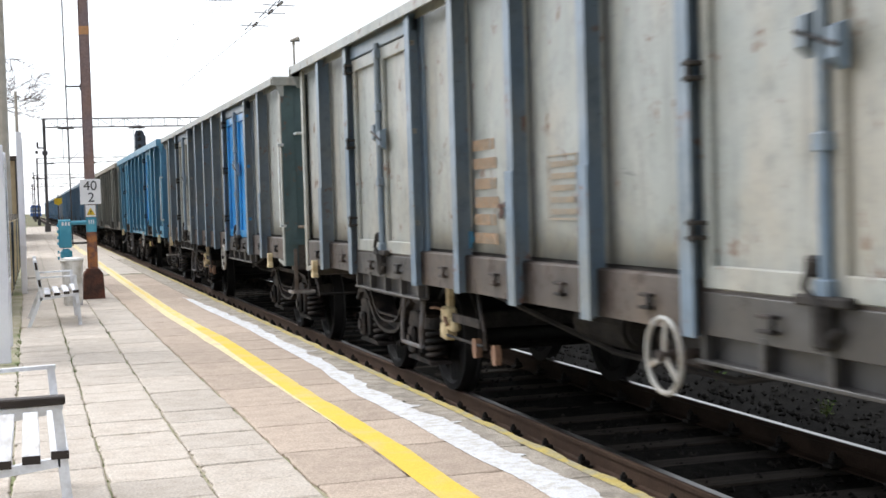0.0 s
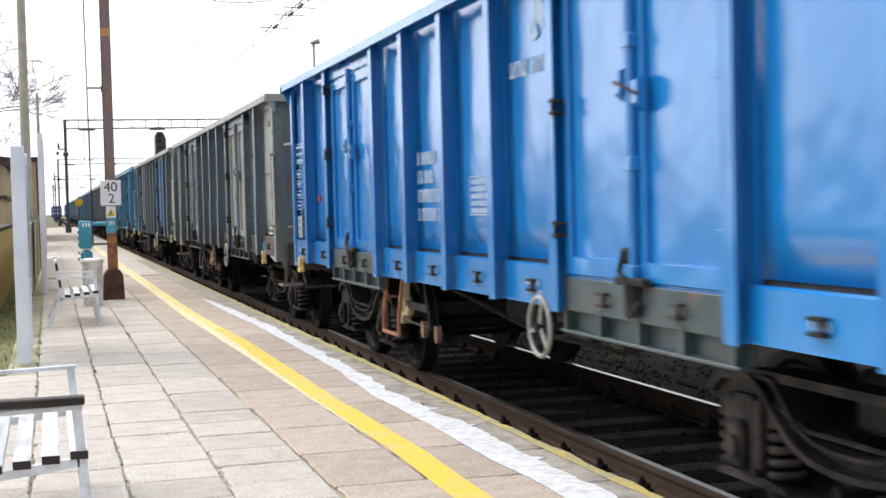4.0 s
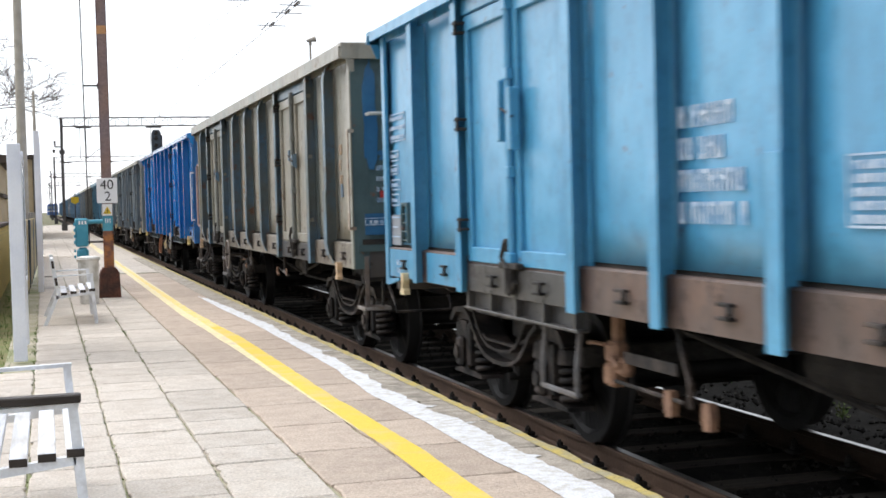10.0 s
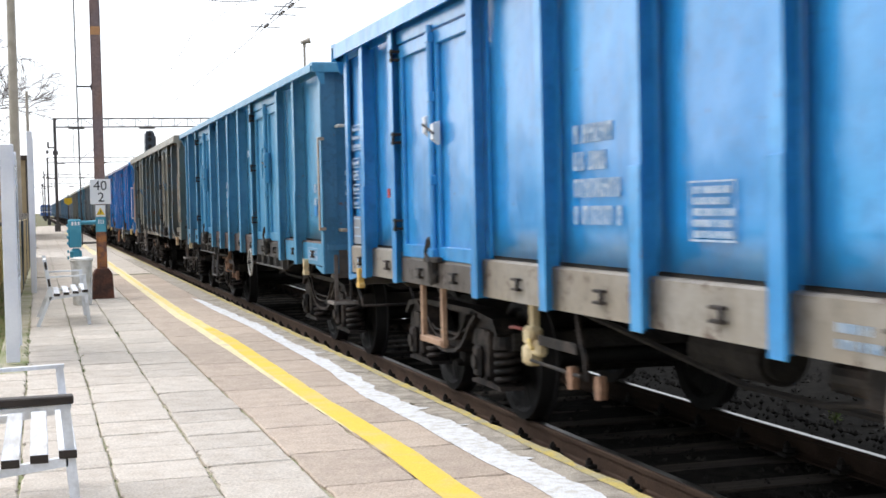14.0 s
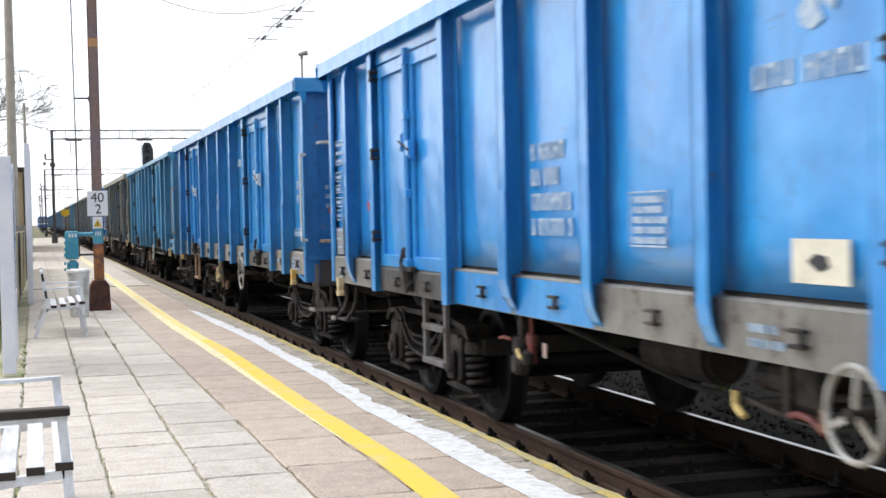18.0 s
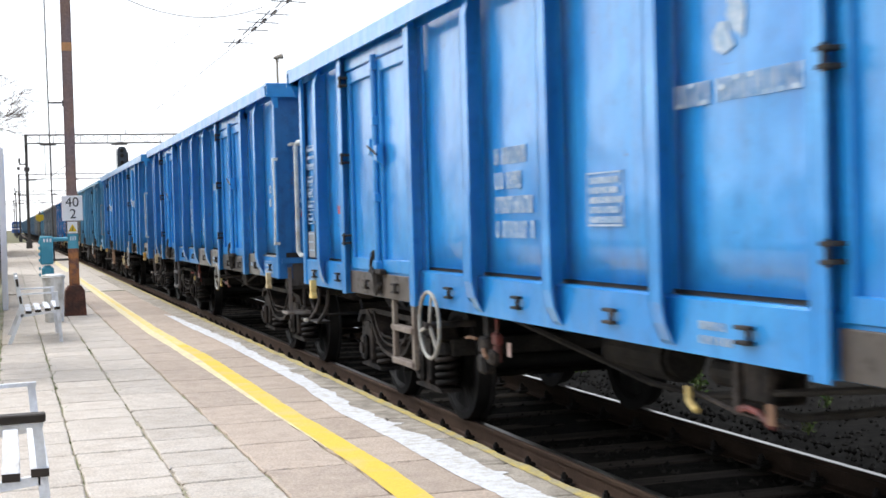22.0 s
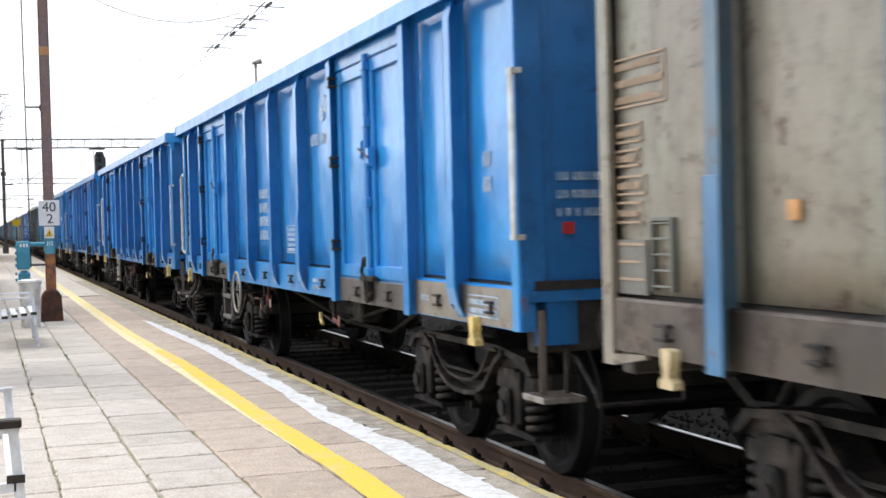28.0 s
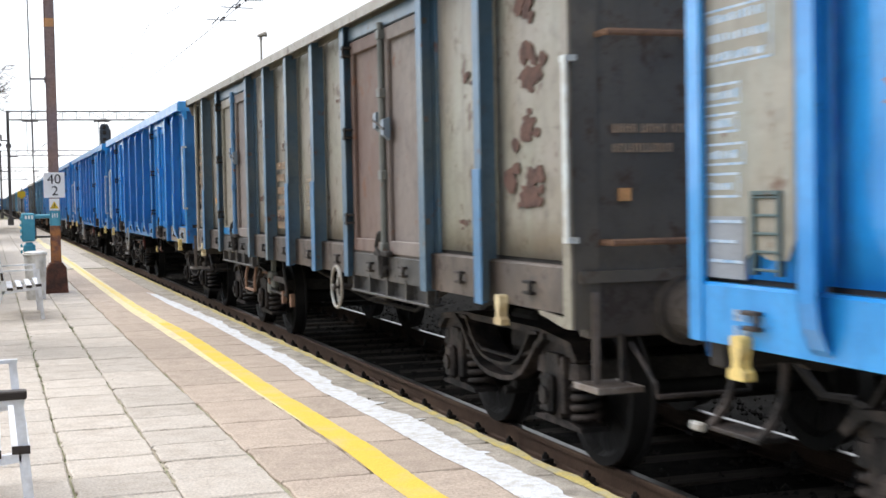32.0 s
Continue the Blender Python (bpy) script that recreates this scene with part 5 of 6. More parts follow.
def marks(w, j, ink=None, blocks=True, emblem=True, bay=True, red=True, end_rows=4, lamp=None, logo=2.24, logo_at=5.1, label_z=1.88, end_ink=None, holder=None):
    """Worn stencils on the side: number block, ruled labels, owner's sign, label bay and end data. No writing on them can be read."""
    ink = ink or STENCIL

    def mark(name, key, fill, material, y, z, label="", x=None, turn=0):
        tagged(put(name, once(key, fill), material, w, (FACE if x is None else x, y, z), (0, 0, turn)), label, kind="stuff")
    if blocks:
        mark("number_block", "number_block", bars_fill(4, 0.62, 0.10, 0.045, 5), ink, 7.44, 2.07, "worn white number lines")
        mark("ruled_label", "ruled_label", framed_fill(0.42, 0.27, 5, 8), ink, 6.1, label_z, "worn ruled white label")
        mark("load_marks", "load_marks", bars_fill(2, 0.17, 0.09, 0.06, 9), ink, 0.62, 1.9 if j == 4 else 2.08)
        mark("sill_label", "sill_label", bars_fill(2, 0.28, 0.035, 0.025, 12), ink, 4.9, 1.2, x=-1.504)
        mark("sill_label", "sill_label_b", framed_fill(0.5, 0.13, 2, 13), ink, 0.84, 1.23, x=-1.504)
        mark("sill_label", "sill_label_c", bars_fill(1, 0.2, 0.04, 0.02, 14), ink, 1.75, 1.19, x=-1.504)
        mark("sill_label", "sill_label_d", bars_fill(2, 0.16, 0.045, 0.02, 15), ink, 12.5, 1.2, x=-1.504)
    if emblem:
        mark("owner_emblem", "owner_emblem", emblem_fill, ink, logo_at - 0.46, logo + 0.12, "white owner's emblem as a plain shape")
        mark("owner_strip", "owner_strip", strip_fill, ink, logo_at, logo, "worn white lettering strip")
    if bay:
        mark("data_column", "data_column", stack_fill(18), ink, 12.76, 1.64, "column of worn framed data boxes")
        put("data_plate", once("data_plate", plate_fill(0.28, 0.25)), GREYPLATE if holder else SILL_DUST, w, (FACE, 12.6, 1.44), label="grey data plate")
        mark("plate_line", "plate_line", rules_fill(3, 0.26, 0.08, 20, 0.012), ink, 12.73, 1.55, x=FACE - 0.008)
        put("document_grille", once("document_grille", grille_fill), holder or DARK, w, (FACE + 0.012, 12.3, 1.5), label="small wire document holder")
    if red:
        put("tail_lamp_bracket", once("lamp_square", plate_fill(0.075, 0.075)), RED, w, (FACE - 0.004, 11.42, 1.76), label="small red square")
    if end_rows:
        mark("end_data", "end_rows_%d" % end_rows, bars_fill(end_rows, 0.44, 0.045, 0.055, 22 + end_rows), end_ink or ink, -0.006, 1.93 if j == 8 else 2.02, "worn data lines on the end wall", x=-1.28, turn=90)
        put("tail_lamp_bracket", once("end_square", plate_fill(0.066, 0.066)), lamp or RED, w, (-1.22, -0.012, {4: 1.81, 8: 1.62, 9: 1.66}.get(j, 1.75)), (0, 0, 90), label="small painted square")


# ---- things on the platform ----
BENCH_WHITE = mat("white_bench_enamel", (0.79, 0.81, 0.85), 0.45, 0, 0.14, 7, (0.55, 0.55, 0.56), 60, 0.1, 0.4, 0.3)
SLAT_WHITE = mat("white_painted_slat", (0.72, 0.73, 0.77), 0.6, 0, 0.2, 5, (0.52, 0.50, 0.48), 40, 0.3, 0.3, 0.4, stretch=(4, 0.5, 4))
SLAT_DARK = mat("dark_brown_slat_wood", (0.045, 0.035, 0.03), 0.6, 0, 0.3, 5, None, 40, 0.3, 0.3, stretch=(0.6, 3, 3))
MAST_PAINT = mat("purplish_brown_mast_paint", (0.235, 0.175, 0.18), 0.65, 0.05, 0.4, 1.6, (0.28, 0.18, 0.15), 30, 0.4, 0.3, 0.5)
SHAFT_RUST = mat("blistered_orange_rust", (0.48, 0.20, 0.075), 0.85, 0.05, 0.45, 9, (0.19, 0.10, 0.085), 40, 0.5, 0.3, 0.55)
MAST_RUST = mat("orange_rust", (0.36, 0.16, 0.08), 0.8, 0.1, 0.4, 6, (0.22, 0.10, 0.06), 40, 0.4, 0.3)
FOOT_RUST = mat("dark_rusty_casting", (0.075, 0.042, 0.034), 0.85, 0.1, 0.5, 6, (0.16, 0.065, 0.045), 30, 0.5, 0.3)
BAND_ORANGE = mat("faded_orange_band", (0.62, 0.32, 0.15), 0.7, 0, 0.2, 8, None, 50, 0.1)
CYAN = mat("turquoise_enamel", (0.06, 0.30, 0.42), 0.45, 0, 0.2, 5, (0.1, 0.38, 0.5), 50, 0.05, 0.4)
SIGN_WHITE = mat("white_sign_enamel", (0.87, 0.87, 0.89), 0.4, 0, 0.06, 6, None, 60, 0.02)
INK = mat("black_sign_ink", (0.03, 0.03, 0.035), 0.6, 0, 0.1, 6, None, 60, 0.02)
BIN_WHITE = mat("chalky_white_concrete", (0.82, 0.81, 0.79), 0.8, 0, 0.15, 5, (0.5, 0.48, 0.43), 50, 0.3, 0.3, 0.4)
CABINET = mat("white_cabinet_sheet", (0.87, 0.88, 0.95), 0.4, 0, 0.05, 2, (0.74, 0.76, 0.86), 50, 0.03, 0.4, 0.4)
CONCRETE = mat("grey_pole_concrete", (0.50, 0.455, 0.40), 0.85, 0, 0.2, 3, (0.40, 0.36, 0.31), 50, 0.3, 0.3)
BEAM_STEEL = mat("grey_lattice_steel", (0.15, 0.145, 0.145), 0.6, 0.3, 0.3, 4, None, 40, 0.2, 0.4)
SIGNAL_GREY = mat("blue_grey_signal_paint", (0.085, 0.105, 0.135), 0.6, 0.1, 0.3, 4, None, 40, 0.2, 0.4)
STEEL_DARK = mat("dark_galvanised_steel", (0.09, 0.085, 0.085), 0.6, 0.4, 0.3, 4, None, 40, 0.2, 0.4)
FENCE_TAN = mat("tan_fence_sheet", (0.58, 0.46, 0.28), 0.8, 0, 0.25, 3, (0.40, 0.33, 0.18), 40, 0.2, 0.3)
FENCE_BLUE = mat("slate_blue_fence_sheet", (0.07, 0.10, 0.13), 0.7, 0, 0.25, 3, None, 40, 0.2, 0.3)
BRICK = mat("ochre_brick", (0.74, 0.60, 0.29), 0.85, 0, 0.3, 6, (0.56, 0.51, 0.22), 60, 0.3, 0.3, each=0.2)
MORTAR = mat("grey_mortar", (0.38, 0.34, 0.24), 0.95, 0, 0.2, 6, None, 60, 0.3, 0.2)
PLASTER = mat("ochre_plaster", (0.48, 0.38, 0.25), 0.9, 0, 0.15, 2, (0.40, 0.31, 0.2), 40, 0.2, 0.3)
ROOFING = mat("dark_roof_felt", (0.08, 0.06, 0.05), 0.85, 0, 0.3, 3, None, 40, 0.3, 0.3)
BARK = mat("bare_bark", (0.12, 0.095, 0.085), 0.9, 0, 0.3, 5, None, 30, 0.4, 0.2)
LOCO_BLUE = mat("locomotive_blue", (0.05, 0.13, 0.38), 0.4, 0, 0.2, 3, None, 40, 0.05, 0.4)
GLASS = mat("dark_cab_glass", (0.30, 0.36, 0.42), 0.15, 0, 0.1, 3, None, 40, 0.0, 0.5)
WIRE = mat("grey_copper_wire", (0.30, 0.28, 0.27), 0.5, 0.4, 0.2, 4, None, 40, 0.1, 0.4)
CERAMIC = mat("brown_insulator_glaze", (0.16, 0.13, 0.12), 0.3, 0, 0.2, 4, None, 40, 0.0, 0.5)
WEED = mat("weed_leaf", (0.07, 0.14, 0.03), 0.8, 0, 0.4, 9, (0.14, 0.16, 0.05), 50, 0.2, 0.2)


def bench(at, length, armrest_wood, label):
    b = thing("bench", label, "bench", "platform benches", at)

    def frame_fill(bm):
        # rear leg and back post in one bent flat, front leg, seat bar and arm
        prism(bm, [(-0.62, 0.0), (-0.57, 0.0), (-0.40, 0.40), (-0.47, 0.86), (-0.52, 0.86), (-0.45, 0.40)], "y", -0.02, 0.02)
        prism(bm, [(0.02, 0.0), (0.065, 0.0), (0.015, 0.63), (-0.025, 0.63)], "y", -0.02, 0.02)
        prism(bm, [(-0.45, 0.335), (0.0, 0.385), (0.0, 0.425), (-0.45, 0.375)], "y", -0.02, 0.02)
        prism(bm, [(-0.48, 0.62), (0.02, 0.63), (0.02, 0.65), (-0.48, 0.64)], "y", -0.022, 0.022)
    me = mesh_of("bench_frame", frame_fill)
    for y in (0, length):
        put("end_frame", me, BENCH_WHITE, b, (0, y, 0))
    slat = mesh_of("seat_slat_%.1f" % length, lambda bm: box(bm, -0.0375, 0.0375, -0.03, length + 0.03, -0.018, 0.018, 0.004))
    cap = mesh_of("slat_end", lambda bm: box(bm, -0.037, 0.037, -0.034, -0.0302, -0.0175, 0.0175))
    for k in range(4):
        x = 0.0 - 0.117 * k
        s = put("seat_slat", slat, SLAT_WHITE, b, (x, 0, 0.438 + x * 0.11))
        put("slat_end", cap, SLAT_DARK, s, label="dark end grain")
    back = mesh_of("back_slat_%.1f" % length, lambda bm: box(bm, -0.015, 0.015, -0.03, length + 0.03, -0.05, 0.05, 0.004))
    for z, x in ((0.56, -0.445), (0.78, -0.48)):
        s = put("back_slat", back, SLAT_WHITE, b, (x, 0, z), (0, -8, 0))
        put("slat_end", mesh_of("back_slat_end", lambda bm: box(bm, -0.0155, 0.0155, -0.034, -0.0302, -0.049, 0.049)), SLAT_DARK, s)
    if armrest_wood:
        put("armrest", mesh_of("armrest", lambda bm: box(bm, -0.52, 0.03, -0.045, 0.035, 0.652, 0.688, 0.006)), SLAT_DARK, b, label="dark wooden armrest")
    return b


bench((0.092, 5.88, TOP), 1.55, True, "white slatted platform bench with a dark wooden armrest")
bench((0.56, 17.9, TOP), 1.6, False, "white slatted platform bench with dark slat ends")

# mast with the kilometre board
mast = thing("overhead_line_mast", "rusty brown steel mast with a white distance board", "mast", at=(1.02, 23.2, TOP))
part("mast_foot", lambda bm: prism(bm, [(-0.185, 0), (0.175, 0), (0.155, 0.42), (0.1, 0.5), (-0.1, 0.5), (-0.155, 0.42)], "y", -0.2, 0.2), FOOT_RUST, mast, "rusty cast foot")


def section(z0, z1, w=0.074):
    def fill(bm):
        for x in (-w, w):
            box(bm, x - 0.008, x + 0.008, -0.07, 0.07, z0, z1)
        box(bm, -w, w, -0.07, -0.058, z0, z1)
        box(bm, -w, w, 0.058, 0.07, z0, z1)
    return fill


part("lower_shaft", section(0.5, 1.12), SHAFT_RUST, mast, "orange rusted lower shaft")
part("blue_band", section(1.12, 1.37, 0.076), CYAN, mast, "turquoise painted band")
part("shaft", section(1.37, 4.42), MAST_PAINT, mast)
part("orange_band", section(4.42, 4.56, 0.076), BAND_ORANGE, mast, "faded orange band")
part("upper_shaft", section(4.56, 9.6), MAST_PAINT, mast)


for k in range(3):
    part("band_mark", lambda bm: box(bm, -0.045 + k * 0.036, -0.03 + k * 0.036, -0.078, -0.075, 1.255, 1.325), SIGN_WHITE, mast, "short white stroke")
board = part("distance_board", lambda bm: box(bm, -0.168, 0.17, -0.095, -0.083, 1.585, 2.005, 0.006), SIGN_WHITE, mast, "white enamel distance board")


def letters(name, text, size, at, parent, material, spacing=1.0):
    cu = bpy.data.curves.new(name, "FONT")
    cu.body, cu.size, cu.extrude, cu.align_x = text, size, 0.002, "CENTER"
    cu.space_character = spacing
    cu.materials.append(material)
    ob = new(name, cu)
    ob.parent = parent
    ob.matrix_basis = pose(*at, 90, 0, 0)
    return ob


letters("distance_figure", "40", 0.225, (0.001, -0.098, 1.82), board, INK)
letters("distance_figure", "2", 0.225, (0.011, -0.098, 1.625), board, INK)
plate = part("warning_plate", lambda bm: box(bm, -0.085, 0.075, -0.082, -0.077, 1.375, 1.57), SIGN_WHITE, mast, "pale warning plate")
part("warning_triangle", lambda bm: prism(bm, [(-0.075, 1.405), (0.065, 1.405), (-0.005, 1.53)], "y", -0.086, -0.083), YELLOW, plate, "yellow warning triangle")
part("warning_stroke", lambda bm: prism(bm, [(-0.01, 1.42), (0.0, 1.42), (0.01, 1.47), (0.0, 1.47), (0.004, 1.505), (-0.015, 1.455), (-0.005, 1.455)], "y", -0.089, -0.087), INK, plate)
part("earth_rod", lambda bm: tube(bm, (-0.31, 0, 0.9), (-0.36, 0, 9.3), 0.011, 7), STEEL_DARK, mast, "thin dark earthing rod")
part("rod_bracket", lambda bm: (tube(bm, (-0.32, 0, 3.56), (-0.07, 0, 3.56), 0.016, 7), box(bm, -0.1, -0.07, -0.03, 0.03, 3.5, 3.6)), STEEL_DARK, mast)
for z, r in ((1.28, 0.035), (0.94, 0.018)):
    part("bin_arm", lambda bm: (tube(bm, (-0.46, -0.02, z), (-0.08, -0.02, z), r, 8)), CYAN if z > 1 else STEEL_DARK, mast)

# twin turquoise litter boxes on the arms
ticket = thing("litter_box", "turquoise metal litter box hung on arms beside the mast", "litter bin", at=(0.59, 23.1, TOP))


def hopper(x0, x1, z0, z1, r=0.02):
    def fill(bm):
        box(bm, x0, x1, -0.13, 0.13, z0, z1, r)
    return fill


part("upper_box", hopper(-0.11, 0.1, 0.87, 1.34), CYAN, ticket)
part("lower_box", hopper(-0.09, 0.1, 0.66, 0.855, 0.05), CYAN, ticket)
for z in (0.68, 0.78, 0.92, 1.02, 1.12, 1.22):
    put("box_hinge", mesh_of("box_hinge", lambda bm: box(bm, -0.135, -0.105, -0.13, -0.1, 0, 0.05)), CYAN, ticket, (0, 0, z))
for k in range(3):
    part("box_mark", lambda bm: box(bm, -0.055 + k * 0.05, -0.025 + k * 0.05, -0.134, -0.131, 1.24, 1.3), SIGN_WHITE, ticket, "white mark that cannot be read")

bin_ = thing("waste_bin", "chalky white concrete waste bin on the platform", "bin", at=(0.64, 21.8, TOP))


def bin_fill(bm):
    tube(bm, (0, 0, 0), (0, 0, 0.68), 0.145, 24, 0.165)
    tube(bm, (0, 0, 0.68), (0, 0, 0.73), 0.178, 24)
    tube(bm, (0, 0, 0.73), (0, 0, 0.75), 0.17, 24, 0.12)


part("bin_body", bin_fill, BIN_WHITE, bin_)
part("bin_rim", lambda bm: ring(bm, (0, 0, 0.7), (0, 0, 1), 0.178, 0.012), BIN_WHITE, bin_)

# notice cabinets along the back of the platform


def cabinet(at, height, length, thick, label):
    c = thing("notice_cabinet", label, "notice board", "notice cabinets", at)
    part("cabinet_case", lambda bm: box(bm, -thick / 2, thick / 2, 0.06, length - 0.06, 0.5, height - 0.04, 0.01), CABINET, c)
    for y in (0.0, length - 0.07):
        part("cabinet_post", lambda bm: box(bm, -thick / 2 - 0.01, thick / 2 + 0.01, y, y + 0.07, 0, height, 0.006), CABINET, c)
    part("glass_frame", lambda bm: [box(bm, thick / 2, thick / 2 + 0.018, a, b, z0, z1) for a, b, z0, z1 in
         ((0.1, length - 0.1, height - 0.16, height - 0.1), (0.1, length - 0.1, 0.72, 0.78), (0.1, 0.16, 0.78, height - 0.16), (length - 0.16, length - 0.1, 0.78, height - 0.16))], BENCH_WHITE, c)
    part("cabinet_pane", lambda bm: box(bm, thick / 2 + 0.004, thick / 2 + 0.008, 0.16, length - 0.16, 0.78, height - 0.16), GLASS, c, "glass front")
    return c


cabinet((-0.27, 13.7, TOP), 2.14, 1.8, 0.11, "tall white metal notice cabinet standing on the platform")
cabinet((-0.10, 25.5, TOP), 2.95, 2.6, 0.08, "tall narrow white notice cabinet on the platform")

# ---- behind the platform ----
verge = part("verge", lambda bm: box(bm, -3.5, -0.40, -12, 160, -0.06, 0.16), GRASS)
tagged(verge, "strip of short grass behind the platform slabs", "grass", kind="structure")


def blades(bm):
    r = random.Random(21)
    for _ in range(3200):
        if r.random() < 0.72:
            x, y, base = r.uniform(-1.6, -0.68), r.uniform(5, 30), 0.16
            if y > 12.9 and r.random() < 0.4:
                x = r.uniform(-0.68, -0.36)
        else:
            x, y, base = r.choice((-0.14, 0.36, -0.14, 0.87, 0.36)) + r.gauss(0, 0.015), r.choice((7.0, 9.0, 12.2, 13.6, 15.6, 16.4, 18.5, 20.4)) + r.gauss(0, 0.9), TOP - 0.02
        h, a, q = r.uniform(0.008, 0.024) * (3.0 if x < -0.3 else 1.7 if 11 < y < 18 else 1), r.uniform(0, 6.28), r.uniform(0.003, 0.008)
        dx, dy, lean = q * math.cos(a), q * math.sin(a), r.uniform(-0.04, 0.04)
        v = [bm.verts.new(p) for p in ((x - dx, y - dy, base), (x + dx, y + dy, base), (x + lean, y + lean * 0.6, base + h))]
        bm.faces.new(v)


tagged(part("grass_tufts", blades, WEED), "thin grass tufts in joints and along the verge", "grass", kind="stuff")


def weed(at, size, seed):
    r = random.Random(seed)

    def fill(bm):
        for _ in range(46):
            a, h = r.uniform(0, 6.28), r.uniform(0.2, 1.0) * size
            c = Vector((math.cos(a) * r.random() * size * 0.5, math.sin(a) * r.random() * size * 0.5, h))
            q = size * r.uniform(0.08, 0.16)
            u = Vector((r.uniform(-1, 1), r.uniform(-1, 1), r.uniform(-0.3, 0.7))).normalized() * q
            w = u.cross(Vector((r.uniform(-1, 1), r.uniform(-1, 1), r.uniform(-1, 1)))).normalized() * q * 0.5
            bm.faces.new([bm.verts.new(c + d) for d in (-u, w, u, -w)])
        for _ in range(5):
            tube(bm, (0, 0, 0), (r.uniform(-0.2, 0.2) * size, r.uniform(-0.2, 0.2) * size, size * r.uniform(0.6, 1.0)), 0.004, 4)
    tagged(part("weed", fill, WEED, None, "small green weed growing in the ballast", at), category="plant", group="weeds in the ballast")


for k, (x, y, s) in enumerate(((6.9, 12.6, 0.28), (7.3, 13.4, 0.2), (6.6, 10.1, 0.16), (7.0, 9.2, 0.24), (6.7, 15.2, 0.2), (7.6, 11.3, 0.18))):
    weed((x, y, -0.33), s, 40 + k)

fence = thing("fence", "tan and slate-blue sheet fence behind the platform", "fence")
sheet = mesh_of("fence_sheet", lambda bm: box(bm, -0.012, 0.012, 0, 0.92, 0.12, 1.36, 0.004))
for k in range(26):
    y = 20.5 + k * 0.98
    put("fence_sheet", sheet, FENCE_BLUE if k % 5 == 1 else FENCE_TAN, fence, (-0.34 + 0.006 * k, y, 0.16), (rng.uniform(-1, 1), rng.uniform(-1.5, 1.5), 0))
    put("fence_post", mesh_of("fence_post", lambda bm: box(bm, -0.03, 0.03, -0.03, 0.03, 0, 1.5, 0.004)), STEEL_DARK if k % 2 else CONCRETE, fence, (-0.37 + 0.006 * k, y - 0.03, 0.16))
part("fence_rail", lambda bm: box(bm, -0.42, -0.38, 20.4, 46, 1.5, 1.54), STEEL_DARK, fence)

# low ochre brick wall, set back
garden_wall = thing("brick_wall", "low ochre brick wall with a dark coping", "wall")
part("wall_core", lambda bm: box(bm, -0.96, -0.79, 17, 32, 0, 1.40), MORTAR, garden_wall)
part("coping", lambda bm: box(bm, -1.0, -0.75, 17, 32, 1.40, 1.47, 0.01), ROOFING, garden_wall)
brick_mesh = mesh_of("brick", lambda bm: box(bm, -0.01, 0.006, 0.005, 0.245, 0.004, 0.071, 0.003))
end_brick = mesh_of("end_brick", lambda bm: box(bm, 0.005, 0.165, -0.012, 0.004, 0.004, 0.071, 0.003))
for row in range(16):
    z = 0.16 + row * 0.077
    put("brick", end_brick, BRICK, garden_wall, (-0.955, 17.0, z))
    for k in range(17):
        put("brick", brick_mesh, BRICK, garden_wall, (-0.79, 17.0 + k * 0.25 + (0.125 if row % 2 else 0), z))


def rest_bricks(bm):
    for row in range(16):
        z = 0.16 + row * 0.077
        y = 21.25 + (0.125 if row % 2 else 0)
        while y < 31.7:
            box(bm, -0.80, -0.784, y + 0.005, y + 0.245, z + 0.004, z + 0.071)
            y += 0.25


tagged(part("far_bricks", rest_bricks, BRICK, garden_wall), kind="stuff")

house = thing("station_outbuilding", "small ochre plastered outbuilding with a dark flat roof", "building", at=(-7.2, 56, -0.05))
part("walls", lambda bm: box(bm, -4.5, 5.55, 0, 9, 0, 3.7), PLASTER, house)
part("cornice", lambda bm: box(bm, -4.6, 5.65, -0.1, 9.1, 2.35, 2.5), ROOFING, house)
part("roof", lambda bm: prism(bm, [(-4.8, 3.7), (5.85, 3.7), (5.85, 4.0), (0.5, 4.7), (-4.8, 4.0)], "y", -0.35, 9.4), ROOFING, house)
for x in (1.2, 3.4):
    wd = part("window", lambda bm: box(bm, x - 0.45, x + 0.45, -0.03, -0.004, 0.9, 2.1), GLASS, house)
    part("window_frame", lambda bm: [box(bm, a, b, -0.06, -0.031, c, d) for a, b, c, d in ((x - 0.5, x + 0.5, 2.1, 2.16), (x - 0.5, x + 0.5, 0.84, 0.9), (x - 0.5, x - 0.44, 0.9, 2.1), (x + 0.44, x + 0.5, 0.9, 2.1), (x - 0.03, x + 0.03, 0.9, 2.1))], BENCH_WHITE, wd)

station = thing("platform_building", "long tan plastered building beside the platform with a dark eave", "building", at=(-0.2, 75, -0.05))
part("walls", lambda bm: box(bm, -5.0, 0.0, 0, 22, 0, 4.55), PLASTER, station)
part("eave", lambda bm: box(bm, -5.1, 0.05, -0.12, 22.1, 4.55, 4.8, 0.02), ROOFING, station)
part("plinth", lambda bm: box(bm, -5.03, 0.03, -0.03, 22.03, 0, 0.75), MORTAR, station)
part("downpipe", lambda bm: tube(bm, (-0.28, -0.07, 0.25), (-0.28, -0.07, 4.55), 0.05, 8), STEEL_DARK, station)

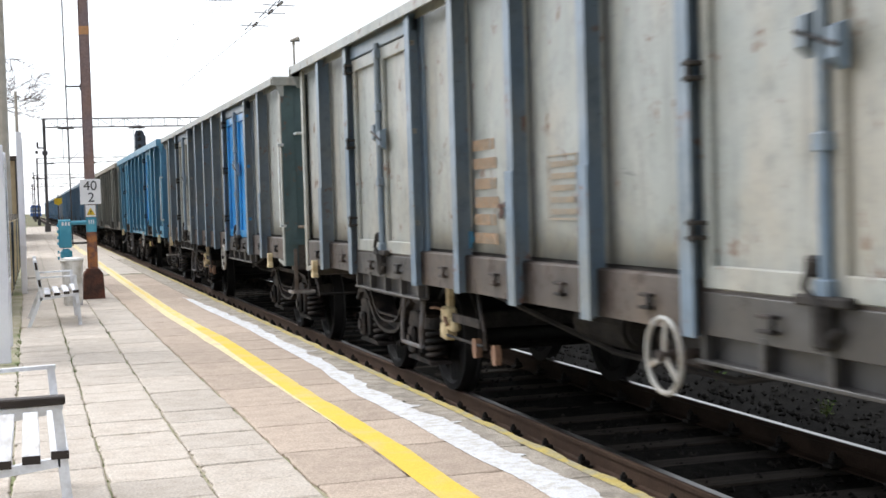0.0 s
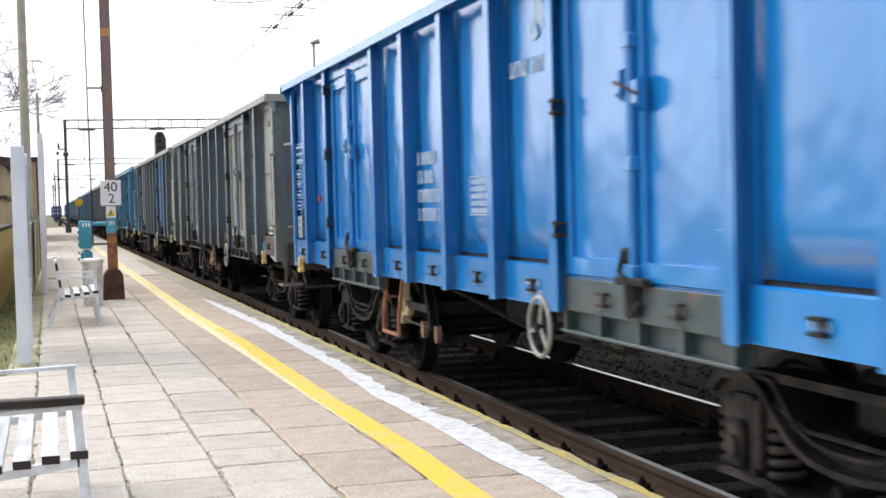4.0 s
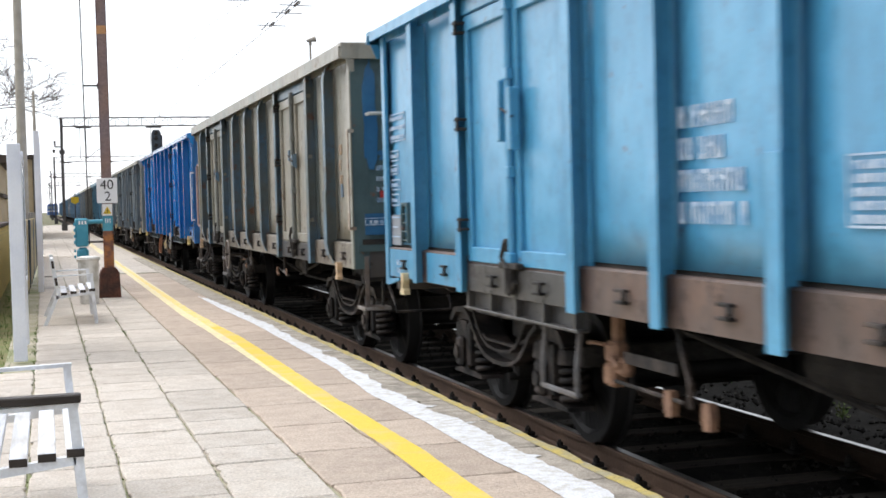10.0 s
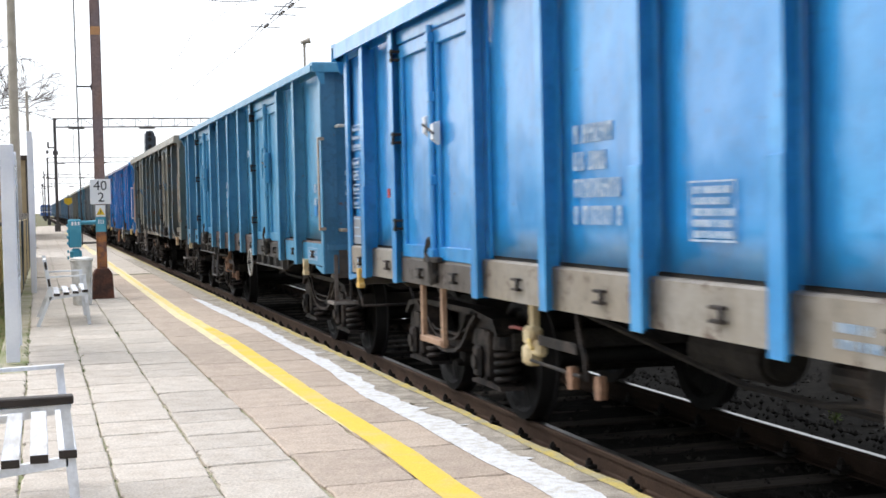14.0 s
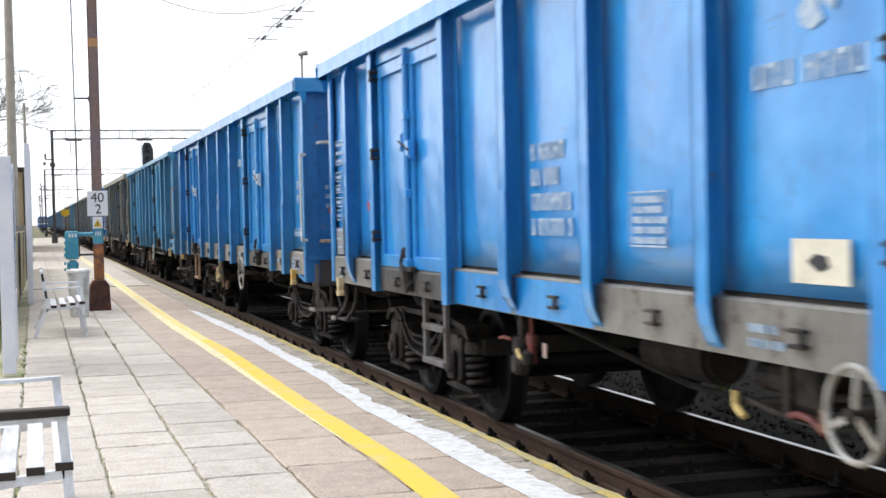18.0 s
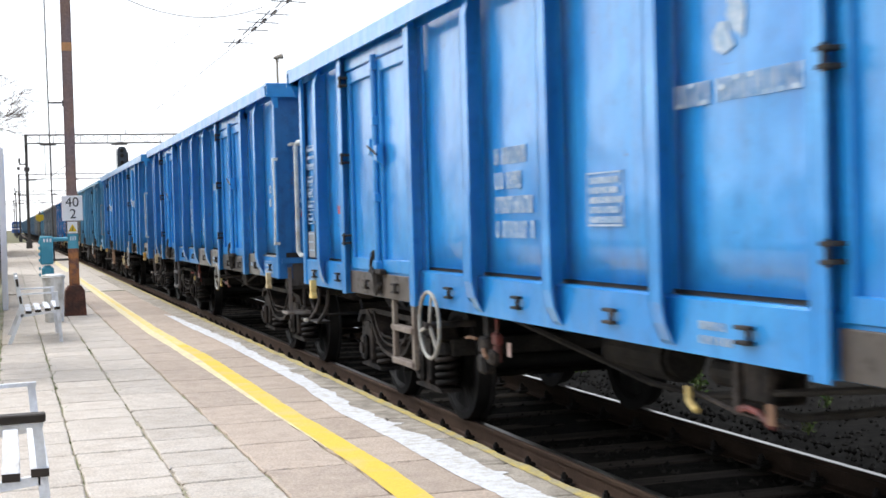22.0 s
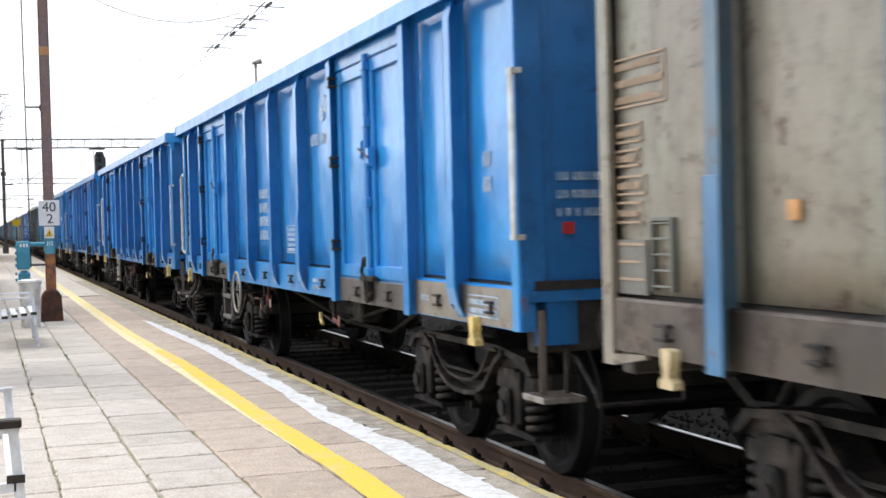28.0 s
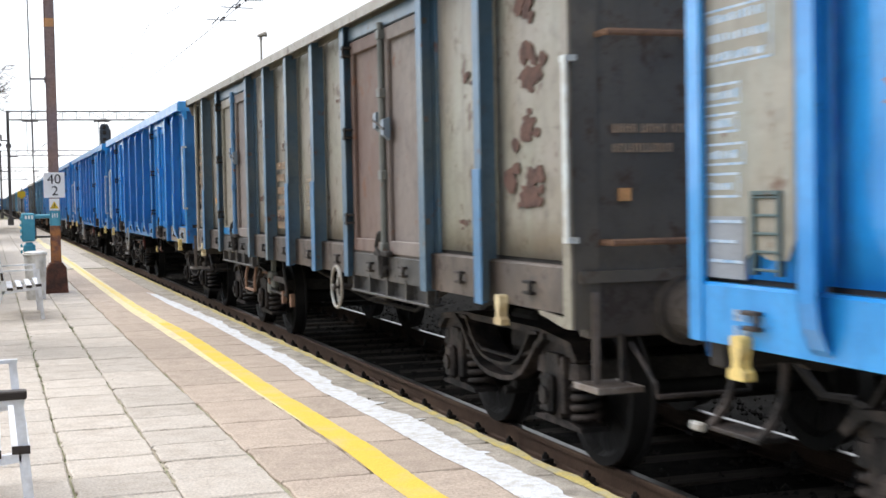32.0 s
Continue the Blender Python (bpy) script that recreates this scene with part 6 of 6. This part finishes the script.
pole = thing("lighting_pole", "tall tapered grey concrete pole behind the fence", "pole", at=(-0.56, 40, 0))
part("pole_shaft", lambda bm: tube(bm, (0, 0, 0), (0.03, 0, 11), 0.155, 14, 0.10), CONCRETE, pole)
pole2 = thing("cable_pole", "thin dark pole behind the fence", "pole", at=(-0.27, 58, 0))
part("pole_shaft", lambda bm: tube(bm, (0, 0, 0), (0, 0, 6.7), 0.09, 10, 0.06), CONCRETE, pole2)


def stick(bm, p, q, a, b):
    """A three-sided tapered twig."""
    d = (q - p).normalized()
    u = d.orthogonal().normalized()
    w = d.cross(u)
    ends = [[bm.verts.new(c + (u * math.cos(t) + w * math.sin(t)) * r) for t in (0, 2.094, 4.189)] for c, r in ((p, a), (q, b))]
    for i in range(3):
        bm.faces.new((ends[0][i], ends[0][(i + 1) % 3], ends[1][(i + 1) % 3], ends[1][i]))


def bare_tree(at, height, seed, label):
    t = thing("bare_tree", label, "tree", "bare trees behind the platform", at)

    def limbs(bm, twigs):
        r = random.Random(seed)

        def grow(p, d, length, rad, depth):
            for _ in range(3):
                q = p + d * (length / 3)
                if (depth >= 3) == twigs:
                    stick(bm, p, q, max(rad, 0.012), max(rad * 0.85, 0.011))
                rad *= 0.85
                p = q
                d = (d + Vector((r.gauss(0, 0.14), r.gauss(0, 0.14), r.gauss(0.0, 0.1)))).normalized()
                if depth < 6 and r.random() < 0.6:
                    e = (d + Vector((r.gauss(0, 0.7), r.gauss(0, 0.7), r.gauss(0.05, 0.4)))).normalized()
                    grow(p, e, length * r.uniform(0.55, 0.8), rad * 0.62, depth + 1)
            if depth < 6:
                for _ in range(2):
                    e = (d + Vector((r.gauss(0, 0.55), r.gauss(0, 0.55), r.gauss(0.05, 0.35)))).normalized()
                    grow(p, e, length * r.uniform(0.55, 0.8), rad * 0.7, depth + 1)
        grow(Vector((0, 0, 0)), Vector((0, 0, 1)), height * 0.34, height * 0.02, 0)
    part("trunk", lambda bm: limbs(bm, False), BARK, t)
    part("twig_crown", lambda bm: limbs(bm, True), BARK, t)


bare_tree((-4.3, 70, 0), 12.2, 7, "large bare tree with fine spreading twigs")
bare_tree((-2.6, 100, 0), 9.0, 9, "bare tree with thin twigs beyond the outbuilding")

# ---- overhead line and far things ----


def portal(y, label):
    p = thing("line_portal", label, "gantry", "overhead line portals", (1.46, y, TOP - 0.16))
    part("portal_post", lambda bm: (box(bm, -0.11, 0.11, -0.11, 0.11, 0, 8.75, 0.01), box(bm, -0.22, 0.22, -0.22, 0.22, 0, 0.7, 0.02)), STEEL_DARK, p)
    part("portal_post", lambda bm: box(bm, 22.9, 23.1, -0.11, 0.11, -0.5, 8.75), STEEL_DARK, p)

    def beam(bm):
        for z in (8.1, 8.75):
            for q in (-0.2, 0.2):
                tube(bm, (-0.1, q, z), (23.1, q, z), 0.045, 5)
        for k in range(23):
            x = k * 1.0
            tube(bm, (x, -0.2, 8.1), (x, -0.2, 8.75), 0.024, 4)
            tube(bm, (x, -0.2, 8.1 if k % 2 else 8.75), (x + 1.0, -0.2, 8.75 if k % 2 else 8.1), 0.02, 4)
    part("beam", beam, BEAM_STEEL, p)
    for x in (1.6, 6.9, 12.2):
        part("hanger", lambda bm: (rod(bm, [(x - 0.25, 0, 8.1), (x - 0.25, 0, 5.6), (x + 0.05, 0, 5.5), (x + 1.5, 0, 6.6)], 0.024, 5),
                                   rod(bm, [(x + 0.2, 0, 8.1), (x + 0.2, 0, 5.6)], 0.018, 5),
                                   tube(bm, (x - 0.6, 0, 8.0), (x + 0.6, 0, 8.0), 0.06, 8)), STEEL_DARK, p)
    part("post_bracket", lambda bm: (box(bm, -0.55, -0.1, -0.05, 0.05, 6.5, 6.6), box(bm, -0.6, -0.45, -0.12, 0.12, 6.6, 7.0), box(bm, -0.2, 0.2, -0.2, 0.2, 6.0, 6.3), box(bm, -0.7, -0.5, -0.1, 0.1, 6.1, 6.35)), STEEL_DARK, p)
    for x in (2.2, 7.4, 13.0):
        part("spike", lambda bm: tube(bm, (x, 0, 8.75), (x, 0, 9.15), 0.02, 5), STEEL_DARK, p)
    return p


for y, l in ((106, "lattice steel portal carrying the overhead line"), (182, "far lattice steel portal over the tracks"), (262, "far lattice steel portal over the tracks"), (345, "far lattice steel portal over the tracks")):
    portal(y, l)

wires = thing("overhead_wires", "thin contact and carrier wires hung above the track", "overhead wire")


def wire_fill(x, z_low, z_high):
    def fill(bm):
        rod(bm, [(x, y, z_low) for y in (-20, 40, 106, 182, 262, 345)], 0.006, 5)
        pts = []
        for a, b in ((-20, 40), (40, 106), (106, 182), (182, 262), (262, 345)):
            for k in range(20):
                s = k / 20
                pts.append((x, a + (b - a) * s, z_high - 1.0 * 4 * s * (1 - s)))
        rod(bm, pts, 0.0045, 5)
    return fill


for x in (TRACK + 0.25, TRACK + 9.2):
    part("contact_wire", wire_fill(x, 5.35, 6.9), WIRE, wires)


def slack(bm):
    rod(bm, [(0.9 + 0.3 * k, 24, 5.35 + 0.17 * (0.9 + 0.3 * k - 3.4) ** 2) for k in range(13)], 0.007, 5)


part("slack_wire", slack, WIRE, wires)

section_ = thing("section_insulator", "section insulator with small runners in the contact wire", "insulator", at=(TRACK + 0.33, 0, 5.36))
for k, y in enumerate((22.2, 23.6, 24.6, 25.6, 27.4)):
    part("runner", lambda bm: (tube(bm, (-0.36, y, 0.02), (0.26, y + 0.1, 0.02), 0.008, 6), tube(bm, (-0.2, y - 0.5, 0.0), (-0.16, y + 0.6, 0.0), 0.01, 6)), STEEL_DARK, section_)
    part("insulator_rod", lambda bm: (tube(bm, (-0.05, y - 0.25, 0.03), (-0.05, y + 0.14, 0.03), 0.012, 6), [tube(bm, (-0.05, y - 0.25 + 0.12 * q, 0.03), (-0.05, y - 0.22 + 0.12 * q, 0.03), 0.03, 8) for q in range(4)]), CERAMIC, section_)

signal = thing("light_signal", "tall dark railway light signal beyond the train", "signal", at=(6.28, 78, -0.3))
part("signal_mast", lambda bm: tube(bm, (0.3, 0.1, 0), (0.3, 0.1, 6.2), 0.06, 10), STEEL_DARK, signal)


def signal_head(bm):
    prism(bm, [(-0.27, 4.9), (0.27, 4.9), (0.27, 6.3), (0.16, 6.5), (-0.16, 6.5), (-0.27, 6.3)], "y", -0.08, 0.08)


head = part("signal_head", signal_head, SIGNAL_GREY, signal)
for z in (5.2, 5.6, 6.0, 6.3):
    part("lamp_hood", lambda bm: tube(bm, (-0.02, -0.28, z + 0.02), (-0.02, -0.08, z), 0.1, 12), BLACK, head)

lamp = thing("loudspeaker_post", "slim grey post with a small horn beyond the train", "post", at=(6.9, 35, -0.2))
part("post_shaft", lambda bm: tube(bm, (0, 0, 0), (0, 0, 6.2), 0.035, 9, 0.028), CONCRETE, lamp)
part("horn", lambda bm: (tube(bm, (-0.1, -0.05, 6.2), (0.14, -0.05, 6.26), 0.035, 10, 0.075), box(bm, -0.035, 0.035, -0.035, 0.035, 6.1, 6.2)), CONCRETE, lamp)

mark = thing("orange_sign", "small orange warning sign on a thin post at the platform edge", "sign", at=(1.72, 80, TOP))
part("sign_post", lambda bm: tube(bm, (0, 0, 0), (0, 0, 2.5), 0.03, 8), STEEL_DARK, mark)
part("sign_plate", lambda bm: prism(bm, [(-0.22, 1.98), (0, 1.86), (0.22, 1.98), (0.22, 2.28), (-0.22, 2.28)], "y", -0.05, -0.035), YELLOW, mark)

loco = thing("locomotive", "far blue locomotive with pale cab windows on the next track", "locomotive", at=(2.3, 390, 0))


def loco_body(bm):
    prism(bm, [(-1.45, 1.0), (1.45, 1.0), (1.45, 3.3), (1.2, 3.85), (-1.2, 3.85), (-1.45, 3.3)], "y", 0, 16)
    box(bm, -1.5, 1.5, -0.05, 16, 0.75, 1.05)


part("body", loco_body, LOCO_BLUE, loco)
for x in (-0.72, 0.72):
    part("cab_window", lambda bm: box(bm, x - 0.55, x + 0.55, -0.03, 0.02, 2.4, 3.2), GLASS, loco)
part("front_stripe", lambda bm: box(bm, -1.3, 1.3, -0.03, 0.02, 1.7, 2.0), SIGN_WHITE, loco)
part("running_gear", lambda bm: [tube(bm, (-0.8, y, 0.55), (0.8, y, 0.55), 0.55, 18) for y in (2, 4.6, 11.4, 14)], BLACK, loco)

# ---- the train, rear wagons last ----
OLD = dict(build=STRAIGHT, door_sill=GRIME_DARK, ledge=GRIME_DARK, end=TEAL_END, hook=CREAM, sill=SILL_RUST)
RUST_SPOT = mat("flaking_brown_rust", (0.13, 0.075, 0.06), 0.85, 0, 0.45, 14, (0.07, 0.045, 0.04), 60, 0.5, 0.2)
RUNG_TAN = mat("tan_rusty_ladder", (0.23, 0.13, 0.08), 0.75, 0, 0.4, 6, (0.16, 0.09, 0.06), 40, 0.3)
LOOKS = {
    0: dict(corner=GREY, panel=GREY, post=POST_GREY, rim=GREY, door=GREY, doors=(BLUE_B, BLUE_B, GREY, GREY), door_post=POST_GREY, covers=(0, 1), label="grey-green weathered open wagon with blue side doors", **OLD),
    1: dict(rail=RAIL_TAN, corner=GREY, panel=GREY, post=POST_GREY, rim=GREY, door=GREY, door_post=POST_GREY, lock=POST_GREY, covers=(0, 1, 2, 4), label="bleached grey-green open wagon with chipped blue posts", **{**OLD, "end": GREY_END}),
    2: dict(buffer=BLUE_NEW, build=STRAIGHT, ladder_at=8.35, ladder=MAST_RUST, door_sill=SLATE_GRIME, ledge=SLATE_GRIME, rail=WHITE, changeover=True, panel=BLUE_NEW, post=BLUE_NEW, rim=BLUE_NEW, door=BLUE_NEW, door_post=BLUE_NEW, sill=BLUE_NEW, hook=HOOK_YELLOW, label="freshly painted bright blue open wagon with yellow hooks"),
    3: dict(wheel=LADDER_DUST, tag=GRIME, head_plate=GRIME, rail=RAIL_TAN, wheel_r=0.215, hook_at=0.6, hook_far=0.33, plate=RUNG_TAN, lever=GRIME, panel=OLIVE, end_bar=True, loop=ORANGE_GREY, wheel_at=8.55, corner=OLIVE, post=POST_CHIP, rim=OLIVE, door=OLIVE, door_post=POST_CHIP, lock=DARK, covers=(0, 2), latch=POST_BLUE, label="bleached olive open wagon with chipped blue posts", **{**OLD, "build": TAPERED, "sill": SILL_BROWN, "hook": ORANGE_PALE}),
    4: dict(build=STRAIGHT, door_sill=GRIME_DARK, ledge=GRIME_DARK, tall=True, rail=RAIL_TAN, end=PALE_END, end_sill=PALE, panel=PALE, post=PALE, rim=PALE, door=PALE, door_post=PALE, sill=SILL_RED, plate=RUNG_TAN, covers=(0, 2), hook_at=0.88, hook_far=0.67, label="faded light blue open wagon with a rusty sill"),
    5: dict(ladder=LADDER_TAN, one_rung=True, rung_low=0.63, hook=HOOK_AMBER, wheel_r=0.215, wheel_at=4.26, ladder_at=10.16, hook_at=0.64, hook_far=0.54, build=STRAIGHT_WIDE, panel=BLUE_B, post=BLUE_B, rim=BLUE_B, door=BLUE_B, door_post=BLUE_B, changeover=True, sill=SILL_PALE, covers=(0, 1, 2, 4), latch=WHITE, label="blue open wagon with white latches and a dusty beige sill"),
    6: dict(panel=BLUE, sill=SILL_DUST, door_sill=GRIME_DARK, end_sill=BLUE, spans=((0.11, 0.93), (6.49, 7.66), (7.74, 8.9)), head_plate=GRIME, hook_at=0.51, hook_far=0.43, bent=True, end_bar=False, wheel_at=4.07, changeover=True, covers=(0, 3), label="blue open wagon with worn white lettering"),
    7: dict(panel=BLUE, ladder=LADDER_DUST, wheel_r=0.225, hook_at=0.62, hook_far=0.47, wheel_at=8.52, covers=(0, 3), hook=HOOK_YELLOW, end_bar=True, label="blue open wagon with a long white corner handrail"),
    8: dict(panel=BLUE, no_grab=True, rail_up=0.14, wheel_r=0.225, hook_at=0.67, hook_far=0.5, end_sill=SILL_PALE, end_bar=True, wheel_at=8.37, post=BLUE, hook=HOOK_YELLOW, covers=(0, 1), label="blue open wagon with yellow hooks and a grey sill"),
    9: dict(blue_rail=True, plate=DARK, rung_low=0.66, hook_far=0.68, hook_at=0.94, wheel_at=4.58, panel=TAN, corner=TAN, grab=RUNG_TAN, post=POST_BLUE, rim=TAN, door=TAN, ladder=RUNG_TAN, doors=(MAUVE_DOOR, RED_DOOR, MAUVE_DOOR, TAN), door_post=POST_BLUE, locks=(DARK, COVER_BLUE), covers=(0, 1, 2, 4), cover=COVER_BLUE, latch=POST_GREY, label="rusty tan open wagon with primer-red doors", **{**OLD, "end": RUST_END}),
    10: dict(panel=BLUE, hook_far=0.43, sill=BLUE, hook=HOOK_YELLOW, covers=(0, 2), label="bright blue open wagon with bleached patches"),
}
for j, w in [(j, open_wagon(j, c)) for j, c in LOOKS.items()]:
    def on_side(name, fill, material, y, z, label="", x=None):
        put(name, mesh_of(name + str(len(MESHES)), fill), material, w, (FACE if x is None else x, y, z), label=label)
    if j in (1, 3, 9):
        marks(w, j, {1: FAINT, 3: ORANGE_PALE, 9: ORANGE_FADE}[j], blocks=False, emblem=False, bay=j != 1, red=False, end_rows=4 if j == 3 else 2, lamp=RED if j == 3 else ORANGE, end_ink=STENCIL if j == 3 else None)
        for y, z in ((7.4, 2.05), (7.38, 1.8), (7.4, 1.57)):
            tagged(put("faded_stencil", mesh_of("faded_stencil%d%.2f" % (j, z), bars_fill(2, 0.5, 0.07, 0.05, 60 + j)), ORANGE_FADE, w, (FACE, y, z)), "faded orange stencil lines", kind="stuff")
        on_side("faded_label", framed_fill(0.42, 0.36, 5, 61 + j), FAINT, 6.1, 1.9, "faded ruled label")
    elif j == 0:
        marks(w, j, CREAM, blocks=False, emblem=False, bay=False, red=False, end_rows=0)
    else:
        logo, logo_at, label_z = {2: (2.53, 5.2, 1.85), 4: (2.46, 5.21, 1.8), 5: (2.52, 5.02, 1.74), 6: (2.24, 4.9, 1.76), 7: (2.21, 5.14, 1.87), 8: (2.48, 4.99, 1.68), 10: (2.3, 5.1, 1.8)}[j]
        marks(w, j, STENCIL, end_rows=5 if j == 2 else 3, red=j != 4, lamp=ORANGE if j == 4 else None, logo=logo, logo_at=logo_at, label_z=label_z, holder=TEAL_END)
    if j == 1:
        on_side("weld_seam", lambda bm: box(bm, -0.004, 0.002, -0.98, 0.0, -0.004, 0.004), SILL_RUST, 1.06, 2.12, "rusty weld seam across the end bay")
        for y, z, s in ((1.7, 2.6, 0.1), (2.0, 2.4, 0.08), (4.7, 2.7, 0.12), (0.5, 2.75, 0.08), (6.9, 1.6, 0.1)):
            tagged(put("rust_bloom", mesh_of("rust_bloom%.2f%.2f" % (y, z), flakes_fill(s * 1.5, s, int(y * 99), 7)), RUST_SPOT, w, (FACE, y, z)), "small scraped rust spots", kind="stuff")
        put("end_stripe", once("end_stripe", patch_fill(0.5, 0.07, 21, 0.06)), BLUE_DEEP, w, (-1.08, -0.01, 2.1), (0, 0, 90), label="blue stripe on the end wall")
        on_side("repaint_patch", patch_fill(0.3, 0.12, 3), PALE, 7.6, 1.4)
        on_side("repaint_patch", patch_fill(0.22, 0.1, 5), PALE, 1.0, 1.16, x=-1.505)
        on_side("faded_stencil", bars_fill(2, 0.3, 0.03, 0.04, 77), WHITE, 0.75, 1.42)
    if j == 2:
        for x, y in ((-1.27, 2.36), (-1.06, 2.46)):
            put("warning_sticker", once("end_triangle", lambda bm: prism(bm, [(-0.08, -0.065), (0.08, -0.065), (0, 0.075)], "x", -0.002, 0.002)), ORANGE, w, (x, -0.006, y), (0, 0, 90), label="orange warning triangle")
        disc = put("prohibition_disc", once("end_disc", lambda bm: tube(bm, (0, 0.002, 0), (0, -0.002, 0), 0.115, 24)), RED, w, (-1.04, -0.009, 2.27), label="red-rimmed round warning sticker")
        put("disc_field", once("disc_field", lambda bm: tube(bm, (0, -0.003, 0), (0, -0.006, 0), 0.08, 20)), ORANGE, disc)
    if j == 3:
        on_side("repaint_patch", plate_fill(0.3, 0.5), PALE, 12.02, 1.84, "light blue repainted rectangle")
        on_side("patch_line", rules_fill(4, 0.24, 0.11, 33, 0.01), WHITE, 12.14, 2.0, x=FACE - 0.008)
        on_side("repaint_patch", plate_fill(0.07, 0.13), POST_GREY, 0.62, 1.8)
        tagged(put("end_label", once("end_label", framed_fill(0.62, 0.07, 1, 36)), STENCIL, w, (-1.4, -0.02, 1.53), (0, 0, 90)), "long framed label on the end wall", kind="stuff")
        on_side("faded_stencil", bars_fill(3, 0.16, 0.1, 0.05, 91), ORANGE_FADE, 0.7, 2.25)
        for x, z, s, h in ((-1.33, 2.5, 0.13, 1.0), (-1.0, 2.12, 0.55, 0.12)):
            put("repaint_patch", mesh_of("endpatch%.1f%.1f" % (x, z), patch_fill(s, h, int(z * 10), 0.25)), BLUE_DEEP, w, (x, -0.006 - 0.003 * z, z), (0, 0, 90))
        put("repaint_band", once("repaint_band", plate_fill(0.8, 0.2)), BLUE_DEEP, w, (-1.0, -0.012, 1.47), (0, 0, 90), label="dark blue band on the end wall")
    if j == 5:
        tagged(put("long_label", once("long_label", framed_fill(0.5, 0.08, 1, 35)), STENCIL, w, (FACE, 0.82, 1.55)), "long framed white label", kind="stuff")
    if j == 4:
        on_side("repaint_patch", patch_fill(0.16, 0.12, 12), BLUE, 0.55, 1.62)
    if j == 6:
        plate = put("notice_plate", once("notice_plate", plate_fill(0.38, 0.17)), IVORY, w, (FACE - 0.004, 4.42, 1.46), label="ivory enamel plate with a dark figure")
        put("plate_figure", once("plate_figure", lambda bm: prism(bm, [(-0.07, -0.02), (0.0, -0.04), (0.08, 0.0), (0.02, 0.03), (-0.05, 0.02)], "x", -0.009, -0.007)), INK, plate)
        put("card_holder", once("card_holder", plate_fill(0.24, 0.22)), IVORY, w, (FACE - 0.004, 1.42, 1.43), label="ivory card holder")
        tagged(put("card_lines", once("card_lines", rules_fill(5, 0.18, 0.03, 71, 0.006)), GREYPLATE, w, (FACE - 0.012, 1.51, 1.49)), kind="stuff")
    if j == 9:
        for y, z, s in ((0.62, 2.72, 0.2), (0.6, 2.37, 0.24), (0.62, 2.02, 0.18), (0.7, 1.72, 0.26)):
            tagged(put("rust_bloom", mesh_of("rust_bloom%.2f" % z, flakes_fill(s * 1.7, s, int(z * 31))), RUST_SPOT, w, (FACE, y, z)), "flaking brown rust bloom", kind="stuff")
        for y, z, s in ((1.6, 2.4, 0.1), (4.7, 2.5, 0.12), (5.9, 1.75, 0.1), (7.0, 2.2, 0.12), (7.2, 1.5, 0.14), (8.2, 1.7, 0.12), (8.1, 2.5, 0.1), (1.7, 1.5, 0.08)):
            tagged(put("rust_bloom", mesh_of("rust_bloom%.2f%.2f" % (y, z), flakes_fill(s * 2.2, s, int(y * 77), 7)), RUST_SPOT, w, (FACE, y, z)), "small scraped rust spots", kind="stuff")
        put("lamp_square", once("lamp_square", plate_fill(0.085, 0.085)), ORANGE, w, (FACE - 0.004, 11.3, 1.68), label="small orange square")
    if j == 10:
        on_side("bleached_patch", patch_fill(0.84, 1.62, 14, 0.12), OLIVE, 12.45, 2.18, "bleached cream patch on the paint")
        on_side("rust_bloom", patch_fill(0.3, 0.22, 15, 0.7), MAST_RUST, 11.4, 1.95, "orange rust bloom")
AHEAD = (
    dict(panel=TEAL, post=TEAL, rim=TEAL, door=BLUE_B, doors=(TEAL, BLUE_B, TEAL, TEAL), door_post=TEAL, sill=TEAL, end=PALE_END, label="dull teal-blue open bogie wagon"),
    dict(panel=TAN, post=DARK, rim=TAN, door=TAN, door_post=DARK, sill=SILL_RUST, end=TEAL_END, label="brown-grey weathered open wagon"),
    dict(panel=GREY, post=POST_GREY, rim=GREY, door=GREY, door_post=POST_GREY, sill=SILL_RUST, end=TEAL_END, label="grey-green weathered open wagon"),
    dict(panel=SLATE, post=SLATE, rim=SLATE, door=SLATE, door_post=SLATE, sill=SLATE, label="dusty slate-blue open bogie wagon"),
)
for k, pick in enumerate((0, 1, 2, 3, 3, 3, 2, 3, 3, 3, 3, 3, 3, 3)):
    open_wagon(-1 - k, AHEAD[pick], near=k < 1)

# ---- what moves ----


def run(t):
    """How far the train has gone along the track at t seconds."""
    return 15.013 + 4.0312 * t - 0.009113 * t * t - 0.000063 * t ** 3


# small shifts along the track that fit each wagon to the camera's view
SHIFTS = {1: -0.07, 2: -0.19, 3: -0.02, 4: -0.05, 5: 0.03, 6: -0.09, 7: -0.2, 8: -0.25, 9: -0.1, 10: -0.1}


def motions():
    for w, j in WAGONS:
        walk(w, [(t, pose(TRACK, run(t) - PITCH * j + SHIFTS.get(j, -0.07), 0)) for t in range(0, 33, 2)])
    # the wheels roll with the way gone; they are keyed each 75 degrees or less
    turns = [(0.15 * i, -math.degrees((run(0.15 * i) - run(0)) / 0.46)) for i in range(214)]
    for w, s in WHEELSETS:
        walk(w, [(t, pose(0, s, 0.46, a)) for t, a in turns])


motions()
